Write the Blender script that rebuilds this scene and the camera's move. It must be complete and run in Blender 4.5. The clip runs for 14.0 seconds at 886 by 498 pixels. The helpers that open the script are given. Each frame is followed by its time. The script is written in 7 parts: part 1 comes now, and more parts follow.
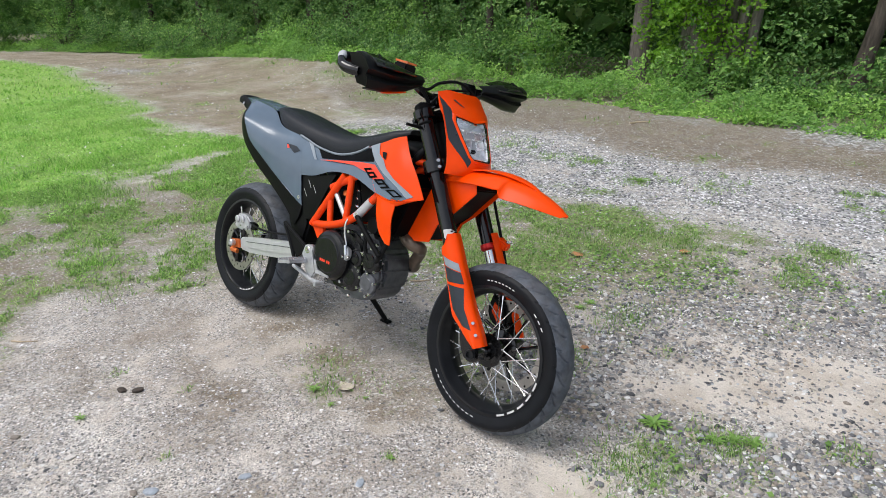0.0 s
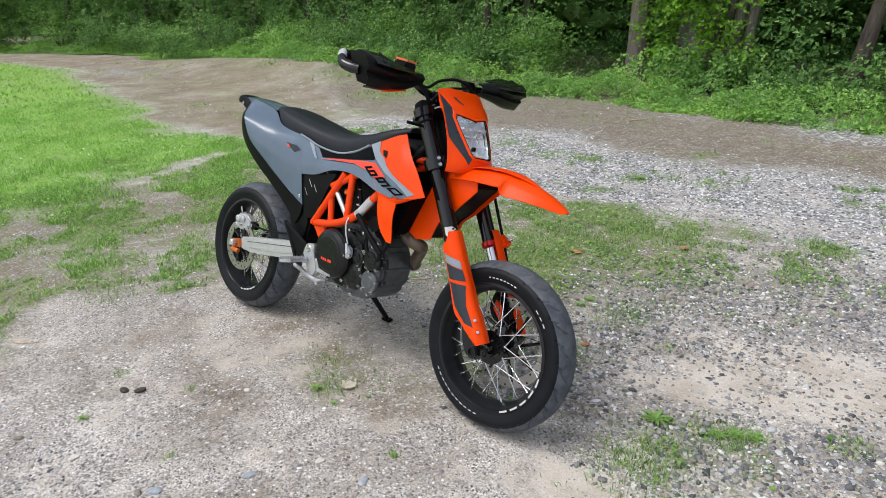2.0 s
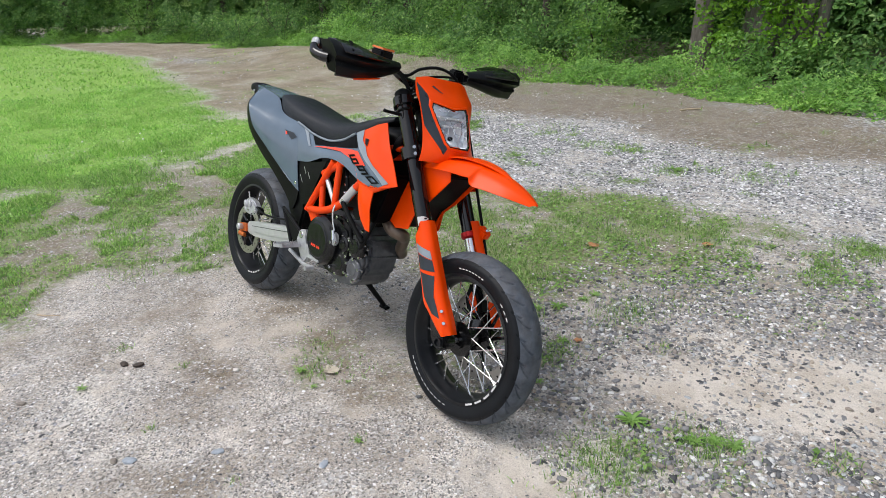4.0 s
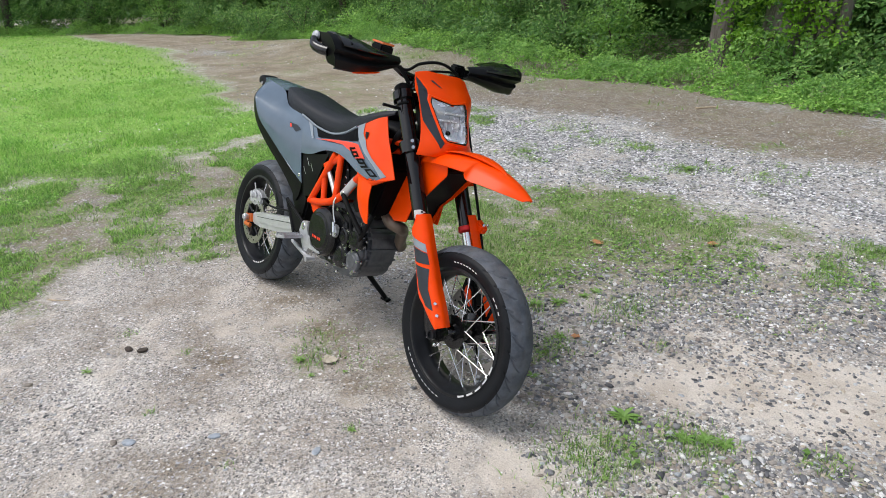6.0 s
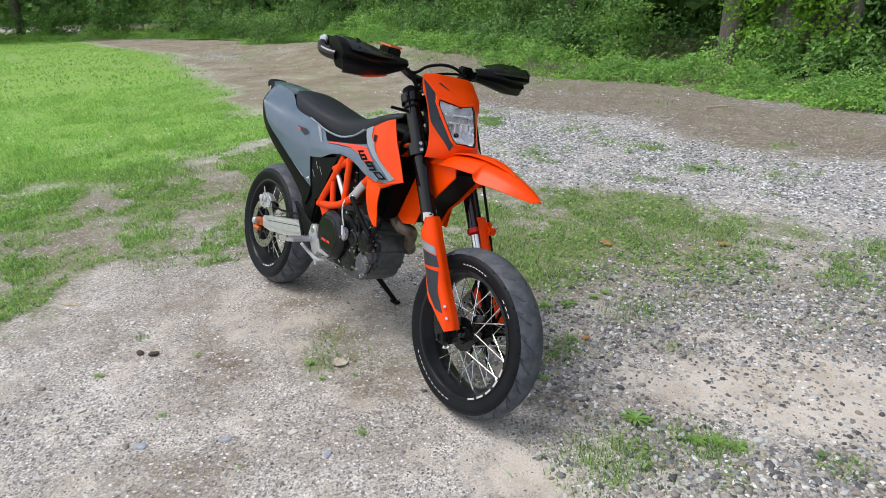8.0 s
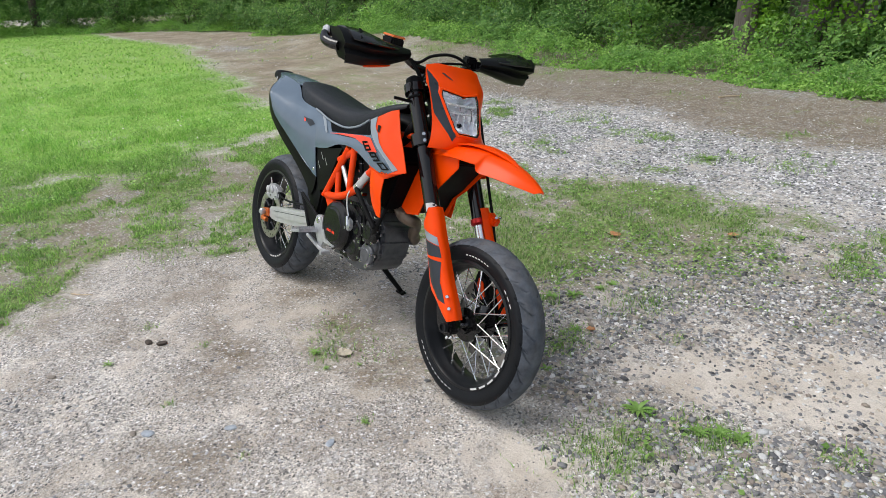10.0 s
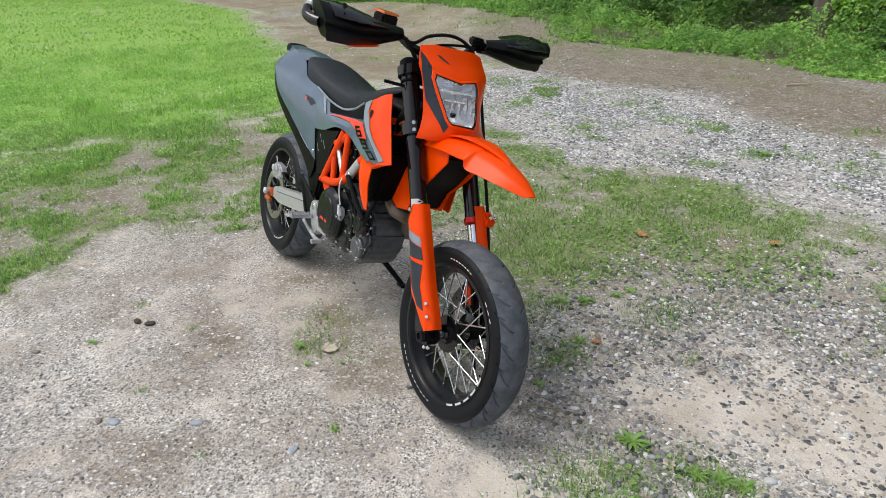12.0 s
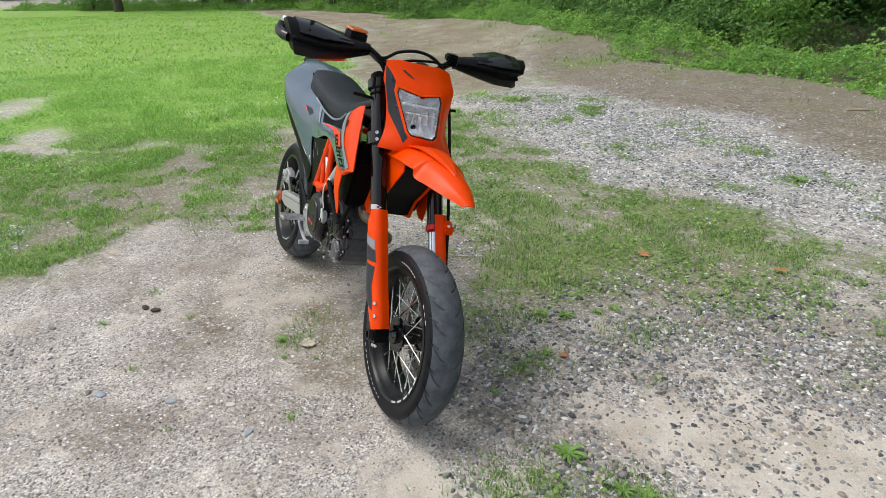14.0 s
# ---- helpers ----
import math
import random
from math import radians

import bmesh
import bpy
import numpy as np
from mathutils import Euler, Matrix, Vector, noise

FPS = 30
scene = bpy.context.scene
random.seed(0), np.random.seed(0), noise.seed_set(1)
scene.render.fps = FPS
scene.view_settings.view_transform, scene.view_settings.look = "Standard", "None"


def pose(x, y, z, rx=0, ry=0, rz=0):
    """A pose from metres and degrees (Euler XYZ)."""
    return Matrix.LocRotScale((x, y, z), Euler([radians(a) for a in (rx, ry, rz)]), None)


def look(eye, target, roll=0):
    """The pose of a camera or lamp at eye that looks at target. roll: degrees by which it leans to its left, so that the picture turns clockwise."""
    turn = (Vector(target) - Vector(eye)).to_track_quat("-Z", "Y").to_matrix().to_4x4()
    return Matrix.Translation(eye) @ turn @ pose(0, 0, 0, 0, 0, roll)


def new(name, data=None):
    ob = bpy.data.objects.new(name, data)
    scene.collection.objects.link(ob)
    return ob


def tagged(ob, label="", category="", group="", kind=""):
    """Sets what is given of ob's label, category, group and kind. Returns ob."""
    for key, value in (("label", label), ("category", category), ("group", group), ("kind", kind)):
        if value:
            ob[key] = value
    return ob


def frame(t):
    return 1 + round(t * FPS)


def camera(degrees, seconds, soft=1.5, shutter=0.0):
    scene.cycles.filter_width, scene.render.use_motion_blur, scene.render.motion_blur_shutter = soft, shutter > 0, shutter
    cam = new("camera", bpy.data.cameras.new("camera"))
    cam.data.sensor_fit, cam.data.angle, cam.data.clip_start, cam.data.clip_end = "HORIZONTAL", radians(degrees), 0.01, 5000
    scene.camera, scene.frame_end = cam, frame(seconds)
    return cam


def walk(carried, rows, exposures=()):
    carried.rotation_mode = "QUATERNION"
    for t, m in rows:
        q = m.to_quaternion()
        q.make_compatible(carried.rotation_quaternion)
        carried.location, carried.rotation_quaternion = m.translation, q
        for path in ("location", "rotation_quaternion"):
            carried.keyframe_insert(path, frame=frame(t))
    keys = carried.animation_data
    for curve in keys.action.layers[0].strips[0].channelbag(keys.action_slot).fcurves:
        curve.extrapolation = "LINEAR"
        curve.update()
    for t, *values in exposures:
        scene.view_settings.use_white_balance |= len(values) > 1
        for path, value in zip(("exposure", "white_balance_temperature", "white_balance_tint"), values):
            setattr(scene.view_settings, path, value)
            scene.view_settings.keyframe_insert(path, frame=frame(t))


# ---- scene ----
from mathutils.bvhtree import BVHTree

cam = camera(70.0, 14.0, soft=0.55)
PATH = [
    (0, (2.59, -1.481, 1.395), (1.325, -0.112, 0.669), -0.7),
    (0.5, (2.591, -1.489, 1.397), (1.325, -0.117, 0.68), -0.7),
    (1, (2.59, -1.49, 1.396), (1.324, -0.114, 0.686), -0.7),
    (1.5, (2.58, -1.495, 1.396), (1.318, -0.117, 0.683), -0.8),
    (2, (2.587, -1.492, 1.39), (1.326, -0.121, 0.663), -1.1),
    (2.5, (2.621, -1.463, 1.389), (1.338, -0.119, 0.648), -1.5),
    (3, (2.693, -1.376, 1.39), (1.366, -0.081, 0.639), -1.8),
    (3.2, (2.721, -1.326, 1.385), (1.373, -0.054, 0.634), -1.9),
    (5.3, (2.858, -1.233, 1.383), (1.43, -0.062, 0.616), -1.4),
    (5.5, (2.861, -1.233, 1.387), (1.432, -0.064, 0.619), -1.3),
    (6, (2.866, -1.216, 1.384), (1.435, -0.049, 0.615), -1.4),
    (6.5, (2.867, -1.211, 1.386), (1.434, -0.048, 0.617), -1.5),
    (7, (2.863, -1.214, 1.388), (1.424, -0.055, 0.622), -1.6),
    (7.5, (2.862, -1.216, 1.387), (1.417, -0.064, 0.623), -1.9),
    (10, (2.886, -1.189, 1.382), (1.418, -0.082, 0.595), -2.6),
    (10.5, (2.892, -1.176, 1.38), (1.416, -0.097, 0.57), -2.6),
    (11, (2.865, -1.109, 1.368), (1.381, -0.068, 0.524), -2.3),
    (11.5, (2.833, -0.984, 1.368), (1.332, 0.016, 0.503), -1.9),
    (12, (2.847, -0.888, 1.382), (1.308, 0.059, 0.524), -1.4),
    (12.5, (2.96, -0.758, 1.381), (1.366, 0.113, 0.544), -1.0),
    (13, (3.081, -0.66, 1.382), (1.443, 0.139, 0.559), -0.8),
    (13.5, (3.111, -0.609, 1.385), (1.454, 0.155, 0.566), -1.0),
    (14, (3.112, -0.603, 1.385), (1.448, 0.154, 0.575), -1.3),
]
# the clip's camera turns a little warmer and darker towards its end: seconds, stops, kelvin, tint
EXPOSURES = [(0, 0.21, 6500, 10), (7.5, 0.2, 6500, 10), (10.5, 0.17, 6600, 9), (14, 0.15, 6720, 8)]
walk(cam, [(t, look(eye, target, roll)) for t, eye, target, roll in PATH], EXPOSURES)

# ---- light ----
world = bpy.data.worlds.new("overcast_sky")
scene.world = world
world.use_nodes = True
wn, wl = world.node_tree.nodes, world.node_tree.links
sky = wn.new("ShaderNodeTexSky")
sky.sky_type, sky.sun_disc = "NISHITA", False
sky.sun_elevation, sky.sun_rotation = radians(58), radians(200)
sky.air_density, sky.dust_density, sky.ozone_density = 1.0, 2.4, 1.4
soften = wn.new("ShaderNodeHueSaturation")
soften.inputs["Saturation"].default_value = 0.52
wl.new(sky.outputs[0], soften.inputs["Color"])
wl.new(soften.outputs[0], wn["Background"].inputs[0])
wn["Background"].inputs[1].default_value = 0.15

sun = new("sun", bpy.data.lights.new("sun", "SUN"))
sun.data.energy, sun.data.angle, sun.data.color = 1.5, radians(30), (1.0, 0.985, 0.96)
sun.matrix_world = look((-2.5, -3.5, 9), (0, 0, 0))


# ---- materials ----
def ramp(nt, fac, stops):
    """A colour ramp over fac; stops: (place, colour) rows."""
    r = nt.nodes.new("ShaderNodeValToRGB")
    while len(r.color_ramp.elements) < len(stops):
        r.color_ramp.elements.new(0.5)
    for e, (p, c) in zip(r.color_ramp.elements, stops):
        e.position, e.color = p, (*c, 1)
    nt.links.new(fac, r.inputs[0])
    return r.outputs[0]


def noise_tex(nt, scale, detail=4.0, rough=0.55, coord="Object"):
    tc, n = nt.nodes.new("ShaderNodeTexCoord"), nt.nodes.new("ShaderNodeTexNoise")
    n.inputs["Scale"].default_value, n.inputs["Detail"].default_value, n.inputs["Roughness"].default_value = scale, detail, rough
    nt.links.new(tc.outputs[coord], n.inputs["Vector"])
    return n.outputs[0]


def mixed(nt, fac, a, b, mode="MIX"):
    m = nt.nodes.new("ShaderNodeMix")
    m.data_type, m.blend_type = "RGBA", mode
    for s, v in ((0, fac), (6, a), (7, b)):
        if isinstance(v, (int, float)):
            m.inputs[s].default_value = v
        elif isinstance(v, tuple):
            m.inputs[s].default_value = (*v, 1)
        else:
            nt.links.new(v, m.inputs[s])
    return m.outputs[2]


def blank(name):
    m = bpy.data.materials.new(name)
    m.use_nodes = True
    return m, m.node_tree, m.node_tree.nodes["Principled BSDF"]


def bumped(nt, bsdf, height, strength, distance):
    b = nt.nodes.new("ShaderNodeBump")
    b.inputs["Strength"].default_value, b.inputs["Distance"].default_value = strength, distance
    nt.links.new(height, b.inputs["Height"])
    nt.links.new(b.outputs[0], bsdf.inputs["Normal"])


def surface(name, color, rough=0.5, metal=0.0, vary=0.12, scale=30.0, bump=0.0, grain=400.0, coat=0.0, dust=0.0, gloss=0.5):
    """A worn surface: colour varied at two scales, roughness mottled, fine relief, and a film of dust."""
    m, nt, b = blank(name)
    big, fine = noise_tex(nt, scale), noise_tex(nt, grain, 2.0)
    lo, hi = tuple(c * (1 - vary) for c in color), tuple(min(1, c * (1 + vary)) for c in color)
    col = ramp(nt, big, [(0.3, lo), (0.7, hi)])
    if dust:
        col = mixed(nt, ramp(nt, noise_tex(nt, scale * 0.35, 6.0, 0.7), [(0.45, (0, 0, 0)), (0.8, (dust, dust, dust))]), col, (0.33, 0.28, 0.23))
    nt.links.new(col, b.inputs["Base Color"])
    r = nt.nodes.new("ShaderNodeMapRange")
    r.inputs["To Min"].default_value, r.inputs["To Max"].default_value = max(0.02, rough - 0.08), min(1, rough + 0.08)
    nt.links.new(big, r.inputs["Value"])
    nt.links.new(r.outputs[0], b.inputs["Roughness"])
    b.inputs["Metallic"].default_value, b.inputs["Specular IOR Level"].default_value = metal, gloss
    b.inputs["Coat Weight"].default_value, b.inputs["Coat Roughness"].default_value = coat, 0.06
    if bump:
        bumped(nt, b, fine, bump, 0.001)
    return m


def leaf_material(name, stops, glow=0.35, dull=(0.05, 0.07, 0.02), dull_share=0.45, dull_scale=2.2):
    """Leaves: a colour of its own for each leaf, duller in patches, and light that comes through."""
    m, nt, b = blank(name)
    geo = nt.nodes.new("ShaderNodeNewGeometry")
    col = ramp(nt, geo.outputs["Random Per Island"], stops)
    k = dull_share
    col = mixed(nt, ramp(nt, noise_tex(nt, dull_scale, 6.0, 0.65), [(0.42, (0, 0, 0)), (0.68, (k, k, k))]), col, dull)
    nt.links.new(col, b.inputs["Base Color"])
    b.inputs["Roughness"].default_value = 0.5
    t = nt.nodes.new("ShaderNodeBsdfTranslucent")
    nt.links.new(col, t.inputs[0])
    mix = nt.nodes.new("ShaderNodeMixShader")
    mix.inputs[0].default_value = glow
    nt.links.new(b.outputs[0], mix.inputs[1])
    nt.links.new(t.outputs[0], mix.inputs[2])
    nt.links.new(mix.outputs[0], nt.nodes["Material Output"].inputs[0])
    return m


def ground_material():
    """Sandy gravel, brown soil, pale gravel and turf, laid out by the cover mask."""
    m, nt, b = blank("sandy_gravel_ground")
    at = nt.nodes.new("ShaderNodeAttribute")
    at.attribute_name = "cover"
    sep = nt.nodes.new("ShaderNodeSeparateColor")
    nt.links.new(at.outputs["Color"], sep.inputs[0])

    def cells(scale, stops):
        tc, v = nt.nodes.new("ShaderNodeTexCoord"), nt.nodes.new("ShaderNodeTexVoronoi")
        v.inputs["Scale"].default_value = scale
        nt.links.new(tc.outputs["Object"], v.inputs["Vector"])
        s = nt.nodes.new("ShaderNodeSeparateColor")
        nt.links.new(v.outputs["Color"], s.inputs[0])
        return ramp(nt, s.outputs[0], stops), v.outputs["Distance"], s.outputs[1]

    def grey(lo, hi):
        return [(lo, (0, 0, 0)), (hi, (1, 1, 1))]

    more = nt.nodes.new("ShaderNodeAttribute")
    more.attribute_name = "cover_more"
    sep2 = nt.nodes.new("ShaderNodeSeparateColor")
    nt.links.new(more.outputs["Color"], sep2.inputs[0])

    def both(a, b):
        return mixed(nt, 1.0, a, b, "MULTIPLY")

    fine, speck = noise_tex(nt, 260.0, 3.0, 0.8), noise_tex(nt, 95.0, 5.0, 0.75)
    grains = ramp(nt, fine, [(0.3, (0.45, 0.44, 0.43)), (0.5, (0.98, 0.98, 0.98)), (0.68, (1.4, 1.4, 1.4))])
    crumbs = ramp(nt, speck, [(0.32, (0.55, 0.54, 0.53)), (0.5, (1.0, 1.0, 1.0)), (0.66, (1.25, 1.25, 1.26))])
    mid = noise_tex(nt, 2.6, 10.0, 0.66)
    sand = ramp(nt, mid, [(0.3, (0.27, 0.228, 0.188)), (0.42, (0.46, 0.41, 0.357)), (0.54, (0.64, 0.59, 0.532)), (0.68, (0.79, 0.75, 0.695))])
    sand = both(both(sand, grains), crumbs)
    grit, gd, gr = cells(120.0, [(0.0, (0.14, 0.134, 0.13)), (0.3, (0.3, 0.283, 0.27)), (0.7, (0.48, 0.453, 0.43)), (0.9, (0.6, 0.585, 0.57)), (1.0, (0.85, 0.84, 0.83))])
    tiny, td, tr = cells(190.0, [(0.0, (0.1, 0.095, 0.09)), (0.4, (0.3, 0.285, 0.27)), (0.8, (0.52, 0.5, 0.48)), (1.0, (0.9, 0.89, 0.88))])
    sand = mixed(nt, both(ramp(nt, tr, grey(0.55, 0.57)), ramp(nt, noise_tex(nt, 4.0, 6.0), grey(0.38, 0.5))), sand, tiny)
    sand = mixed(nt, both(ramp(nt, gr, grey(0.55, 0.57)), ramp(nt, noise_tex(nt, 5.0, 6.0), grey(0.42, 0.54))), sand, grit)
    soil = ramp(nt, noise_tex(nt, 5.0, 9.0, 0.7), [(0.3, (0.14, 0.112, 0.082)), (0.52, (0.235, 0.194, 0.148)), (0.74, (0.355, 0.304, 0.242))])
    soil = both(both(soil, grains), crumbs)
    soil = mixed(nt, ramp(nt, gr, grey(0.8, 0.82)), soil, grit)
    tan = ramp(nt, noise_tex(nt, 1.1, 12.0, 0.72), [(0.3, (0.2, 0.162, 0.114)), (0.48, (0.31, 0.262, 0.2)), (0.7, (0.47, 0.425, 0.35))])
    tan = both(both(tan, grains), crumbs)
    pale, pd, pr = cells(48.0, [(0.0, (0.09, 0.09, 0.093)), (0.3, (0.23, 0.23, 0.235)), (0.6, (0.4, 0.4, 0.405)), (0.85, (0.58, 0.58, 0.595)), (1.0, (0.82, 0.82, 0.83))])
    turf = ramp(nt, noise_tex(nt, 34.0, 8.0, 0.8), [(0.3, (0.11, 0.13, 0.06)), (0.5, (0.2, 0.255, 0.1)), (0.72, (0.34, 0.44, 0.17))])
    lush = ramp(nt, noise_tex(nt, 26.0, 9.0, 0.82), [(0.3, (0.095, 0.165, 0.035)), (0.5, (0.25, 0.42, 0.09)), (0.7, (0.42, 0.65, 0.16))])
    turf = mixed(nt, ramp(nt, sep2.outputs[2], grey(0.3, 0.9)), turf, lush)

    def mask(channel, soft, scale, rag=2.2):
        rough = nt.nodes.new("ShaderNodeMath")
        rough.operation, rough.inputs[1].default_value = "SUBTRACT", 0.5
        nt.links.new(noise_tex(nt, scale, 7.0, 0.7), rough.inputs[0])
        add = nt.nodes.new("ShaderNodeMath")
        add.operation, add.inputs[1].default_value = "MULTIPLY_ADD", rag
        nt.links.new(rough.outputs[0], add.inputs[0])
        nt.links.new(channel, add.inputs[2])
        return ramp(nt, add.outputs[0], grey(0.5 - soft, 0.5 + soft))

    smooth_sand = ramp(nt, noise_tex(nt, 5.0, 9.0, 0.62), [(0.3, (0.46, 0.4, 0.335)), (0.5, (0.61, 0.55, 0.485)), (0.7, (0.71, 0.655, 0.595))])
    smooth_sand = mixed(nt, 0.55, smooth_sand, both(smooth_sand, grains))
    sand = mixed(nt, mask(at.outputs["Alpha"], 0.15, 6.0), sand, smooth_sand)
    bed, bd, brd = cells(85.0, [(0.0, (0.09, 0.088, 0.09)), (0.3, (0.2, 0.192, 0.188)), (0.6, (0.33, 0.305, 0.28)), (0.85, (0.48, 0.455, 0.42)), (1.0, (0.75, 0.74, 0.73))])
    sand = mixed(nt, mask(sep2.outputs[1], 0.3, 9.0, 1.6), sand, both(bed, crumbs))
    col = mixed(nt, mask(sep.outputs[2], 0.35, 5.0, 1.8), sand, soil)
    col = mixed(nt, mask(sep2.outputs[0], 0.2, 2.0, 1.4), col, tan)
    col = mixed(nt, mask(sep.outputs[1], 0.3, 14.0, 2.6), col, pale)
    thin = nt.nodes.new("ShaderNodeMapRange")
    thin.inputs["To Min"].default_value, thin.inputs["To Max"].default_value = 0.74, 1.0
    nt.links.new(sep2.outputs[2], thin.inputs["Value"])
    share = nt.nodes.new("ShaderNodeMath")
    share.operation = "MULTIPLY"
    nt.links.new(sep.outputs[0], share.inputs[0])
    nt.links.new(thin.outputs[0], share.inputs[1])
    col = mixed(nt, mask(share.outputs[0], 0.22, 26.0), col, turf)
    nt.links.new(col, b.inputs["Base Color"])
    b.inputs["Roughness"].default_value = 0.92
    b.inputs["Specular IOR Level"].default_value = 0.2
    height = mixed(nt, 0.5, mixed(nt, 0.5, gd, pd), noise_tex(nt, 60.0, 8.0, 0.75))
    bumped(nt, b, height, 0.6, 0.012)
    return m


GROUND = ground_material()


def stones_material(name, stops):
    m, nt, b = blank(name)
    geo = nt.nodes.new("ShaderNodeNewGeometry")
    col = ramp(nt, geo.outputs["Random Per Island"], stops)
    col = mixed(nt, 0.6, col, ramp(nt, noise_tex(nt, 220.0, 4.0), [(0.3, (0.6, 0.59, 0.58)), (0.7, (1.15, 1.15, 1.15))]), "MULTIPLY")
    nt.links.new(col, b.inputs["Base Color"])
    b.inputs["Roughness"].default_value = 0.85
    bumped(nt, b, noise_tex(nt, 350.0, 3.0), 0.3, 0.001)
    return m


STONES = stones_material("mixed_river_gravel", [(0.0, (0.075, 0.077, 0.083)), (0.15, (0.16, 0.162, 0.172)), (0.36, (0.28, 0.28, 0.288)), (0.54, (0.42, 0.39, 0.355)), (0.66, (0.28, 0.24, 0.21)), (0.76, (0.52, 0.45, 0.36)), (0.86, (0.43, 0.46, 0.49)), (0.94, (0.7, 0.69, 0.67)), (1.0, (0.88, 0.87, 0.86))])
PALE_STONES = stones_material("pale_grey_gravel", [(0.0, (0.075, 0.077, 0.085)), (0.2, (0.19, 0.193, 0.205)), (0.42, (0.36, 0.36, 0.385)), (0.6, (0.5, 0.5, 0.525)), (0.7, (0.44, 0.41, 0.37)), (0.8, (0.7, 0.7, 0.72)), (1.0, (0.95, 0.95, 0.96))])
GRIT = stones_material("fine_mixed_grit", [(0.0, (0.07, 0.068, 0.07)), (0.3, (0.19, 0.183, 0.178)), (0.6, (0.37, 0.35, 0.325)), (0.85, (0.56, 0.54, 0.515)), (1.0, (0.9, 0.89, 0.88))])
GRASS = leaf_material("lawn_grass", [(0.0, (0.13, 0.33, 0.06)), (0.35, (0.32, 0.62, 0.12)), (0.7, (0.5, 0.82, 0.2)), (0.92, (0.68, 0.9, 0.32)), (1.0, (0.78, 0.74, 0.45))], 0.48, (0.28, 0.42, 0.11), 0.6, 1.1)
CLOVER = leaf_material("lawn_clover", [(0.0, (0.15, 0.35, 0.08)), (0.5, (0.36, 0.67, 0.14)), (0.85, (0.52, 0.82, 0.24)), (1.0, (0.7, 0.9, 0.42))], 0.45, (0.34, 0.5, 0.13), 0.5, 1.3)
TURF = leaf_material("worn_turf_grass", [(0.0, (0.11, 0.22, 0.06)), (0.5, (0.28, 0.49, 0.13)), (0.85, (0.45, 0.67, 0.22)), (1.0, (0.7, 0.64, 0.42))], 0.4, (0.3, 0.36, 0.15), 0.4, 5.0)
WEED = leaf_material("weed_leaves", [(0.0, (0.13, 0.27, 0.065)), (0.6, (0.28, 0.48, 0.12)), (1.0, (0.45, 0.64, 0.21))], 0.38, (0.2, 0.27, 0.08), 0.4, 6.0)
BRUSH = leaf_material("underbrush_leaves", [(0.0, (0.15, 0.33, 0.06)), (0.6, (0.32, 0.58, 0.11)), (1.0, (0.5, 0.75, 0.19))], 0.42, (0.15, 0.33, 0.12), 0.55, 0.9)
CROWN = leaf_material("woodland_leaves", [(0.0, (0.065, 0.17, 0.04)), (0.6, (0.165, 0.35, 0.075)), (0.85, (0.27, 0.49, 0.115)), (1.0, (0.46, 0.64, 0.22))], 0.42, (0.07, 0.165, 0.05), 0.6, 0.8)
VINE = leaf_material("bright_vine_leaves", [(0.0, (0.14, 0.32, 0.025)), (0.6, (0.25, 0.52, 0.04)), (1.0, (0.38, 0.66, 0.07))], 0.5)
PETAL = surface("white_petals", (0.8, 0.8, 0.76), 0.7)
DRY_LEAF = surface("dry_leaf_brown", (0.42, 0.2, 0.09), 0.7, vary=0.3, scale=60)


def bark_material(name, lo, hi):
    m, nt, b = blank(name)
    tc, mp, n = nt.nodes.new("ShaderNodeTexCoord"), nt.nodes.new("ShaderNodeMapping"), nt.nodes.new("ShaderNodeTexNoise")
    mp.inputs["Scale"].default_value = (22, 22, 3)
    n.inputs["Scale"].default_value, n.inputs["Detail"].default_value, n.inputs["Roughness"].default_value = 1.0, 8.0, 0.7
    nt.links.new(tc.outputs["Object"], mp.inputs[0])
    nt.links.new(mp.outputs[0], n.inputs["Vector"])
    nt.links.new(ramp(nt, n.outputs[0], [(0.3, lo), (0.7, hi)]), b.inputs["Base Color"])
    b.inputs["Roughness"].default_value = 0.9
    bumped(nt, b, n.outputs[0], 0.8, 0.02)
    return m


BARK = bark_material("grey_brown_bark", (0.09, 0.078, 0.067), (0.27, 0.24, 0.21))
DARK_BARK = bark_material("dark_bark", (0.045, 0.036, 0.03), (0.15, 0.12, 0.1))


# ---- building helpers ----
def mesh_np(name, verts, faces, material, smooth=False):
    """A mesh from arrays of vertices and of equal-sided faces."""
    verts, faces = np.asarray(verts, dtype=np.float32), np.asarray(faces, dtype=np.int32)
    me, k = bpy.data.meshes.new(name), faces.shape[1]
    me.vertices.add(len(verts)), me.loops.add(faces.size), me.polygons.add(len(faces))
    me.vertices.foreach_set("co", verts.ravel())
    me.loops.foreach_set("vertex_index", faces.ravel())
    me.polygons.foreach_set("loop_start", np.arange(0, faces.size, k, dtype=np.int32))
    me.polygons.foreach_set("use_smooth", np.full(len(faces), smooth))
    me.update(calc_edges=True)
    me.materials.append(material)
    return me


def smoothstep(a, b, v):
    k = np.clip((v - a) / (b - a), 0, 1)
    return k * k * (3 - 2 * k)


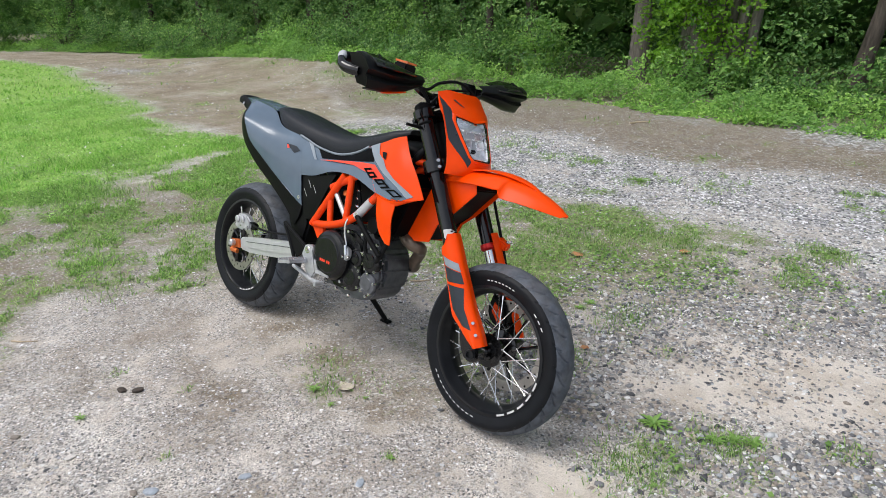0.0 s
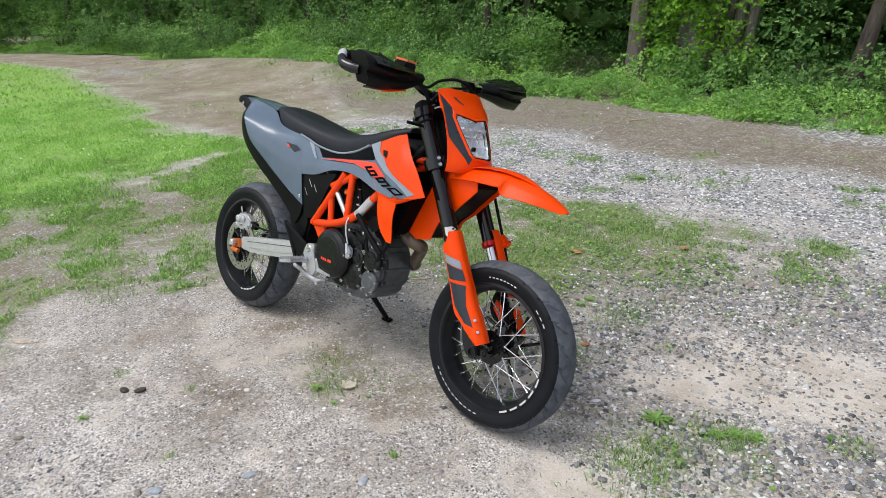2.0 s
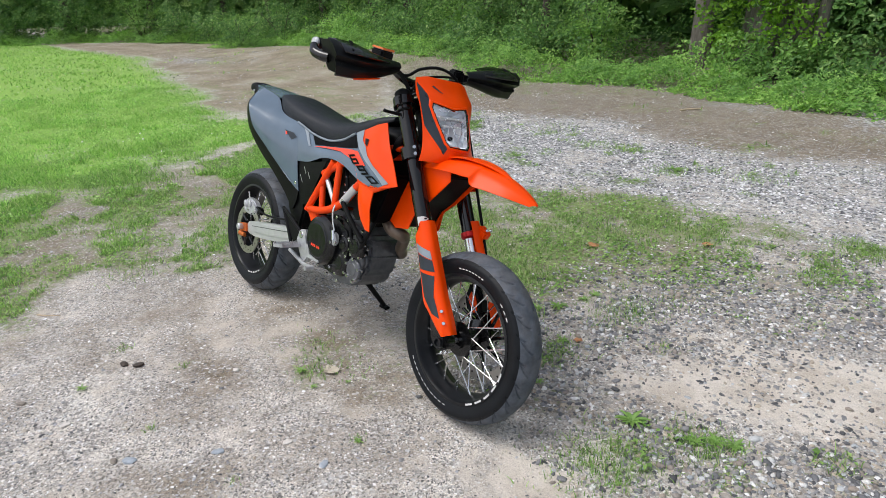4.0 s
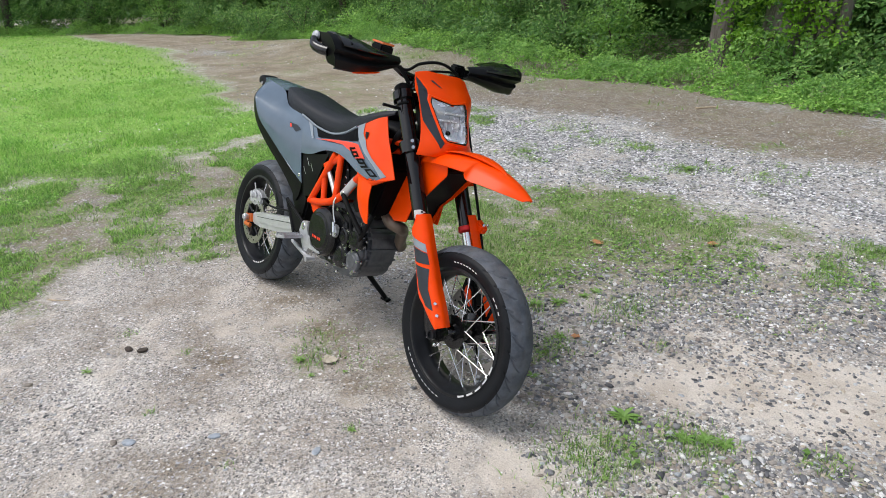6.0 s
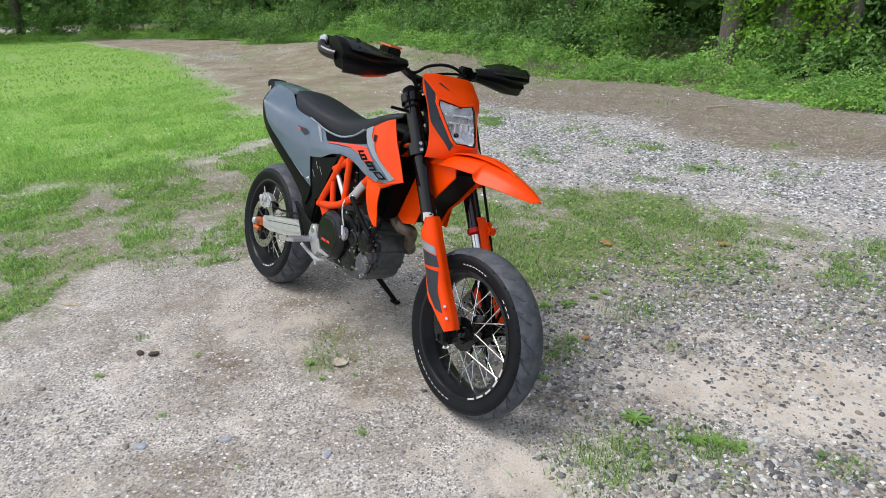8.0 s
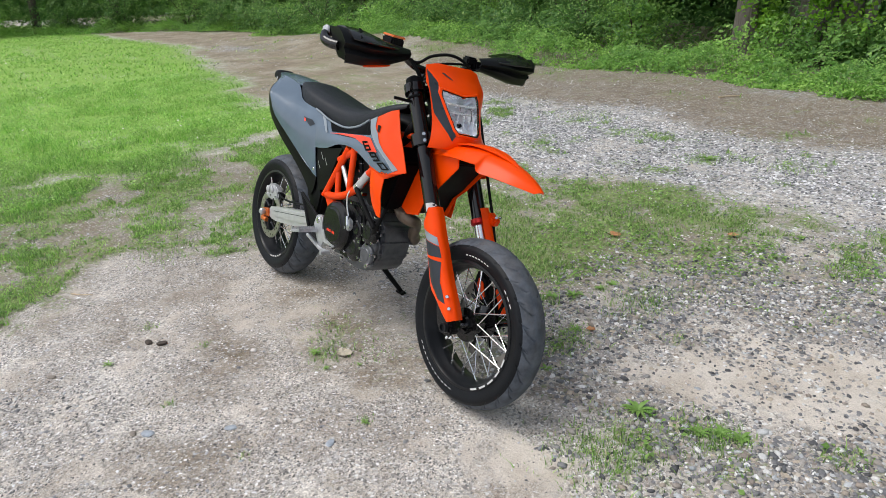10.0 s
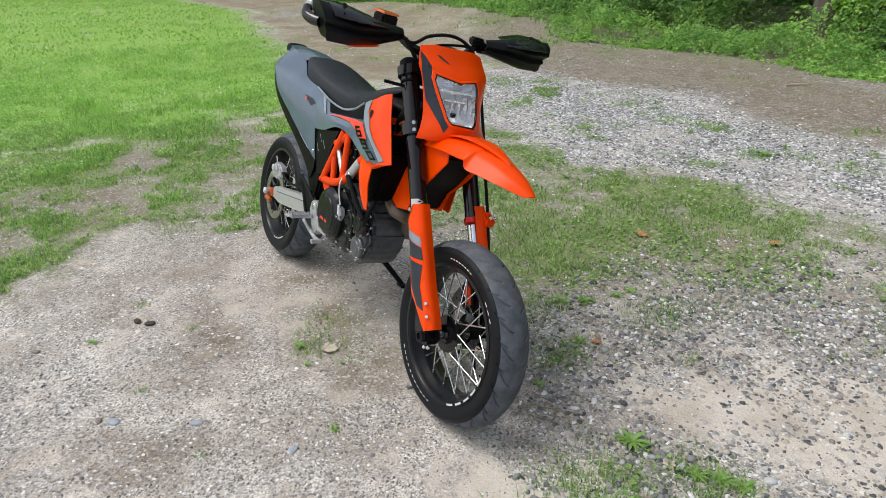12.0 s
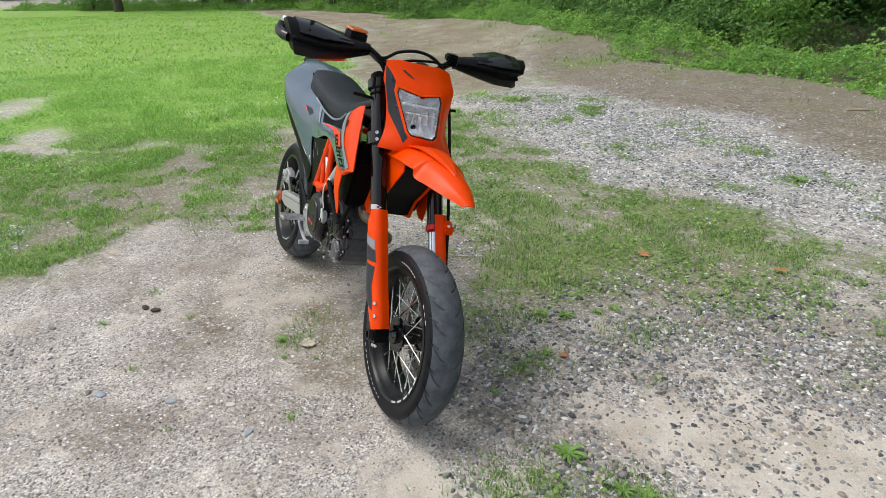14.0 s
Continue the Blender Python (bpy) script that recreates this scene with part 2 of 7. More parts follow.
def wave_noise(x, y, scale, seed):
    """Smooth noise of about -1 to 1, from turned sine waves."""
    r = np.random.RandomState(seed)
    out = np.zeros(np.shape(x))
    for k in range(9):
        a, f, p = r.uniform(0, 2 * np.pi), scale * r.uniform(0.6, 2.4), r.uniform(0, 6.28)
        out += np.sin((x * np.cos(a) + y * np.sin(a)) * f + p + 1.3 * np.sin(f * 0.7 * (y * np.cos(a) - x * np.sin(a)) + p * 2)) / 3.2
    return out


def fractal(x, y, scale, seed, octaves=5, rough=0.58):
    """Ragged noise of about -1 to 1: lattice values, smoothed, in several octaves."""
    out, amp, total = np.zeros(np.shape(x)), 1.0, 0.0
    for k in range(octaves):
        a = 0.7 + 1.1 * k
        u = (x * np.cos(a) - y * np.sin(a)) * scale * 2 ** k + 17.3 * seed
        v = (x * np.sin(a) + y * np.cos(a)) * scale * 2 ** k - 9.1 * seed
        i, j = np.floor(u), np.floor(v)
        fu, fv = u - i, v - j
        fu, fv = fu * fu * (3 - 2 * fu), fv * fv * (3 - 2 * fv)

        def lattice(p, q):
            h = np.sin(p * 127.1 + q * 311.7 + seed * 74.7 + k * 19.3) * 43758.5453
            return h - np.floor(h)

        low = lattice(i, j) * (1 - fu) + lattice(i + 1, j) * fu
        high = lattice(i, j + 1) * (1 - fu) + lattice(i + 1, j + 1) * fu
        out += amp * (low * (1 - fv) + high * fv - 0.5)
        total += amp
        amp *= rough
    return out / total * 3.4


def region(x, y, corners, soft):
    """1 inside the outline, 0 outside, with an edge that is soft metres wide."""
    c = np.array(corners, dtype=float)
    inside, dist = np.zeros(x.shape, bool), np.full(x.shape, 1e9)
    for (ax, ay), (bx, by) in zip(c, np.roll(c, -1, 0)):
        inside ^= ((ay > y) != (by > y)) & (x < (bx - ax) * (y - ay) / (by - ay + 1e-12) + ax)
        k = np.clip(((x - ax) * (bx - ax) + (y - ay) * (by - ay)) / ((bx - ax) ** 2 + (by - ay) ** 2), 0, 1)
        dist = np.minimum(dist, np.hypot(x - ax - k * (bx - ax), y - ay - k * (by - ay)))
    return smoothstep(-soft, soft, np.where(inside, dist, -dist))


LAWN = [(-40, 4), (-18.7, 3.9), (-15.4, 4.4), (-11.7, 3.6), (-9.8, 3.15), (-7.9, 2.65), (-6.6, 2.4), (-5.5, 2.05), (-4.6, 2.1), (-3.9, 2.5), (-3.2, 2.2), (-3.25, 1.6), (-3.15, 1.1), (-3.0, 0.6), (-2.65, 0.1), (-2.6, -0.35), (-3.0, -0.7), (-3.0, -1.1), (-3.4, -1.5), (-4, -3), (-5, -9), (-40, -30)]
WORN_LAWN = [(-3.4, 2.4), (-2.4, 2.3), (-1.2, 1.5), (-0.5, 0.9), (-0.5, 0.3), (-0.5, -0.08), (-0.62, -0.28), (-0.8, -0.5), (-0.85, -0.7), (-0.62, -0.95), (-0.3, -1.2), (-0.3, -1.6), (-1.5, -3), (-4, -4), (-3.2, -1.2), (-2.8, -0.3), (-3.0, 1.0)]
TURF_MIX = [(-2.9, 2.8), (-1.9, 2.5), (-1.1, 2.35), (-0.3, 2.2), (0.1, 2.6), (0.9, 2.75), (1.5, 2.7), (1.9, 2.4), (2.1, 2.0), (1.75, 1.65), (1.45, 1.4), (1.25, 1.0), (1.25, 0.6), (1.3, 0.25), (1.05, 0.2), (0.5, 0.5), (-0.2, 0.7), (-1.0, 0.9), (-1.8, 1.2), (-3.0, 2.0)]
PALE_GRAVEL = [(-3.7, 3.8), (-3.0, 4.15), (-2.0, 4.35), (-1.1, 4.6), (-0.4, 4.25), (0.2, 4.05), (0.65, 4.0), (1.4, 4.4), (1.9, 4.4), (4.5, 3.6), (4.8, 1.6), (2.7, 1.75), (2.15, 2.1), (1.75, 2.45), (1.4, 2.7), (0.9, 2.68), (0.1, 2.5), (-0.3, 2.15), (-1.1, 2.3), (-1.9, 2.45), (-2.9, 2.85), (-3.55, 2.75)]
RIVER_GRAVEL = [(1.05, 0.9), (1.15, 1.3), (1.4, 1.75), (1.85, 2.15), (2.6, 2.3), (4, 2.1), (4, 0.2), (2.6, -0.05), (2.0, 0.05), (1.6, 0.22), (1.3, 0.18), (1.2, 0.6)]
BARE_SAND = [(1.5, 0.6), (1.56, 0.78), (1.66, 1.0), (1.85, 1.35), (2.2, 1.5), (3.2, 1.75), (3.2, 0.9), (2.5, 0.75), (2.15, 0.5), (2.0, 0.58), (1.75, 0.52)]
SOIL = [(-5.0, 4.4), (-6.6, 5.4), (-8.2, 6.6), (-7.5, 7.2), (-5.0, 6.8), (-3.4, 6.7), (-2.3, 7.0), (-0.8, 6.2), (0.1, 6.1), (0.9, 5.7), (8, 5.4), (8, 3.0), (1.9, 4.45), (1.4, 4.5), (0.65, 4.2), (0.1, 4.0), (-1.1, 4.6), (-2.0, 4.35), (-3.0, 4.1)]
TAN_DIRT = [(-16.2, 4.6), (-16.8, 8.4), (-13.2, 7.5), (-9.0, 7.2), (-8.2, 6.6), (-6.6, 5.4), (-5.0, 4.4), (-3.8, 3.8), (-3.5, 2.8), (-4.4, 2.4), (-5.6, 2.1), (-6.6, 2.4), (-7.9, 2.65), (-9.8, 3.15), (-11.7, 3.6)]
FAR_PATH = [(-26, 3.9), (-24, 5.2), (-20, 7.0), (-16, 8.0), (-15, 4.5), (-18.7, 3.9)]
BACK_SOIL = [(-16, 5.0), (-16, 9.5), (9, 9.5), (9, 4.8), (2, 5.0), (-1, 5.6), (-3, 5.0), (-5, 4.8)]
WOOD_FLOOR = [(-60, 8), (-23.8, 5.0), (-20, 7.0), (-17, 7.4), (-15.8, 6.2), (-14.5, 7.4), (-10.5, 6.9), (-8, 6.8), (-5, 6.3), (-3.6, 6.4), (-2.3, 6.8), (-0.9, 6.5), (0.1, 6.1), (0.9, 6.0), (3, 6.4), (14, 5.5), (60, 8), (60, 80), (-60, 80)]


def blot(x, y, px, py, ax, ay):
    return np.exp(-(((x - px) / ax) ** 2 + ((y - py) / ay) ** 2))


def cover(x, y):
    """Shares at each place: turf, pale gravel, soil, river pebbles, smooth sand, tan dirt, lush lawn."""
    xw, yw = x + 0.22 * fractal(x, y, 1.6, 5), y + 0.22 * fractal(x, y, 1.6, 6)
    patch, clumps = fractal(x, y, 1.3, 7, 4), fractal(x, y, 4.5, 8, 5, 0.7)
    lawn = region(xw, yw, LAWN, 1.0)
    turf = region(xw, yw, LAWN, 0.55) * (0.9 + 0.16 * patch + 0.2 * clumps)
    turf = np.maximum(turf, region(xw, yw, WORN_LAWN, 0.2) * (0.8 + 0.16 * patch + 0.52 * clumps))
    turf = np.maximum(turf, region(xw, yw, TURF_MIX, 0.45) * (0.72 + 0.14 * patch + 0.5 * clumps))
    turf = np.maximum(turf, region(xw, yw, TAN_DIRT, 0.3) * (0.2 + 0.34 * patch + 0.42 * clumps))
    turf = np.maximum(turf, region(xw, yw, PALE_GRAVEL, 0.5) * (0.3 + 0.2 * patch + 0.56 * clumps))
    turf = np.maximum(turf, region(xw, yw, RIVER_GRAVEL, 0.3) * (1 - region(xw, yw, BARE_SAND, 0.2)) * (0.34 + 0.66 * clumps))
    turf = np.maximum(turf, region(xw, yw, SOIL, 0.3) * (0.16 + 0.3 * patch + 0.4 * clumps))
    turf = np.maximum(turf, region(xw, yw, WOOD_FLOOR, 0.9) * (0.6 + 0.3 * clumps))
    for px, py, pr, k in ((1.95, 0.2, 0.2, 0.6), (2.12, 0.42, 0.12, 0.5), (0.72, -0.15, 0.22, 0.45), (0.85, -0.28, 0.1, 0.55), (-3.6, 3.0, 0.8, 0.5), (-2.4, 2.4, 0.9, 0.6), (-2.7, 1.9, 0.9, 0.6), (-1.6, 1.7, 0.6, 0.55), (1.9, 2.55, 0.2, 0.75), (-12, 4.9, 0.9, 0.55), (0.55, 3.55, 0.3, 0.4), (1.4, 0.5, 0.18, 0.6), (-4.3, 4.2, 0.6, 0.58), (-3.2, 3.3, 0.7, 0.66), (-2.6, 3.9, 0.5, 0.52), (-5.0, 5.6, 1.0, 0.66), (-3.8, 6.2, 0.8, 0.6), (-7.0, 6.3, 1.2, 0.66), (-9.5, 6.6, 1.2, 0.6), (-2.2, 6.6, 0.7, 0.5)):
        turf = np.maximum(turf, k * blot(x, y, px, py, pr, pr) * (1 + 0.5 * clumps))
    for px, py, ax, ay, k in ((-5.7, -2.0, 0.8, 0.35, 0.75), (-3.9, -1.55, 0.5, 0.3, 0.7), (-2.2, 0.45, 0.45, 0.16, 0.6), (-2.3, -0.42, 0.35, 0.16, 0.6), (-1.6, -0.62, 0.35, 0.13, 0.5), (-1.0, -1.3, 0.25, 0.16, 0.5), (-1.0, 0.35, 0.4, 0.16, 0.5), (-1.4, -0.1, 0.3, 0.1, 0.4)):
        turf = turf * (1 - k * blot(x + 0.15 * clumps, y + 0.1 * patch, px, py, ax, ay))
    pale = region(xw, yw, PALE_GRAVEL, 0.9) * (0.82 + 0.3 * patch + 0.36 * clumps)
    pale = np.maximum(pale, 0.7 * blot(xw, yw, 1.3, 6.1, 0.8, 0.5))
    pale = np.maximum(pale, 0.5 * blot(xw, yw, -0.5, 6.2, 0.9, 0.3))
    pale = np.maximum(pale, 0.62 * blot(xw, yw, -13.3, 4.9, 1.6, 0.5))
    pale = np.maximum(pale, 0.75 * blot(xw, yw, -1.15, -1.4, 0.3, 0.22))
    soil = np.maximum(region(xw, yw, SOIL, 0.45), 0.9 * region(xw, yw, BACK_SOIL, 0.4))
    soil = np.maximum(soil, region(xw, yw, WOOD_FLOOR, 0.4))
    soil = np.maximum(soil, np.maximum(0.75 * region(xw, yw, WORN_LAWN, 0.4), 0.6 * region(xw, yw, TURF_MIX, 0.4)) * (1 + 0.4 * patch))
    # brown soil; patches under the machine and by its front wheel also paint shade
    for px, py, ax, ay, k in ((0.6, -0.55, 0.4, 0.2, 0.75), (0.05, -0.9, 0.35, 0.14, 0.5), (1.0, -0.8, 0.35, 0.14, 0.62), (1.35, -0.35, 0.3, 0.16, 0.45), (-0.2, -0.45, 0.5, 0.25, 0.72), (1.5, 0.3, 0.35, 0.16, 0.66), (0.5, 0.02, 0.9, 0.35, 0.82), (1.2, -0.62, 0.3, 0.12, 0.5)):
        soil = np.maximum(soil, 0.88 * k * blot(xw, yw, px, py, ax, ay) * (1 + 0.5 * clumps))
    tan = np.maximum(region(xw, yw, TAN_DIRT, 0.5), 0.85 * region(xw, yw, FAR_PATH, 0.4))
    soil = soil * (1 - tan)
    coarse = region(xw, yw, RIVER_GRAVEL, 0.4) * (1 - 0.8 * region(xw, yw, BARE_SAND, 0.2)) * (0.6 + 0.7 * clumps)
    smooth = np.maximum(region(xw, yw, BARE_SAND, 0.25) * (0.75 + 0.2 * patch), 0.5 * smoothstep(-0.1, 0.9, fractal(x, y, 1.0, 12)))
    smooth = np.maximum(smooth, 0.75 * blot(xw, yw, 1.75, -0.25, 0.35, 0.2))
    smooth = np.maximum(smooth, 0.6 * blot(xw, yw, 1.2, -0.15, 0.35, 0.12))
    return tuple(np.clip(v, 0, 1) for v in (turf, pale, soil, coarse, smooth, tan, lawn))


GRID_STEP, GRID_X, GRID_Y = 0.02, (-9.2, 4.8), (-5.2, 5.6)
GRID = cover(*np.meshgrid(np.arange(*GRID_X, GRID_STEP), np.arange(*GRID_Y, GRID_STEP)))


def cover_near(x, y):
    """The shares, looked up on a fine grid over the near ground, worked out beyond it."""
    i, j = np.floor((x - GRID_X[0]) / GRID_STEP).astype(int), np.floor((y - GRID_Y[0]) / GRID_STEP).astype(int)
    n, k = GRID[0].shape
    far = (i < 0) | (j < 0) | (i >= k) | (j >= n)
    out = [g[np.clip(j, 0, n - 1), np.clip(i, 0, k - 1)] for g in GRID]
    if far.any():
        for o, e in zip(out, cover(x[far], y[far])):
            o[far] = e
    return out


def ground_height(x, y):
    far = smoothstep(3.0, 8.0, np.hypot(x - 1, y))
    mound = 0.28 * np.exp(-(((x + 9.5) / 4.0) ** 2 + ((y - 7.2) / 1.7) ** 2)) + 0.12 * np.exp(-(((x - 0.9) / 1.3) ** 2 + ((y - 6.3) / 0.8) ** 2))
    near = 0.007 * fractal(x, y, 2.2, 21, 5, 0.6)
    rest = np.exp(-(np.hypot(x, y) / 0.25) ** 2) + np.exp(-(np.hypot(x - 1.47, y) / 0.25) ** 2) + np.exp(-(np.hypot(x - 0.6, y - 0.27) / 0.1) ** 2)
    return 0.005 * np.clip(rest, 0, 1) + near * (1 - np.clip(rest, 0, 1)) + far * (0.03 * wave_noise(x, y, 0.8, 23) + mound)


def spaced(lo, hi, step, reach, grow=1.17):
    """Grid lines: even between lo and hi, then wider and wider out to reach."""
    mid = list(np.arange(lo, hi, step))
    out, d = [], step
    while sum(out) < reach:
        d *= grow
        out.append(d)
    steps = np.cumsum(out)
    return np.concatenate([lo - steps[::-1], mid, mid[-1] + steps])


def make_ground():
    gx, gy = spaced(-4.5, 3.4, 0.022, 900), spaced(-2.2, 4.6, 0.022, 900)
    x, y = np.meshgrid(gx, gy)
    n, k = x.shape
    z = ground_height(x, y)
    i = np.arange(n * k).reshape(n, k)
    quads = np.stack([i[:-1, :-1], i[:-1, 1:], i[1:, 1:], i[1:, :-1]], -1).reshape(-1, 4)
    me = mesh_np("ground", np.stack([x, y, z], -1).reshape(-1, 3), quads, GROUND, True)
    t, p, s, c, sm, tan, lawn = cover(x, y)
    for name, shares in (("cover", (t, p, s, sm)), ("cover_more", (tan, c, lawn, t))):
        me.color_attributes.new(name, "FLOAT_COLOR", "POINT").data.foreach_set("color", np.stack(shares, -1).astype(np.float32).ravel())
    return tagged(new("ground", me), "sandy gravel yard with worn turf and lawn", "ground", kind="structure")


make_ground()

# ---- loose stones ----
PHI = (1 + 5 ** 0.5) / 2
ICO = np.array([(-1, PHI, 0), (1, PHI, 0), (-1, -PHI, 0), (1, -PHI, 0), (0, -1, PHI), (0, 1, PHI), (0, -1, -PHI), (0, 1, -PHI), (PHI, 0, -1), (PHI, 0, 1), (-PHI, 0, -1), (-PHI, 0, 1)]) / 1.9
ICO_F = np.array([(0, 11, 5), (0, 5, 1), (0, 1, 7), (0, 7, 10), (0, 10, 11), (1, 5, 9), (5, 11, 4), (11, 10, 2), (10, 7, 6), (7, 1, 8), (3, 9, 4), (3, 4, 2), (3, 2, 6), (3, 6, 8), (3, 8, 9), (4, 9, 5), (2, 4, 11), (6, 2, 10), (8, 6, 7), (9, 8, 1)])
PEBBLE = np.array([(1, 0, -0.45), (0.5, 0.85, -0.45), (-0.5, 0.85, -0.45), (-1, 0, -0.45), (-0.5, -0.85, -0.45), (0.5, -0.85, -0.45), (0.5, 0.3, 0.7), (-0.52, 0.32, 0.7), (0.02, -0.55, 0.7)])
PEBBLE_F = np.array([(0, 1, 6), (1, 2, 6), (2, 7, 6), (2, 3, 7), (3, 4, 7), (4, 8, 7), (4, 5, 8), (5, 0, 8), (0, 6, 8), (6, 7, 8)])
CHIP = np.array([(1, 0, -0.5), (0.3, 0.95, -0.4), (-0.9, 0.4, -0.5), (-0.5, -0.85, -0.4), (0.5, -0.8, -0.5), (0.1, 0.05, 0.8)])
CHIP_F = np.array([(0, 1, 5), (1, 2, 5), (2, 3, 5), (3, 4, 5), (4, 0, 5)])


def turned(n, r, tilt):
    """n turning matrices: any way round z, leaning by up to tilt."""
    a, b, c = r.uniform(0, 2 * np.pi, n), r.normal(0, tilt, n), r.normal(0, tilt, n)
    o, l = np.zeros(n), np.ones(n)
    rz = np.stack([np.cos(a), -np.sin(a), o, np.sin(a), np.cos(a), o, o, o, l], -1).reshape(n, 3, 3)
    rx = np.stack([l, o, o, o, np.cos(b), -np.sin(b), o, np.sin(b), np.cos(b)], -1).reshape(n, 3, 3)
    ry = np.stack([np.cos(c), o, np.sin(c), o, l, o, -np.sin(c), o, np.cos(c)], -1).reshape(n, 3, 3)
    return rx @ ry @ rz


def scatter(n, x0, x1, y0, y1, share, r):
    """Places in a rectangle, kept by the share that the ground gives them."""
    x, y = r.uniform(x0, x1, n), r.uniform(y0, y1, n)
    keep = r.uniform(0, 1, n) < share(x, y)
    return x[keep], y[keep]


def stone_field(name, x, y, size, shape, faces, material, label, r, smooth=False):
    n, k = len(x), len(shape)
    s = np.stack([size * r.uniform(0.9, 1.5, n), size * r.uniform(0.6, 1.0, n), size * r.uniform(0.3, 0.65, n)], -1)
    v = shape[None] * r.uniform(0.78, 1.2, (n, k, 1)) * s[:, None]
    v = np.einsum("nij,nkj->nki", turned(n, r, 0.22), v)
    v += np.stack([x, y, ground_height(x, y) + s[:, 2] * 0.25], -1)[:, None]
    f = faces[None] + (np.arange(n) * k)[:, None, None]
    return tagged(new(name, mesh_np(name, v.reshape(-1, 3), f.reshape(-1, 3), material, smooth)), label, "gravel", kind="stuff")


rs = np.random.RandomState(3)


def bare(a, b):
    return 1 - 0.72 * region(a, b, BARE_SAND, 0.15)


def gritty(a, b):
    return smoothstep(-0.25, 0.75, fractal(a, b, 1.5, 31, 5, 0.65))


def under_turf(a, b):
    return 1 - 0.85 * smoothstep(0.4, 0.7, cover_near(a, b)[0])


x, y = scatter(190000, 0.9, 3.4, -0.2, 2.5, lambda a, b: 0.85 * cover_near(a, b)[3] * (0.45 + 0.55 * gritty(a, b)), rs)
stone_field("river_gravel", x, y, 0.004 + 0.011 * rs.beta(1.2, 3.2, len(x)), PEBBLE, PEBBLE_F, STONES, "grey, white and tan river pebbles pressed into sand", rs, True)
x, y = scatter(14000, 0.9, 3.4, -0.2, 2.5, lambda a, b: 0.55 * cover_near(a, b)[3] * bare(a, b), rs)
stone_field("river_pebbles", x, y, 0.010 + 0.010 * rs.beta(1.2, 3, len(x)), ICO, ICO_F, STONES, "larger smooth river pebbles lying on sand", rs, True)
x, y = scatter(190000, -4.6, 4.7, 1.2, 5.5, lambda a, b: smoothstep(0.05, 1.0, cover_near(a, b)[1]) * (0.55 + 0.45 * gritty(a, b)) * (1 - 0.7 * smoothstep(0.35, 0.6, cover_near(a, b)[0])), rs)
stone_field("pale_gravel", x, y, 0.005 + 0.011 * rs.beta(1.3, 2.8, len(x)), PEBBLE, PEBBLE_F, PALE_STONES, "pale grey crushed gravel scattered over the yard", rs)
x, y = scatter(60000, -3.0, 3.6, 0.2, 3.2, lambda a, b: 0.75 * region(a, b, TURF_MIX, 0.5) * (0.15 + 0.85 * gritty(a, b)) * under_turf(a, b), rs)
stone_field("turf_gravel", x, y, 0.0045 + 0.010 * rs.beta(1.2, 3, len(x)), PEBBLE, PEBBLE_F, PALE_STONES, "pale gravel lying among worn turf", rs)
x, y = scatter(5000, -1.9, -0.6, -1.9, -1.0, lambda a, b: smoothstep(0.3, 0.7, cover_near(a, b)[1]), rs)
stone_field("spilt_gravel", x, y, 0.007 + 0.010 * rs.beta(1.2, 3, len(x)), PEBBLE, PEBBLE_F, PALE_STONES, "small spill of pale gravel at the turf's edge", rs)
x, y = scatter(210000, -2.2, 3.3, -1.8, 2.2, lambda a, b: (0.1 + 0.7 * gritty(a, b)) * bare(a, b) * under_turf(a, b), rs)
stone_field("fine_grit", x, y, 0.0024 + 0.0055 * rs.beta(1.0, 4, len(x)), CHIP, CHIP_F, GRIT, "fine grey and tan grit on sandy ground", rs)
x, y = scatter(12000, -2.2, 3.3, -2.0, 1.6, lambda a, b: (0.06 + 0.7 * gritty(a, b)) * bare(a, b) * under_turf(a, b), rs)
stone_field("scattered_stones", x, y, 0.0045 + 0.010 * rs.beta(1.0, 5, len(x)), PEBBLE, PEBBLE_F, PALE_STONES, "scattered grey and pale stones on sandy ground", rs, True)
x, y = scatter(9000, -1.6, 2.6, -1.7, 0.2, lambda a, b: smoothstep(0.25, 0.9, fractal(a, b, 1.5, 31, 5, 0.65)) * under_turf(a, b), rs)
stone_field("dark_stones", x, y, 0.004 + 0.011 * rs.beta(1.0, 4.5, len(x)), PEBBLE, PEBBLE_F, STONES, "clusters of slate and brown stones on sandy ground", rs)
x, y = scatter(42000, -5, 7, 2.4, 7.5, lambda a, b: 0.6 * region(a, b, SOIL, 0.5) * (0.15 + gritty(a, b)) * (1 - 0.6 * smoothstep(4.5, 6.0, b + 0.35 * a)), rs)
stone_field("soil_stones", x, y, 0.006 + 0.012 * rs.beta(1.0, 4, len(x)), CHIP, CHIP_F, PALE_STONES, "pale stones strewn over brown soil", rs)
x, y = scatter(16000, -16, -3, 2.2, 8.0, lambda a, b: 0.8 * cover_near(a, b)[5] * (0.1 + gritty(a, b)), rs)
stone_field("dirt_stones", x, y, 0.009 + 0.014 * rs.beta(1.0, 4, len(x)), CHIP, CHIP_F, PALE_STONES, "pale stones scattered over tan dirt", rs)


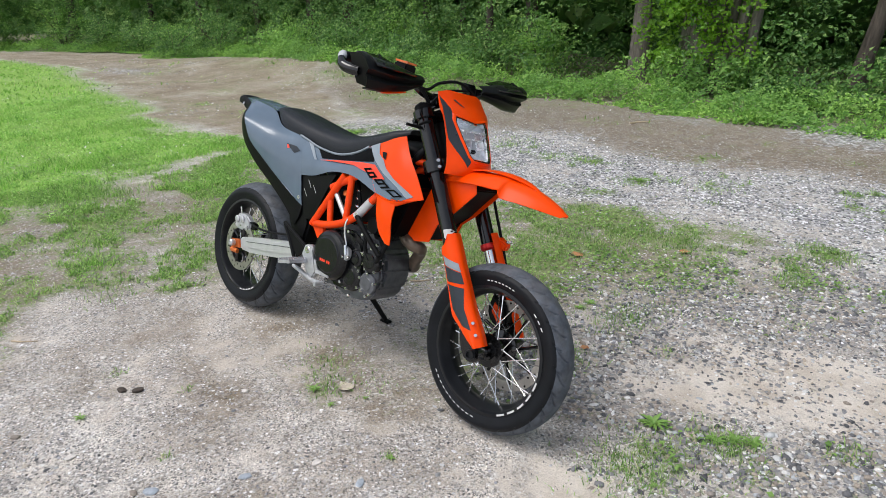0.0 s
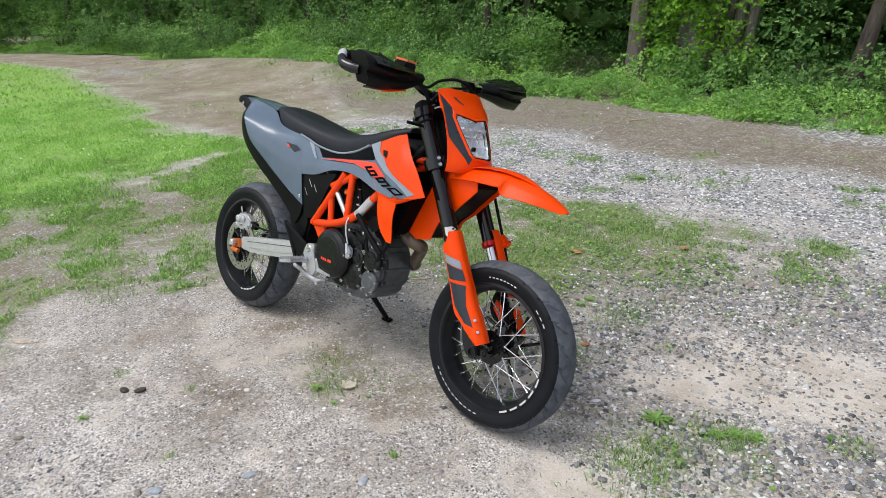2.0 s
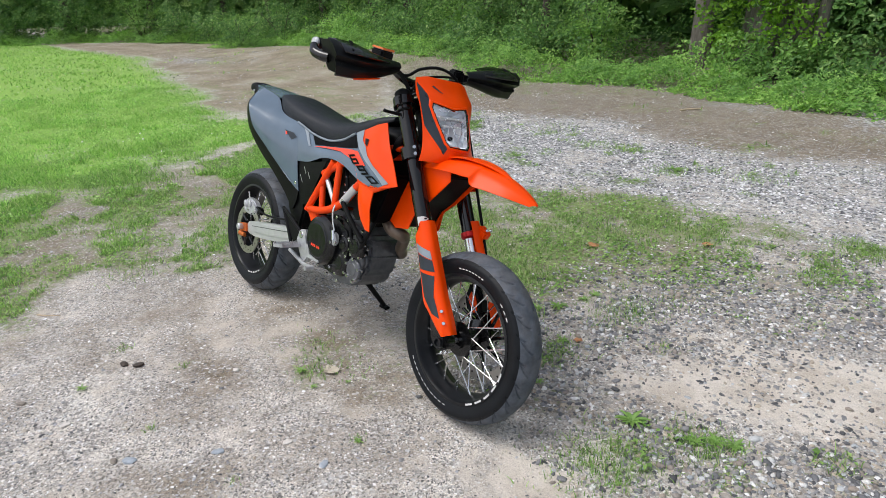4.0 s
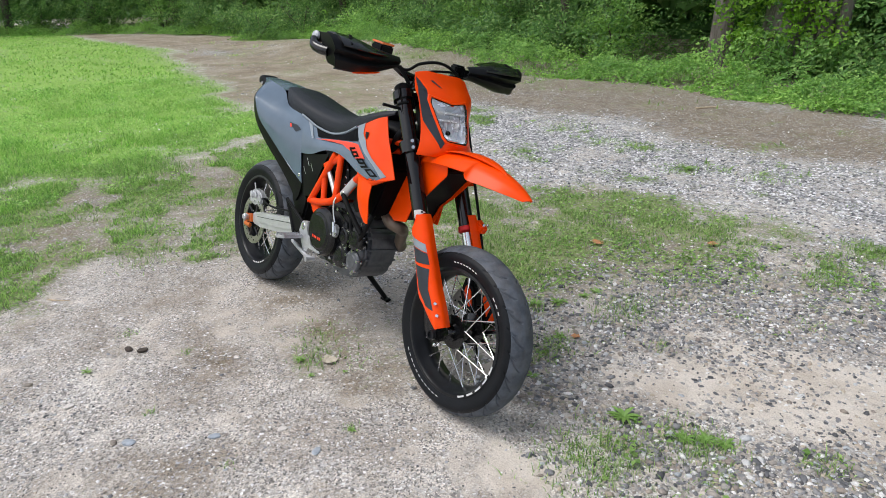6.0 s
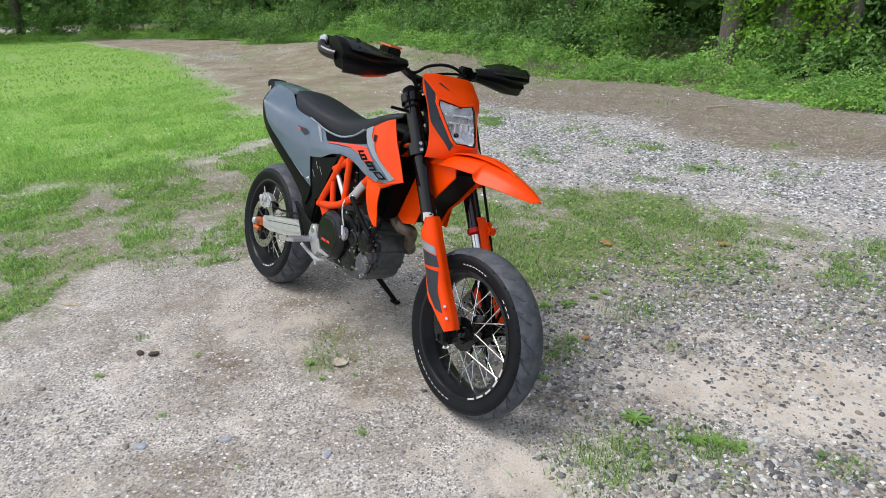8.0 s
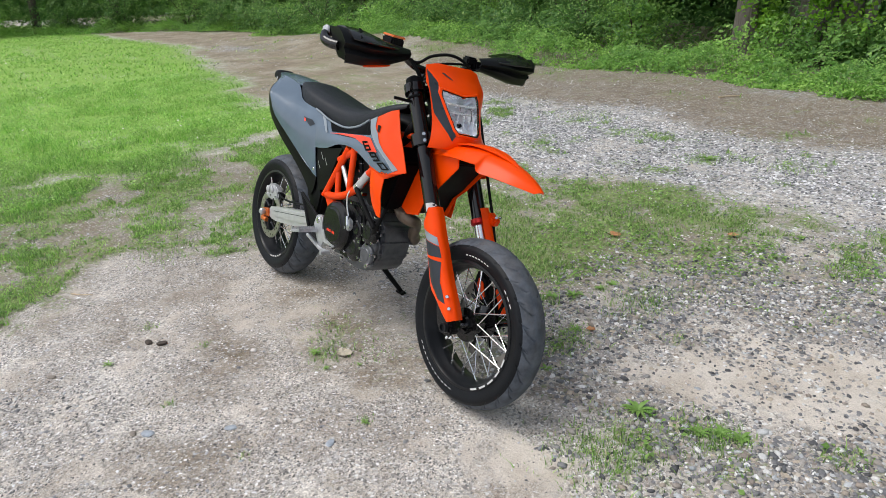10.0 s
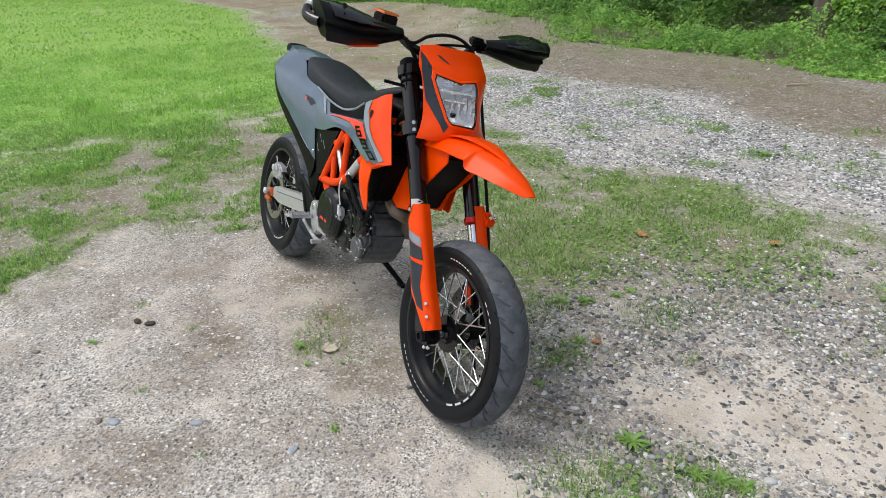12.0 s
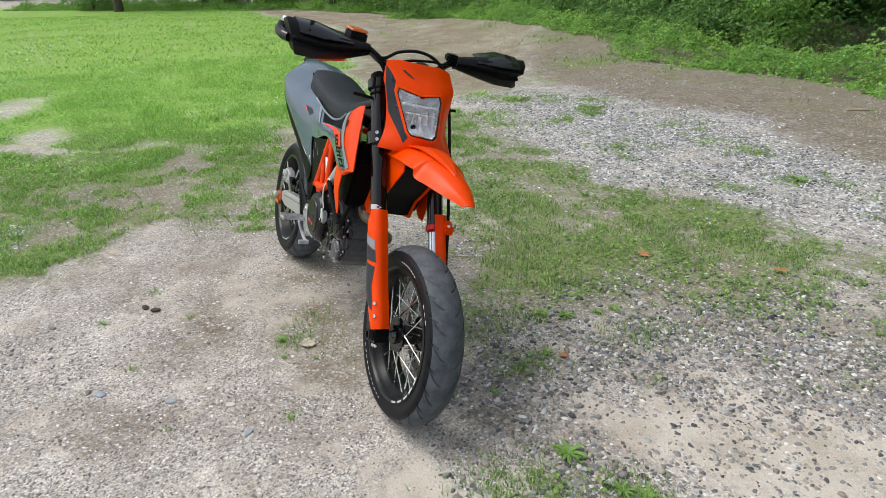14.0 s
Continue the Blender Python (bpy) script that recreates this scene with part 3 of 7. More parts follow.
# ---- grass and leaves ----
def blade_field(name, x, y, tall, wide, material, label, r, lean=0.45):
    n = len(x)
    a, b = r.uniform(0, 2 * np.pi, n), r.uniform(0, 2 * np.pi, n)
    z = ground_height(x, y) - 0.004
    side = np.stack([np.cos(a), np.sin(a), np.zeros(n)], -1) * wide[:, None] / 2
    base = np.stack([x, y, z], -1)
    out = np.abs(r.normal(0, lean, n)) * tall
    tip = base + np.stack([np.cos(b) * out, np.sin(b) * out, tall], -1)
    mid = base + np.stack([np.cos(b) * out * 0.3, np.sin(b) * out * 0.3, tall * 0.6], -1)
    v = np.stack([base - side, base + side, mid + side * 0.7, tip, mid - side * 0.7], 1)
    f = np.array([(0, 1, 2), (0, 2, 4), (4, 2, 3)])[None] + (np.arange(n) * 5)[:, None, None]
    return tagged(new(name, mesh_np(name, v.reshape(-1, 3), f.reshape(-1, 3), material)), label, "grass", kind="stuff")


def leaf_mesh(name, centre, size, r, material, up=0.6, narrow=0.55, nrm=None):
    """Folded leaves round the given centres, turned at random, rather facing up."""
    n = len(centre)
    if nrm is None:
        nrm = r.normal(0, 1, (n, 3))
        nrm[:, 2] = np.abs(nrm[:, 2]) + up
    nrm /= np.linalg.norm(nrm, axis=1)[:, None]
    d = np.cross(nrm, r.normal(0, 1, (n, 3)))
    d /= np.linalg.norm(d, axis=1)[:, None]
    s = np.cross(nrm, d)
    size = np.broadcast_to(size, n)[:, None] * r.uniform(0.65, 1.25, (n, 1))
    v = np.stack([centre - d * size * 0.5, centre + s * size * narrow * 0.5 + nrm * size * 0.12 - d * size * 0.05, centre + d * size * 0.5 - nrm * size * 0.08, centre - s * size * narrow * 0.5 + nrm * size * 0.12 - d * size * 0.05], 1)
    f = np.array([(0, 1, 2), (0, 2, 3)])[None] + (np.arange(n) * 4)[:, None, None]
    return mesh_np(name, v.reshape(-1, 3), f.reshape(-1, 3), material)


def spray_mesh(name, centre, leaves, radius, size, r, material, out=(0.0, -0.45, 0.8), narrow=0.6):
    """Leaves in flat sprays: each spray leans its own way, its leaves all face about as it does."""
    n = len(centre)
    face = r.normal(0, 0.42, (n, 3)) + np.array(out)
    face /= np.linalg.norm(face, axis=1)[:, None]
    u = np.cross(face, r.normal(0, 1, (n, 3)))
    u /= np.linalg.norm(u, axis=1)[:, None]
    w = np.cross(face, u)
    a, d = r.uniform(0, 2 * np.pi, (n, leaves)), np.sqrt(r.uniform(0.02, 1, (n, leaves))) * np.broadcast_to(radius, n)[:, None]
    c = centre[:, None] + (np.cos(a) * d)[..., None] * u[:, None] + (np.sin(a) * d)[..., None] * w[:, None]
    c[..., 2] -= 0.5 * d * d / max(1e-6, float(np.max(radius)))
    nr = face[:, None] + r.normal(0, 0.3, (n, leaves, 3))
    c = c.reshape(-1, 3)
    c[:, 2] = np.maximum(c[:, 2], 0.02)
    return leaf_mesh(name, c, np.repeat(np.broadcast_to(size, n), leaves), r, material, 0, narrow, nr.reshape(-1, 3))


rg = np.random.RandomState(11)


def tufty(a, b):
    return smoothstep(-0.45, 0.6, fractal(a, b, 3.2, 41, 5, 0.68)) * 0.85 + 0.15


def at_ground(a, b, low, high):
    return np.stack([a, b, ground_height(a, b) + rg.uniform(low, high, len(a))], -1)


x, y = scatter(260000, -8.5, -2.2, -5.0, 3.2, lambda a, b: smoothstep(0.5, 0.85, cover_near(a, b)[0]) * tufty(a, b) * (0.3 + 0.7 * smoothstep(-8, -3.5, a)), rg)
blade_field("lawn_grass", x, y, rg.uniform(0.018, 0.06, len(x)) * (0.4 + 0.9 * tufty(x, y)), rg.uniform(0.004, 0.009, len(x)), GRASS, "short uneven green lawn grass", rg, 0.9)
x, y = scatter(120000, -9.0, -2.2, -5.0, 3.2, lambda a, b: smoothstep(0.5, 0.85, cover_near(a, b)[0]) * (0.15 + 0.85 * smoothstep(-0.5, 0.5, fractal(a, b, 1.7, 49, 5, 0.65))), rg)
tagged(new("lawn_clover", leaf_mesh("lawn_clover", at_ground(x, y, 0.012, 0.045), rg.uniform(0.010, 0.026, len(x)), rg, CLOVER, 1.3, 0.8)), "bright green clover leaves in the lawn", "clover", kind="stuff")
x, y = scatter(95000, -27, -8.0, -14.0, 6.5, lambda a, b: smoothstep(0.45, 0.8, cover_near(a, b)[0]) * tufty(a, b), rg)
blade_field("far_lawn_grass", x, y, rg.uniform(0.02, 0.06, len(x)), rg.uniform(0.014, 0.03, len(x)), GRASS, "short green lawn towards the wood", rg, 1.2)
x, y = scatter(400000, -3.2, 2.9, -2.4, 4.6, lambda a, b: smoothstep(0.42, 0.8, cover_near(a, b)[0]) * tufty(a, b), rg)
blade_field("worn_turf", x, y, rg.uniform(0.008, 0.03, len(x)) * (0.4 + 1.0 * tufty(x, y)), rg.uniform(0.003, 0.006, len(x)), TURF, "thin worn turf between gravel", rg, 0.9)
x, y = scatter(150000, -3.4, 0.2, -2.4, 2.6, lambda a, b: region(a, b, WORN_LAWN, 0.3) * smoothstep(0.5, 0.85, cover_near(a, b)[0]) * tufty(a, b), rg)
blade_field("fresh_turf", x, y, rg.uniform(0.012, 0.036, len(x)), rg.uniform(0.003, 0.007, len(x)), GRASS, "fresh green grass thinning out over bare soil", rg, 0.9)
x, y = scatter(280000, -4, 2.9, -3.0, 4.4, lambda a, b: smoothstep(0.4, 0.8, cover_near(a, b)[0]) * 0.7 * smoothstep(-0.5, 0.5, fractal(a, b, 2.4, 47, 5, 0.65)), rg)
tagged(new("clover_leaves", leaf_mesh("clover_leaves", at_ground(x, y, 0.006, 0.024), rg.uniform(0.009, 0.026, len(x)), rg, WEED, 1.6, 0.75)), "low clover and weed leaves in the turf", "weeds", kind="stuff")
x, y = scatter(60000, -17, 4, 3.0, 8.4, lambda a, b: smoothstep(0.4, 0.75, cover_near(a, b)[0]) * tufty(a, b) * (b + 0.3 * a > 3.3), rg)
blade_field("verge_grass", x, y, rg.uniform(0.02, 0.07, len(x)), rg.uniform(0.007, 0.016, len(x)), TURF, "sparse grass and weeds before the underbrush", rg, 0.8)
x, y = scatter(9000, -20, -3.2, -9.0, 4.0, lambda a, b: smoothstep(0.5, 0.8, cover_near(a, b)[0]) * smoothstep(-0.1, 0.8, fractal(a, b, 0.7, 48)), rg)
tagged(new("clover_flowers", leaf_mesh("clover_flowers", at_ground(x, y, 0.04, 0.08), rg.uniform(0.012, 0.024, len(x)), rg, PETAL, 2.0, 0.9)), "small white clover flowers in the lawn", "flowers", kind="stuff")
x, y = scatter(900, -16, -9, -3.6, -1.6, lambda a, b: blot(a, b, -12.5, -2.6, 2.0, 0.7), rg)
tagged(new("daisy_patch", leaf_mesh("daisy_patch", at_ground(x, y, 0.05, 0.1), rg.uniform(0.02, 0.04, len(x)), rg, PETAL, 2.0, 0.9)), "patch of white flowers in the lawn", "flowers", kind="stuff")


def tube_mesh(name, points, radii, material, sides=10, uneven=0.0, seed=0):
    """A tapered tube through the points."""
    r, p = np.random.RandomState(seed), np.array(points, dtype=float)
    n = len(p)
    a = np.linspace(0, 2 * np.pi, sides, endpoint=False)
    rings = []
    for i in range(n):
        d = p[min(i + 1, n - 1)] - p[max(i - 1, 0)]
        d /= np.linalg.norm(d)
        u = np.cross(d, (0.31, 0.95, 0.05))
        u /= np.linalg.norm(u)
        w = np.cross(d, u)
        k = radii[i] * (1 + uneven * r.normal(0, 1, sides))
        rings.append(p[i] + (np.cos(a) * k)[:, None] * u + (np.sin(a) * k)[:, None] * w)
    v = np.concatenate(rings)
    f = [(i * sides + j, i * sides + (j + 1) % sides, (i + 1) * sides + (j + 1) % sides, (i + 1) * sides + j) for i in range(n - 1) for j in range(sides)]
    return mesh_np(name, v, f, material, True)


def hung(name, me, parent, label=""):
    ob = new(name, me)
    ob.parent = parent
    if label:
        tagged(ob, label)
    return ob


def tree(x, y, radius, height, lean, seed, bark, label, leaves=3000, low=2.6, leaf=0.095):
    r = np.random.RandomState(seed)
    base = tagged(new("tree"), label, "tree", "trees at the wood's edge")
    base.location = (x, y, float(ground_height(np.array([x]), np.array([y]))[0]) - 0.05)
    hs = np.linspace(0, height, 9)
    way = r.uniform(0, 6.28)
    px = lean[0] * hs + 0.12 * np.sin(hs * 0.7 + way) * hs / height
    py = lean[1] * hs + 0.12 * np.cos(hs * 0.6 + way) * hs / height
    rad = radius * (1 - 0.75 * hs / height)
    rad[0] *= 1.25
    hung("trunk", tube_mesh("trunk", np.stack([px, py, hs], -1), rad, bark, 12, 0.05, seed), base)
    centres = []
    for k in range(8):
        h = r.uniform(low, height * 0.95)
        a, l = r.uniform(0, 6.28), r.uniform(0.8, 2.2) * (1.2 - h / height * 0.6)
        s = np.array([np.interp(h, hs, px), np.interp(h, hs, py), h])
        e = s + np.array([np.cos(a) * l, np.sin(a) * l, l * r.uniform(0.2, 0.7)])
        m = (s + e) / 2 + r.normal(0, 0.08, 3)
        rr = radius * 0.28
        hung("branch", tube_mesh("branch", [s, m, e], [rr, rr * 0.6, rr * 0.2], bark, 6, 0.0, k), base)
        centres += [m, e, e + r.normal(0, 0.4, 3), e + r.normal(0, 0.5, 3)]
    c = np.array(centres)[r.randint(0, len(centres), leaves // 10)] + r.normal(0, 0.42, (leaves // 10, 3))
    hung("crown", spray_mesh("crown", c, 10, 0.3, leaf, r, CROWN), base)
    return base


# kind of trunk, lean and girth at the wood's edge
tree(-2.87, 9.71, 0.165, 11, (0.02, 0.0), 1, BARK, "slim grey-brown tree trunk rising from green underbrush")
vine_tree = tree(-1.45, 8.9, 0.33, 12, (0.02, 0.02), 2, BARK, "thick tree trunk wrapped in leafy vine", 3000, 2.6)
rv = np.random.RandomState(77)
vc = np.stack([np.clip(rv.normal(0.05, 0.42, 340), -0.75, 0.95), rv.uniform(-0.7, -0.3, 340), rv.uniform(0.6, 2.5, 340)], -1)
vc = vc[(np.abs(vc[:, 0]) > 0.22) | (vc[:, 2] > 1.1)]
hung("vine", spray_mesh("vine", vc, 14, 0.14, 0.066, rv, VINE, (0, -0.6, 0.7), 0.85), vine_tree, "bright yellow-green vine leaves")
vc = np.stack([np.clip(rv.normal(0.1, 0.5, 150), -0.9, 1.2), rv.uniform(-0.75, -0.35, 150), rv.uniform(0.2, 0.72, 150)], -1)
hung("vine", spray_mesh("vine", vc, 12, 0.13, 0.065, rv, BRUSH, (0, -0.6, 0.7), 0.75), vine_tree, "green creeper leaves round the foot")
for k, (dx, rr) in enumerate(((0.42, 0.07), (0.6, 0.05), (0.75, 0.09))):
    hung("stem", tube_mesh("stem", [(dx, -0.1, 0), (dx + 0.04, -0.12, 1.0), (dx + 0.2, -0.1, 3.0)], [rr, rr * 0.9, rr * 0.7], BARK, 8, 0.05, k), vine_tree)
tree(-0.95, 8.7, 0.07, 8, (0.13, 0.03), 3, BARK, "thin leaning stem beside the thick vine-clad trunk")
tree(0.75, 8.6, 0.1, 10, (0.12, 0.03), 4, DARK_BARK, "leaning brown tree trunk above the underbrush")
tree(-6.0, 9.3, 0.085, 10, (0.0, 0.0), 5, DARK_BARK, "dark upright tree trunk at the wood's edge")
for k, (tx, ty, tr, tl) in enumerate(((-9.6, 12.6, 0.1, 0.03), (-11.8, 13.5, 0.13, -0.03), (-14.2, 10.9, 0.13, -0.02), (-18.8, 12.0, 0.12, -0.12), (-19.5, 10.2, 0.09, -0.22), (-22.5, 12.5, 0.13, -0.05), (-24.5, 10.6, 0.12, 0.06), (-25.5, 8.0, 0.16, 0.02), (-27, 5.2, 0.17, 0.0), (-28.5, 2.5, 0.15, 0.03), (-29, -1, 0.16, 0.0), (-7.2, 12.5, 0.17, 0.0), (2.6, 10.2, 0.16, 0.05), (5.2, 9.6, 0.18, 0.0), (-14.6, 12.6, 0.2, 0.04))):
    tree(tx, ty, tr, 9 + (k * 7) % 4, (tl, 0.02), 20 + k, DARK_BARK, "dark woodland tree with a thin trunk and green crown")


def along(points, n, r):
    """n places along a line of points, with the way across it."""
    p = np.array(points, dtype=float)
    seg = np.linalg.norm(np.diff(p, axis=0), axis=1)
    s = r.uniform(0, seg.sum(), n)
    acc = np.concatenate([[0], np.cumsum(seg)])
    return np.interp(s, acc, p[:, 0]), np.interp(s, acc, p[:, 1])


EDGE = [(-34, -6), (-28, 1), (-23.8, 5.2), (-20, 7.3), (-17, 7.7), (-15.8, 6.5), (-14.5, 7.7), (-13, 7.6), (-10.5, 7.15), (-9, 7.05), (-6.5, 7.0), (-4.9, 6.5), (-3.6, 6.6), (-2.3, 7.05), (-0.9, 6.7), (0.1, 6.3), (0.9, 6.2), (3, 6.6), (12, 5.8)]
rb = np.random.RandomState(17)
x, y = along(EDGE, 26000, rb)
off = np.abs(rb.normal(0, 0.75 + 0.25 * (x < -4), len(x)))
x, y = x + rb.normal(0, 0.15, len(x)), y + off - 0.15 + 0.12 * wave_noise(x, y, 2.2, 50)
h = np.clip(0.04 + 0.24 * smoothstep(0.0, 0.7, off) + 0.12 * wave_noise(x, y, 2.6, 51) + 0.08 * wave_noise(x, y, 8.0, 52), 0.03, 0.55)
keep = rb.uniform(0, 1, len(x)) < 0.5 + 0.5 * smoothstep(-0.6, 0.6, wave_noise(x, y, 4.0, 53))
x, y, h = x[keep], y[keep], h[keep]
z = ground_height(x, y) + h * (1 - rb.beta(1.0, 2.5, len(x)))
tagged(new("underbrush", spray_mesh("underbrush", np.stack([x, y, z], -1), 9, rb.uniform(0.06, 0.12, len(x)), rb.uniform(0.032, 0.06, len(x)), rb, BRUSH, (0, -0.25, 0.9), 0.6)), "low bright green underbrush along the wood's edge", "underbrush", kind="stuff")


def shrub(x, y, wide, tall, seed, n, leaf=0.075, label="leafy green shrub in front of the dark wood"):
    r = np.random.RandomState(seed)
    base = tagged(new("shrub"), label, "shrub", "shrubs at the wood's edge")
    base.location = (x, y, float(ground_height(np.array([x]), np.array([y]))[0]))
    tips = []
    for k in range(7):
        a, l = r.uniform(0, 6.28), r.uniform(0.2, 1.0) * wide
        e = np.array([np.cos(a) * l, np.sin(a) * l * 0.7, tall * r.uniform(0.55, 1.0)])
        m = e * np.array([0.35, 0.35, 0.5])
        hung("stem", tube_mesh("stem", [(0, 0, -0.05), m, e], [0.018, 0.012, 0.005], DARK_BARK, 5, 0, k), base)
        tips += [m * 0.6, m, (m + e) / 2, e, e * np.array([1.1, 1.1, 0.8]), e * np.array([0.8, 0.8, 0.5])]
    tips = np.array(tips)
    c = tips[r.randint(0, len(tips), n // 12)] + r.normal(0, 1, (n // 12, 3)) * np.array([wide * 0.3, wide * 0.26, tall * 0.16])
    c[:, 2] = np.abs(c[:, 2])
    hung("foliage", spray_mesh("foliage", c, 12, 0.15, leaf, r, CROWN if seed % 3 else BRUSH, (0, -0.5, 0.75), 0.5 + 0.3 * r.rand()), base)
    return base


for k, (bx, by, bw, bh) in enumerate(((-5.6, 8.9, 0.6, 1.0), (-0.5, 8.5, 0.4, 0.5), (-4.6, 9.1, 0.7, 1.1), (-6.6, 9.6, 0.8, 1.2), (-7.6, 9.4, 0.8, 1.1), (-8.9, 9.7, 0.9, 1.3), (-10.4, 10.0, 0.9, 1.2), (-12.2, 9.9, 0.8, 1.0), (-13.8, 10.0, 0.9, 1.1), (-16.0, 7.3, 1.0, 0.8), (-15.2, 8.3, 1.2, 1.2), (-12.6, 8.6, 0.9, 0.8), (-9.6, 8.3, 0.9, 0.7), (-7.0, 8.2, 0.8, 0.6), (-17.6, 8.3, 1.0, 1.1), (-19.4, 7.9, 1.1, 1.0), (-21.4, 7.3, 1.2, 1.1), (-23.6, 6.9, 1.2, 1.5), (-25.6, 5.2, 1.3, 1.4), (-27.4, 3.4, 1.2, 1.2), (-28.6, 1.2, 1.2, 1.3), (0.5, 7.8, 0.5, 0.45), (1.9, 8.0, 0.7, 0.6), (3.6, 7.9, 0.9, 0.8), (-2.3, 11.2, 1.0, 1.5), (-30.5, -2.0, 1.4, 1.3))):
    shrub(bx, by, bw, bh, 100 + k, 3800, 0.05 + 0.004 * (k * 5 % 7))

# deeper wood: leafy sprays, under an unseen canopy added to shade them
x, y = along(EDGE, 27000, rb)
depth = 0.9 + 5.0 * rb.beta(1.0, 1.6, len(x))
c = np.stack([x + rb.normal(0, 0.4, len(x)), y + depth, rb.uniform(0.05, 2.9, len(x))], -1)
gap = wave_noise(c[:, 0], c[:, 2] * 1.3 + c[:, 1] * 0.4, 2.1, 61) + 0.6 * wave_noise(c[:, 0], c[:, 2] + c[:, 1], 5.0, 62)
glade = (c[:, 0] > -3.6) & (c[:, 0] < -1.5) & (c[:, 1] < 9.9)
low = c[:, 2] < 0.25 + 0.75 * smoothstep(0.8, 2.2, depth) + 0.8 * gap
c = c[(gap > -0.1) & ~glade & (low | (depth > 1.3))]
tagged(new("woodland_foliage", spray_mesh("woodland_foliage", c, 11, 0.19, 0.072, rb, CROWN, (0, -0.45, 0.75), 0.6)), "dense dark green foliage deep in the wood", "woodland", kind="stuff")
x, y = along(EDGE, 16000, rb)
c = np.stack([x + rb.normal(0, 1.0, len(x)), y + rb.uniform(1.6, 14, len(x)), rb.uniform(3.2, 9, len(x))], -1)
tagged(new("shading_canopy", leaf_mesh("shading_canopy", c, 0.6, rb, CROWN, 0.9, 0.7)), "unseen leafy canopy added to shade the wood", "woodland", kind="stuff")
x, y = along([(-60, -20), (-45, 12), (-20, 20), (0, 17), (20, 17), (60, 10)], 80000, rb)
c = np.stack([x + rb.normal(0, 1.0, len(x)), y + rb.normal(0, 1.5, len(x)), 9 * rb.uniform(0, 1, len(x)) ** 2], -1)
tagged(new("far_woodland", leaf_mesh("far_woodland", c, 0.66, rb, CROWN, 0.3, 0.8)), "far dark green woodland closing the view", "woodland", kind="stuff")


# ---- motorcycle: materials ----
ORANGE = surface("orange_plastic", (0.93, 0.066, 0.0), 0.33, vary=0.05, scale=14, bump=0.05, coat=0.0, gloss=0.22)
ORANGE_TUBE = surface("orange_frame_paint", (0.90, 0.058, 0.0), 0.38, vary=0.07, scale=40, bump=0.08, coat=0.0, gloss=0.3)
GREY = surface("blue_grey_plastic", (0.105, 0.148, 0.2), 0.2, vary=0.08, scale=9, bump=0.03, coat=0.3, dust=0.03)
PALE_GREY = surface("light_grey_graphic", (0.25, 0.29, 0.33), 0.35, vary=0.05)
DARK_GREY = surface("dark_grey_graphic", (0.03, 0.036, 0.045), 0.4, vary=0.08, gloss=0.3)
BLACK = surface("black_plastic", (0.0055, 0.0058, 0.0065), 0.45, vary=0.25, scale=22, bump=0.15, dust=0.006, gloss=0.12)
GLOSS = surface("gloss_black", (0.006, 0.006, 0.0065), 0.1, vary=0.2, coat=0.0, dust=0.008, gloss=0.55)
SEAT = surface("black_seat_vinyl", (0.0085, 0.0105, 0.0145), 0.48, vary=0.15, scale=12, bump=0.5, grain=900, dust=0.008, gloss=0.35)
RUBBER = surface("tyre_rubber", (0.006, 0.0072, 0.0095), 0.5, vary=0.25, scale=16, bump=0.3, grain=300, dust=0.008, gloss=0.2)
TREAD = surface("worn_tread_rubber", (0.078, 0.09, 0.11), 0.7, vary=0.35, scale=30, bump=0.4, grain=260, dust=0.22, gloss=0.3)
RIM = surface("black_anodised_rim", (0.0075, 0.0085, 0.0105), 0.32, 0.0, 0.2, 20, dust=0.012, gloss=0.35)
ENGINE = surface("black_engine_paint", (0.0055, 0.006, 0.0072), 0.24, vary=0.3, scale=30, bump=0.2, dust=0.008, gloss=0.4)
CASTING = surface("grey_magnesium_casting", (0.115, 0.12, 0.132), 0.34, 0.4, 0.25, 30, 0.35, 500, dust=0.02, gloss=0.35)
ALUMINIUM = surface("brushed_aluminium", (0.6, 0.605, 0.62), 0.36, 0.5, 0.08, 25, 0.1, dust=0.06)
CAST_ALU = surface("cast_aluminium", (0.55, 0.56, 0.58), 0.45, 0.6, 0.15, 40, 0.25, dust=0.1)
STEEL = surface("bright_steel", (0.75, 0.75, 0.76), 0.22, 1.0, 0.06, 60)
EXHAUST = surface("heat_stained_steel", (0.17, 0.13, 0.1), 0.42, 0.6, 0.3, 18, 0.2)
DISC = surface("brake_disc_steel", (0.42, 0.4, 0.37), 0.35, 0.9, 0.15, 30)
COPPER = surface("orange_anodised", (0.75, 0.2, 0.05), 0.35, 0.7, 0.1)
RED = surface("red_anodised", (0.55, 0.02, 0.02), 0.3, 0.5, 0.1)
WHITE = surface("white_print", (0.6, 0.6, 0.6), 0.6, vary=0.08, dust=0.15)
RED_GRAPHIC = surface("red_orange_graphic", (0.9, 0.06, 0.02), 0.35, vary=0.05)
AMBER = surface("amber_plastic", (0.85, 0.2, 0.03), 0.2, vary=0.05, coat=0.4)
REFLECTOR = surface("chrome_reflector", (0.95, 0.955, 0.97), 0.26, 0.55, 0.03, 30)
DEEP_BLACK = surface("black_graphic", (0.003, 0.003, 0.0035), 0.5, vary=0.1, gloss=0.05)
GUARD_BLACK = surface("satin_black_plastic", (0.005, 0.0053, 0.006), 0.34, vary=0.2, scale=22, bump=0.1, dust=0.004, gloss=0.2)


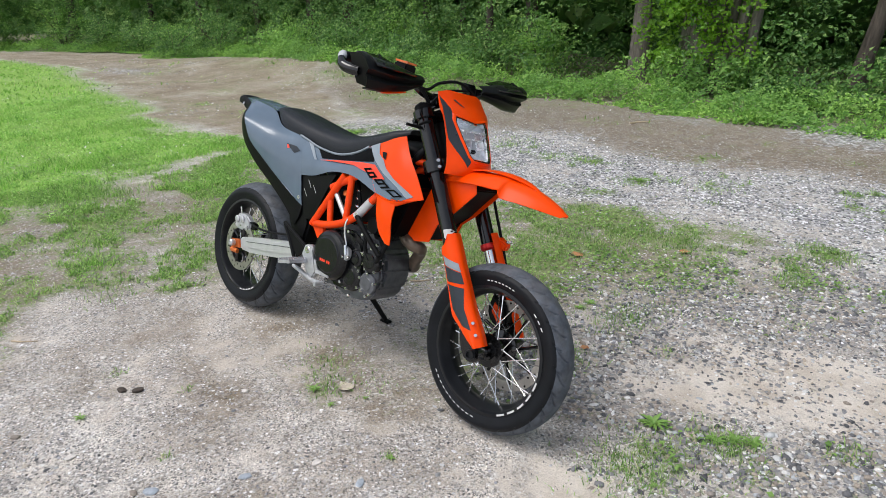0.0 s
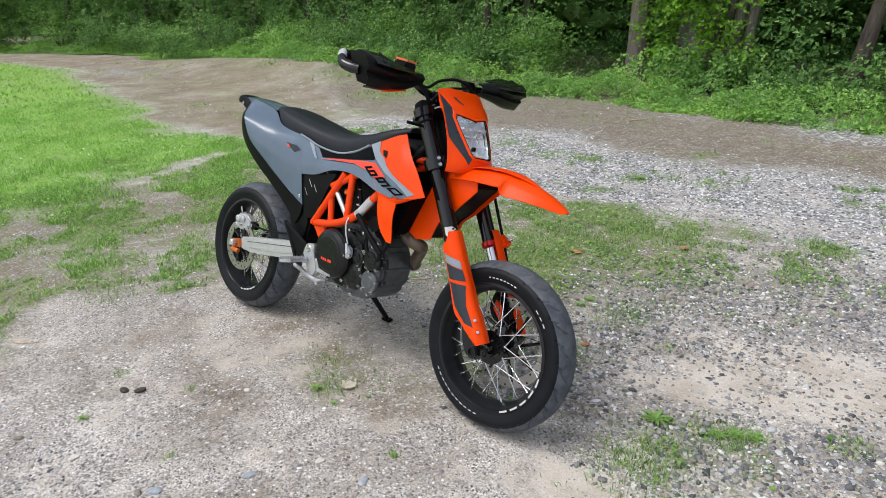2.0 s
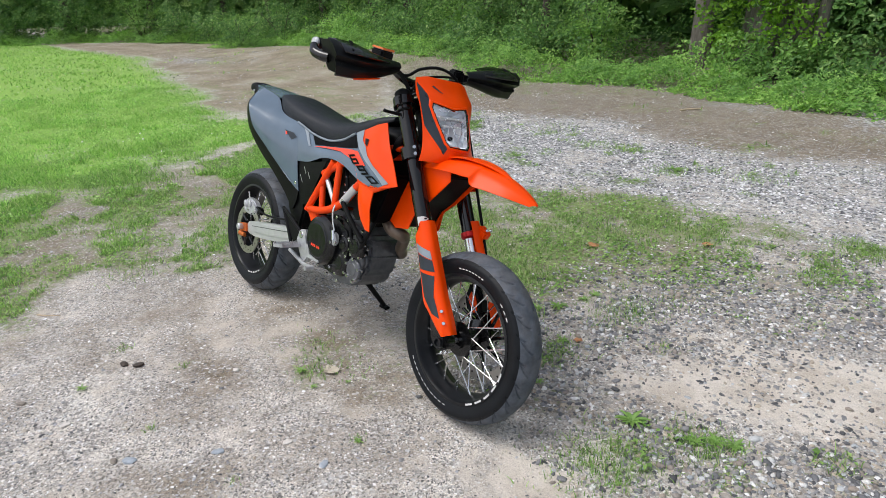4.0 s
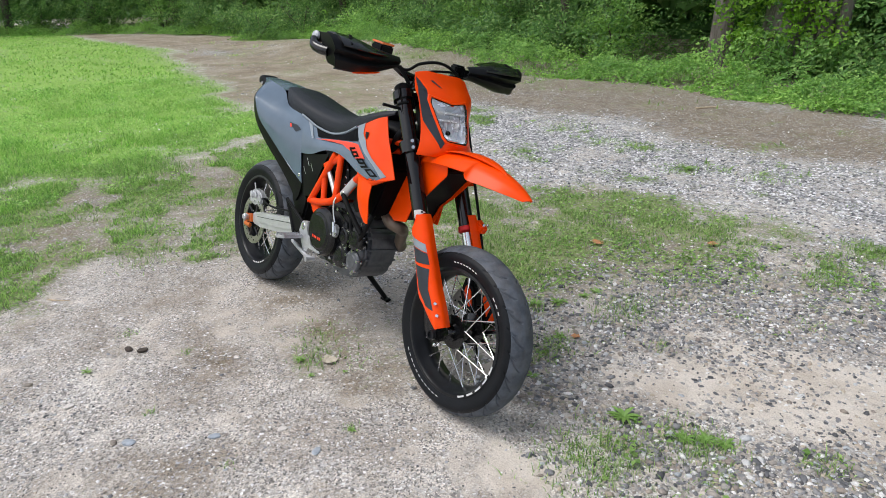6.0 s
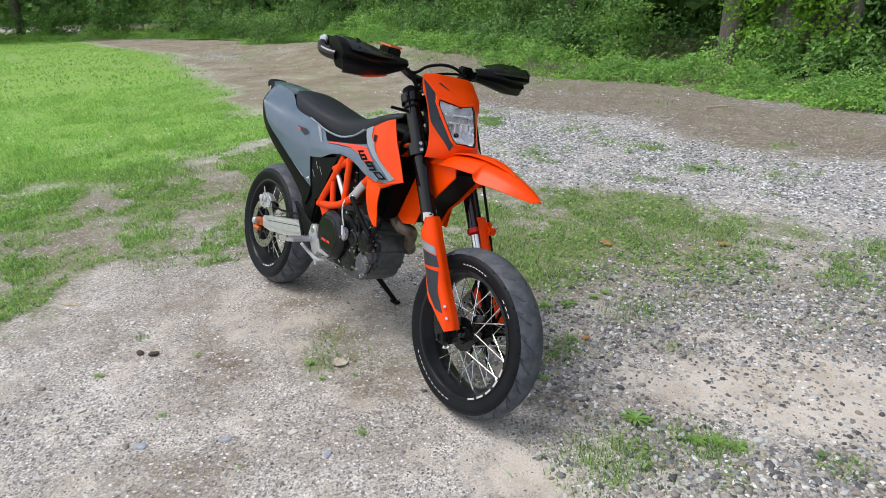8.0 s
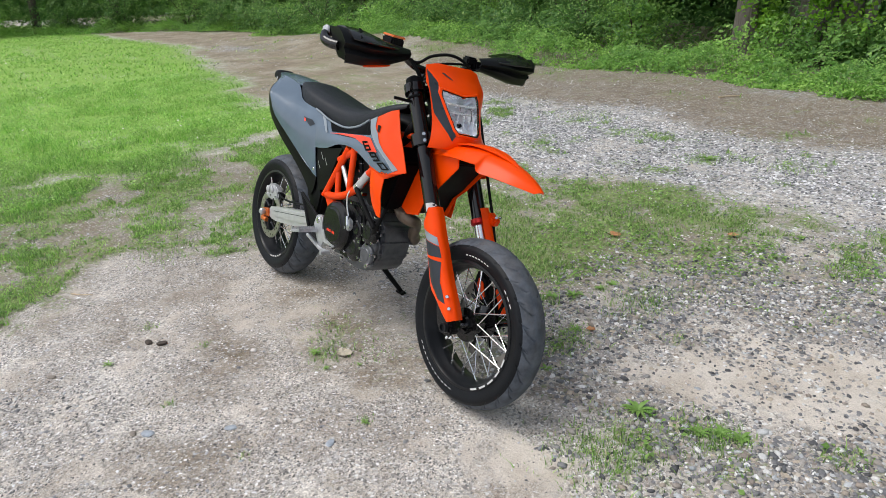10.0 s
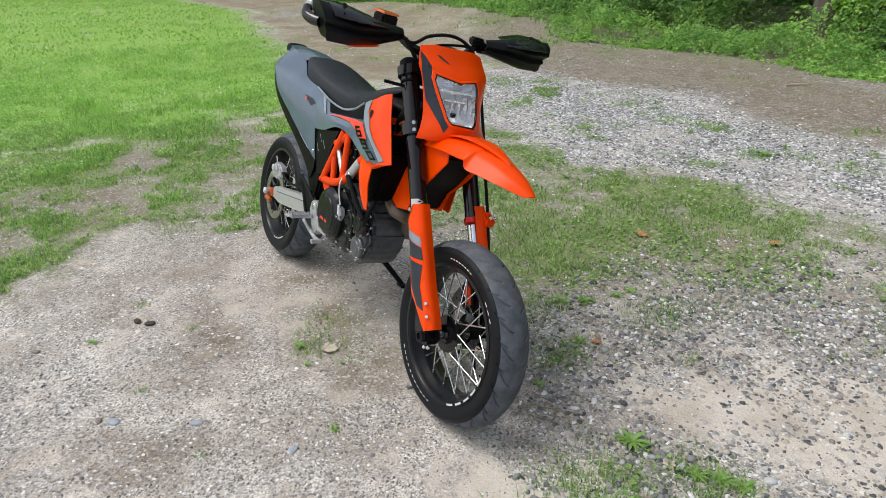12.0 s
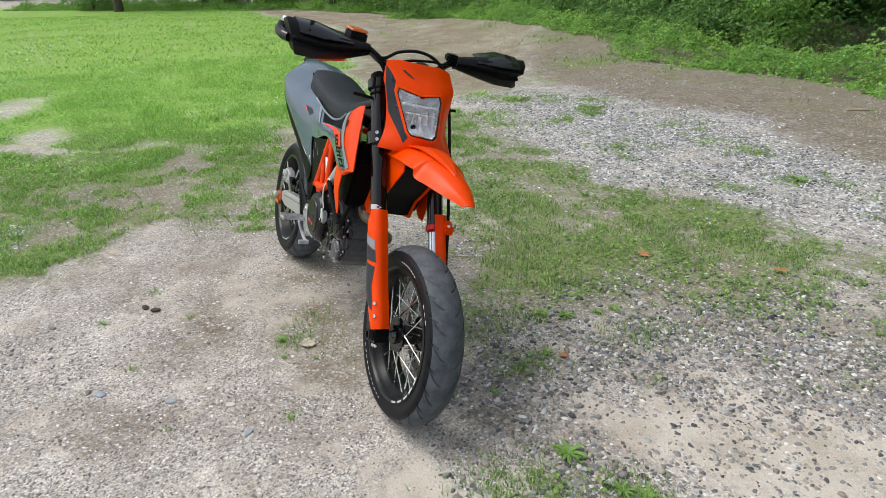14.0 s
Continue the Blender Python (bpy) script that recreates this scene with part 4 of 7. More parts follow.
def glass_material():
    m, nt, b = blank("clear_lens")
    b.inputs["Base Color"].default_value = (0.95, 0.97, 1, 1)
    b.inputs["Roughness"].default_value, b.inputs["Transmission Weight"].default_value, b.inputs["IOR"].default_value = 0.02, 1.0, 1.3
    return m


LENS = glass_material()

# ---- motorcycle: shaping helpers, in the machine's own axes: x forward, y to its left, z up ----
BIKE = tagged(new("motorcycle"), "orange, blue-grey and black supermoto motorcycle leaning on its side stand", "motorcycle")
BIKE.matrix_world = pose(0, -0.045, 0.004, -15.0, 0, 0)


SLIM = [False]


def part(name, me, parent=None, label=""):
    """Links a mesh under the machine or one of its parts. The body tapers towards the ground while SLIM is set."""
    if SLIM[0] and name not in ("graphic", "model_number", "vent_slot"):
        for v in me.vertices:
            v.co.y *= 1 - 0.25 * max(0.0, 1.12 - v.co.z)
    ob = new(name, me)
    ob.parent = parent or BIKE
    if label:
        tagged(ob, label)
    return ob


def from_bm(name, bm, material, smooth=True, angle=0.6):
    me = bpy.data.meshes.new(name)
    bmesh.ops.recalc_face_normals(bm, faces=bm.faces)
    for f in bm.faces:
        f.smooth = smooth
    for e in bm.edges:
        e.smooth = len(e.link_faces) != 2 or e.calc_face_angle(0) < angle
    bm.to_mesh(me)
    bm.free()
    me.materials.append(material)
    return me


def curve_points(points, per=6):
    """A smooth line through the points."""
    p = np.array(points, dtype=float)
    q = np.concatenate([[2 * p[0] - p[1]], p, [2 * p[-1] - p[-2]]])
    out = []
    for i in range(len(p) - 1):
        a, b, c, d = q[i:i + 4]
        for t in np.linspace(0, 1, per, endpoint=False):
            out.append(0.5 * (2 * b + (c - a) * t + (2 * a - 5 * b + 4 * c - d) * t * t + (3 * b - a - 3 * c + d) * t ** 3))
    return np.array(out + [p[-1]])


def tube(name, points, radius, material, sides=12, smooth_path=True, per=6):
    """A closed round tube; radius: one number or one for each given point."""
    p = curve_points(points, per) if smooth_path and len(points) > 2 else np.array(points, dtype=float)
    r = np.interp(np.linspace(0, 1, len(p)), np.linspace(0, 1, len(np.atleast_1d(radius))), np.atleast_1d(radius)) if np.ndim(radius) else np.full(len(p), radius)
    bm, rings, u = bmesh.new(), [], None
    for i in range(len(p)):
        d = Vector(p[min(i + 1, len(p) - 1)] - p[max(i - 1, 0)]).normalized()
        u = (u - d * u.dot(d)).normalized() if u else d.orthogonal().normalized()
        w = d.cross(u)
        rings.append([bm.verts.new(Vector(p[i]) + (u * math.cos(a) + w * math.sin(a)) * r[i]) for a in (2 * math.pi * k / sides for k in range(sides))])
    for a, b in zip(rings, rings[1:]):
        for k in range(sides):
            bm.faces.new((a[k], a[(k + 1) % sides], b[(k + 1) % sides], b[k]))
    bm.faces.new(rings[0][::-1]), bm.faces.new(rings[-1])
    return from_bm(name, bm, material)


def lathe(name, profile, centre, material, segs=64, axis=(0, 1, 0), closed=False, angle=0.5):
    """Turns (radius, along) rows round an axis through the centre."""
    ax = Vector(axis).normalized()
    u = ax.orthogonal().normalized()
    w, c = ax.cross(u), Vector(centre)
    bm = bmesh.new()
    rows = []
    for r, h in profile:
        if r < 1e-6:
            rows.append([bm.verts.new(c + ax * h)] * segs)
        else:
            rows.append([bm.verts.new(c + ax * h + (u * math.cos(a) + w * math.sin(a)) * r) for a in (2 * math.pi * k / segs for k in range(segs))])
    pairs = list(zip(rows, rows[1:])) + ([(rows[-1], rows[0])] if closed else [])
    for a, b in pairs:
        for k in range(segs):
            vs = []
            for v in (a[k], a[(k + 1) % segs], b[(k + 1) % segs], b[k]):
                if v not in vs:
                    vs.append(v)
            if len(vs) > 2:
                bm.faces.new(vs)
    return from_bm(name, bm, material, True, angle)


def prism(name, outline, y0, y1, material, bevel=0.006, shift=(0, 0)):
    """An outline in x and z, thick from y0 to y1, with rounded edges; shift moves the y1 face."""
    bm = bmesh.new()
    a = [bm.verts.new((x, y0, z)) for x, z in outline]
    b = [bm.verts.new((x + shift[0], y1, z + shift[1])) for x, z in outline]
    bm.faces.new(a), bm.faces.new(b[::-1])
    for i in range(len(a)):
        j = (i + 1) % len(a)
        bm.faces.new((a[i], b[i], b[j], a[j]))
    if bevel:
        bmesh.ops.bevel(bm, geom=bm.edges[:], offset=bevel, segments=2, affect="EDGES", clamp_overlap=True)
    return from_bm(name, bm, material, True, 0.7)


def block(name, size, m, material, bevel=0.004):
    bm = bmesh.new()
    bmesh.ops.create_cube(bm, size=1, matrix=m @ Matrix.Diagonal((*size, 1)))
    if bevel:
        bmesh.ops.bevel(bm, geom=bm.edges[:], offset=bevel, segments=2, affect="EDGES", clamp_overlap=True)
    return from_bm(name, bm, material, True, 0.7)


def grid_surface(rows, per=5):
    """A smooth net of points through rows of points."""
    lines = np.array([curve_points(r, per) for r in rows])
    return np.array([curve_points(lines[:, j], per) for j in range(lines.shape[1])]).transpose(1, 0, 2)


def sheet(name, rows, thick, material, per=5, mirror=False):
    """A curved moulded panel through rows of points, of a given thickness."""
    g = grid_surface(rows, per)
    if mirror:
        g = g * np.array([1, -1, 1])
    n, k = g.shape[:2]
    du, dv = np.gradient(g, axis=0), np.gradient(g, axis=1)
    nrm = np.cross(du, dv)
    nrm /= np.linalg.norm(nrm, axis=2)[..., None] + 1e-12
    side = np.sign((nrm[..., 1] * g[..., 1]).mean()) or 1
    back = g - nrm * side * thick
    bm = bmesh.new()
    f = [[bm.verts.new(v) for v in row] for row in g]
    b = [[bm.verts.new(v) for v in row] for row in back]
    for i in range(n - 1):
        for j in range(k - 1):
            bm.faces.new((f[i][j], f[i][j + 1], f[i + 1][j + 1], f[i + 1][j]))
            bm.faces.new((b[i][j], b[i + 1][j], b[i + 1][j + 1], b[i][j + 1]))
    rim = [(0, j) for j in range(k)] + [(i, k - 1) for i in range(1, n)] + [(n - 1, j) for j in range(k - 2, -1, -1)] + [(i, 0) for i in range(n - 2, 0, -1)]
    for (i, j), (p, q) in zip(rim, rim[1:] + rim[:1]):
        bm.faces.new((f[i][j], b[i][j], b[p][q], f[p][q]))
    bmesh.ops.remove_doubles(bm, verts=bm.verts, dist=1e-5)
    return from_bm(name, bm, material, True, 0.9)


def tree_of(*meshes):
    verts, faces = [], []
    for me in meshes:
        k = len(verts)
        verts += [v.co.copy() for v in me.vertices]
        faces += [[i + k for i in p.vertices] for p in me.polygons]
    return BVHTree.FromPolygons(verts, faces)


def laid_on(bm, hit_tree, start, way, lift):
    """Moves the points of bm along the way onto the surface, and lifts them off it."""
    for v in bm.verts:
        place, normal, *_ = hit_tree.ray_cast(v.co + Vector(start), Vector(way))
        if place is None:
            place, normal, *_ = hit_tree.find_nearest(v.co + Vector(start) * 0.15)
        if normal.dot(Vector(way)) > 0:
            normal = -normal
        v.co = place + normal * lift
    return bm


def decal(name, outline, hit_tree, material, plane="xz", lift=0.0018, cuts=5, mirror=False):
    """A thin printed shape laid over the panels: an outline in x and z from the side, or in y and z from the front."""
    bm = bmesh.new()
    if plane == "xz":
        vs = [bm.verts.new((x, 0, z)) for x, z in outline]
    else:
        vs = [bm.verts.new((0, y, z)) for y, z in outline]
    bm.faces.new(vs)
    bmesh.ops.triangulate(bm, faces=bm.faces[:])
    for k in range(cuts):
        far = [e for e in bm.edges if e.calc_length() > 0.011]
        if far:
            bmesh.ops.subdivide_edges(bm, edges=far, cuts=1)
            bmesh.ops.triangulate(bm, faces=bm.faces[:])
    if plane == "xz":
        laid_on(bm, hit_tree, (0, -0.6 if not mirror else 0.6, 0), (0, 1 if not mirror else -1, 0), lift)
    else:
        laid_on(bm, hit_tree, (3, 0, 0), (-1, 0, 0), lift)
    return from_bm(name, bm, material, True, 3)


def bolt(at, parent=None, radius=0.006, axis=(0, -1, 0), high=0.006, material=None):
    part("bolt", lathe("bolt", [(0, 0), (radius, 0), (radius, high * 0.7), (radius * 0.85, high), (radius * 0.5, high), (radius * 0.45, high * 0.5), (0, high * 0.5)], at, material or STEEL, 10, axis), parent)


# ---- motorcycle: wheels ----
def groove_depth(phi, s, n):
    """Depth of the tread grooves at an angle round the wheel and a place s across it (-1 to 1)."""
    out = np.zeros(np.broadcast(phi, s).shape)
    for k, (lo, hi, off, bend, wide) in enumerate(((0.2, 0.8, 0.0, 0.7, 0.06), (0.5, 0.93, 0.5, 0.45, 0.05))):
        for sign in (1, -1):
            a = sign * s
            shape = bend * np.clip((a - lo) / (hi - lo), 0, 1) ** 1.6 + off + (0.25 if sign < 0 else 0)
            u = (phi * n / (2 * np.pi) - shape) % 1.0
            band = smoothstep(lo - 0.03, lo + 0.05, a) * (1 - smoothstep(hi - 0.06, hi, a))
            out = np.maximum(out, band * (1 - smoothstep(wide * 0.45, wide * 0.75, np.abs(u - 0.5))))
    return out


def tyre(name, centre, radius, half, bead, parent, n):
    """Sidewalls and a grooved tread in one closed ring."""
    t = np.linspace(-1, 1, 61)
    ang = t * 1.12
    crown = half / math.sin(1.12)
    y_t = crown * np.sin(ang)
    r_t = radius - crown * 0.86 * (1 - np.cos(ang))
    wall_r = np.array([0.35, 0.68, 0.88])
    r_lo = bead + (r_t[0] - bead) * wall_r
    y_w = half * np.array([0.93, 1.0, 1.015])
    ys = np.concatenate([[-half * 0.84], -y_w, y_t, y_w[::-1], [half * 0.84]])
    rr = np.concatenate([[bead], r_lo, r_t, r_lo[::-1], [bead]])
    ss = np.concatenate([[-9], [-9] * 3, t, [9] * 3, [9]])
    segs = 840
    phi = np.linspace(0, 2 * np.pi, segs, endpoint=False)
    g = groove_depth(phi[:, None], ss[None, :], n)
    r = rr[None] - 0.005 * g
    v = np.stack([centre[0] + r * np.cos(phi)[:, None], centre[1] + np.broadcast_to(ys, r.shape), centre[2] + r * np.sin(phi)[:, None]], -1)
    k = len(ys)
    i = np.arange(segs * k).reshape(segs, k)
    j = np.roll(i, -1, 0)
    quads = np.stack([i[:, :-1], i[:, 1:], j[:, 1:], j[:, :-1]], -1).reshape(-1, 4)
    me = mesh_np(name, v.reshape(-1, 3), quads, RUBBER, True)
    me.materials.append(TREAD)
    q = np.tile(np.arange(k - 1), segs)
    worn = (q > 9) & (q < k - 11)
    me.polygons.foreach_set("material_index", worn.astype(np.int32))
    return part(name, me, parent, "black road tyre with curved tread grooves, dusty crown")


def print_bars(parent, centre, side, r0, r1, a0, a1, n, gap=0.42):
    """White blocks round a sidewall in place of lettering."""
    for k in range(n):
        bm = bmesh.new()
        lo, hi = a0 + (a1 - a0) * k / n, a0 + (a1 - a0) * (k + 1 - gap) / n
        outer, inner = [], []
        for a in np.linspace(lo, hi, 4):
            for r, keep in ((r1, outer), (r0, inner)):
                keep.append(bm.verts.new((centre[0] + r * math.cos(a), side(r), centre[2] + r * math.sin(a))))
        for i in range(3):
            bm.faces.new((outer[i], outer[i + 1], inner[i + 1], inner[i]))
        part("print_bar", from_bm("print_bar", bm, WHITE, False), parent, "white printed bar" if k == 0 else "")


def wheel(name, centre, radius, half, bead, hub_half, n_spokes, n_groove, label):
    c = Vector(centre)
    hub = part(name, lathe(name, [(0.014, -hub_half), (0.03, -hub_half), (0.032, -hub_half * 0.8), (0.058, -hub_half * 0.78), (0.058, -hub_half * 0.66), (0.036, -hub_half * 0.5), (0.034, hub_half * 0.5), (0.058, hub_half * 0.66), (0.058, hub_half * 0.78), (0.032, hub_half * 0.8), (0.03, hub_half), (0.014, hub_half)], c, GLOSS, 40, closed=True), None, label)
    tyre("tyre", centre, radius, half, bead, hub, n_groove)
    w = half * 0.84
    part("rim", lathe("rim", [(bead + 0.003, -w), (bead + 0.006, -w - 0.004), (bead - 0.004, -w - 0.005), (bead - 0.012, -w + 0.006), (bead - 0.014, -w * 0.6), (bead - 0.024, -w * 0.42), (bead - 0.027, 0), (bead - 0.024, w * 0.42), (bead - 0.014, w * 0.6), (bead - 0.012, w - 0.006), (bead - 0.004, w + 0.005), (bead + 0.006, w + 0.004), (bead + 0.003, w)], c, RIM, 96, angle=0.9), hub, "black spoked rim")
    made = []
    for k in range(n_spokes):
        a = 2 * math.pi * k / n_spokes
        side = -1 if k % 2 else 1
        lead = (0.62 if (k // 2) % 2 else -0.62)
        if k < 4:
            s = Vector((0.054 * math.cos(a + lead), side * hub_half * 0.72, 0.054 * math.sin(a + lead)))
            e = Vector(((bead - 0.024) * math.cos(a), side * 0.012, (bead - 0.024) * math.sin(a)))
            d = (e - s).normalized()
            m1, m2 = tube("spoke", [s, e], 0.0021, STEEL, 6), tube("nipple", [e - d * 0.016, e + d * 0.002], 0.0036, STEEL, 6)
            made.append((m1, m2, a))
        m1, m2, a0 = made[k % 4]
        for nm, me in (("spoke", m1), ("nipple", m2)):
            ob = part(nm, me, hub)
            ob.matrix_local = Matrix.Translation(c) @ Matrix.Rotation(-(a - a0), 4, "Y")
    return hub


REAR, FRONT = (-0.05, 0.0, 0.306), (1.432, 0.0, 0.294)
rear = wheel("rear_wheel", REAR, 0.304, 0.08, 0.216, 0.075, 36, 22, "rear wheel with black spoked rim and wide road tyre")
front = wheel("front_wheel", FRONT, 0.293, 0.06, 0.216, 0.06, 36, 24, "front wheel with black spoked rim and road tyre")


def disc(parent, centre, outer, inner, holes, arms):
    """A drilled brake disc on a dark carrier with arms."""
    d = part("brake_disc", lathe("brake_disc", [(inner, -0.0025), (outer, -0.0025), (outer, 0.0025), (inner, 0.0025)], centre, DISC, 72, closed=True), parent, "drilled steel brake disc")
    for k in range(holes):
        a, r = 2 * math.pi * k / holes, inner + (outer - inner) * (0.25, 0.5, 0.75)[k % 3]
        part("disc_hole", lathe("disc_hole", [(0, -0.0031), (0.004, -0.0031), (0.004, 0.0031), (0, 0.0031)], (centre[0] + r * math.cos(a), centre[1], centre[2] + r * math.sin(a)), BLACK, 8), parent)
    for k in range(arms):
        a = 2 * math.pi * k / arms
        part("disc_arm", tube("disc_arm", [(centre[0] + 0.04 * math.cos(a), centre[1], centre[2] + 0.04 * math.sin(a)), (centre[0] + (inner + 0.004) * math.cos(a + 0.3), centre[1], centre[2] + (inner + 0.004) * math.sin(a + 0.3))], 0.006, GLOSS, 8), parent)


disc(rear, (REAR[0], -0.093, REAR[2]), 0.12, 0.085, 24, 6)
disc(front, (FRONT[0], 0.07, FRONT[2]), 0.16, 0.125, 30, 8)


print_bars(rear, REAR, lambda r: -0.0765, 0.2375, 0.2495, 2.45, 1.35, 11)
print_bars(rear, REAR, lambda r: -0.0765, 0.2375, 0.2495, 4.05, 4.4, 4)
print_bars(rear, REAR, lambda r: -0.0765, 0.2375, 0.2495, 4.9, 5.25, 5)
print_bars(front, FRONT, lambda r: -0.0585, 0.2375, 0.2495, 3.75, 4.75, 11)
print_bars(front, FRONT, lambda r: -0.0585, 0.2375, 0.2495, 1.75, 1.25, 8)
print_bars(front, FRONT, lambda r: -0.0585, 0.2375, 0.2495, 0.85, 0.55, 3)
for hub, c, y, a0, a1 in ((rear, REAR, -0.0755, 4.75, 5.35), (front, FRONT, -0.0575, 5.15, 6.2)):
    print_bars(hub, c, lambda r, y=y: y, 0.2118, 0.218, a0, a1, 5, 0.3)

# ---- motorcycle: swingarm, frame, engine ----
SLIM[0] = True
ARM = [(-0.02, 0.352), (0.02, 0.361), (0.12, 0.38), (0.30, 0.41), (0.44, 0.43), (0.46, 0.365), (0.33, 0.336), (0.2, 0.316), (0.07, 0.298), (-0.01, 0.296)]
for s in (-1, 1):
    arm = part("swingarm", prism("swingarm", ARM, s * 0.148, s * 0.108, ALUMINIUM, 0.008), None, "silver aluminium swingarm")
    part("axle_block", block("axle_block", (0.075, 0.014, 0.042), pose(-0.045, s * 0.15, 0.318, 0, -10, 0), COPPER, 0.004), arm, "orange anodised axle block")
    part("axle_slider", lathe("axle_slider", [(0, 0), (0.013, 0), (0.016, 0.012), (0.016, 0.026), (0.011, 0.033), (0, 0.033)], (-0.05, s * 0.156, 0.32), CAST_ALU if s < 0 else COPPER, 20, (0, s, 0)), arm)
    part("adjuster_bolt", tube("adjuster_bolt", [(-0.06, s * 0.165, 0.287), (-0.015, s * 0.16, 0.285)], 0.012, COPPER, 10), arm)
    part("arm_face", prism("arm_face", [(0.03, 0.352), (0.13, 0.371), (0.30, 0.399), (0.42, 0.414), (0.425, 0.378), (0.33, 0.358), (0.2, 0.338), (0.06, 0.318)], s * 0.154, s * 0.147, ALUMINIUM, 0.004), arm)
    # raised dark strip that paints the shade of the recessed panel line
    part("arm_shade_line", prism("arm_shade_line", [(0.05, 0.347), (0.41, 0.405), (0.41, 0.402), (0.05, 0.344)], s * 0.1556, s * 0.153, CASTING, 0), arm)
part("swingarm_bridge", prism("swingarm_bridge", [(0.33, 0.425), (0.43, 0.44), (0.44, 0.34), (0.36, 0.33)], -0.11, 0.11, BLACK, 0.01))
part("rear_axle", tube("rear_axle", [(-0.06, -0.15, 0.31), (-0.06, 0.15, 0.31)], 0.012, STEEL, 14))
cal = part("rear_caliper", prism("rear_caliper", [(-0.10, 0.385), (-0.105, 0.43), (-0.07, 0.462), (-0.01, 0.46), (0.03, 0.43), (0.025, 0.395), (-0.04, 0.38)], -0.125, -0.085, CAST_ALU, 0.008), None, "silver rear brake caliper")
for x, z, r in ((-0.075, 0.43, 0.017), (-0.035, 0.435, 0.017)):
    part("piston_cap", lathe("piston_cap", [(0, 0), (r, 0), (r, 0.008), (r * 0.6, 0.012), (0, 0.012)], (x, -0.125, z), CAST_ALU, 18, (0, -1, 0)), cal)
part("bleed_nipple", tube("bleed_nipple", [(-0.06, -0.115, 0.455), (-0.065, -0.12, 0.49)], 0.004, STEEL, 8), cal)
part("caliper_pad", prism("caliper_pad", [(-0.01, 0.395), (-0.005, 0.435), (0.06, 0.43), (0.06, 0.4)], -0.115, -0.09, BLACK, 0.004), cal)
part("rear_brake_hose", tube("rear_brake_hose", [(0.02, -0.115, 0.43), (0.09, -0.135, 0.425), (0.2, -0.15, 0.428), (0.33, -0.152, 0.445), (0.45, -0.15, 0.46)], 0.005, BLACK, 8))
for k in range(3):
    bolt((-0.1 + 0.055 * k, -0.126, 0.4 + 0.004 * k), cal, 0.005)

for s in (-1, 1):
    rail = part("frame_rail", tube("frame_rail", [(0.487, s * 0.118, 0.53), (0.6, s * 0.135, 0.546), (0.70, s * 0.148, 0.575), (0.804, s * 0.155, 0.632), (0.885, s * 0.15, 0.715), (0.97, s * 0.11, 0.79), (1.05, s * 0.06, 0.86)], 0.0155, ORANGE_TUBE, 14), None, "orange tubular trellis frame")
    for p, q, r in (((0.487, 0.53), (0.69, 0.765), 0.015), ((0.597, 0.672), (0.612, 0.548), 0.014), ((0.735, 0.77), (0.722, 0.595), 0.014), ((0.60, 0.70), (0.80, 0.79), 0.014), ((0.80, 0.79), (0.97, 0.82), 0.014)):
        part("frame_tube", tube("frame_tube", [(p[0], s * (0.12 + 0.03 * smoothstep(0.5, 0.75, p[0])), p[1]), (q[0], s * (0.12 + 0.03 * smoothstep(0.5, 0.75, q[0])), q[1])], r, ORANGE_TUBE, 12), rail)
    part("frame_plate", prism("frame_plate", [(0.468, 0.535), (0.52, 0.545), (0.565, 0.535), (0.57, 0.46), (0.53, 0.465), (0.515, 0.5)], s * 0.122, s * 0.105, ORANGE_TUBE, 0.005), rail)
    part("frame_sleeve", tube("frame_sleeve", [(0.79, s * 0.158, 0.62), (0.815, s * 0.158, 0.643), (0.862, s * 0.155, 0.692)], 0.0172, ALUMINIUM, 14), rail, "silver sleeve on the frame tube")
    part("brace_tube", tube("brace_tube", [(0.62, s * 0.13, 0.69), (0.715, s * 0.145, 0.6)], 0.0105, ALUMINIUM, 12), rail, "silver brace tube")
    bolt((0.807, s * 0.168, 0.627), rail, 0.011, (0, s, 0), 0.008)
    bolt((0.49, s * 0.132, 0.53), rail, 0.009, (0, s, 0), 0.006, ORANGE_TUBE)
part("steering_head", tube("steering_head", [(1.0, 0, 1.05), (1.10, 0, 0.86)], 0.035, BLACK, 16))
part("shock_absorber", tube("shock_absorber", [(0.5, 0.02, 0.5), (0.62, 0.02, 0.74)], 0.03, BLACK, 14))
part("oil_cap", lathe("oil_cap", [(0, 0), (0.012, 0), (0.012, 0.02), (0, 0.024)], (0.67, -0.1, 0.685), COPPER, 14, (0, -1, 0.3)))
part("oil_tank", prism("oil_tank", [(0.62, 0.58), (0.64, 0.72), (0.76, 0.76), (0.86, 0.72), (0.84, 0.6)], -0.085, 0.085, BLACK, 0.015))

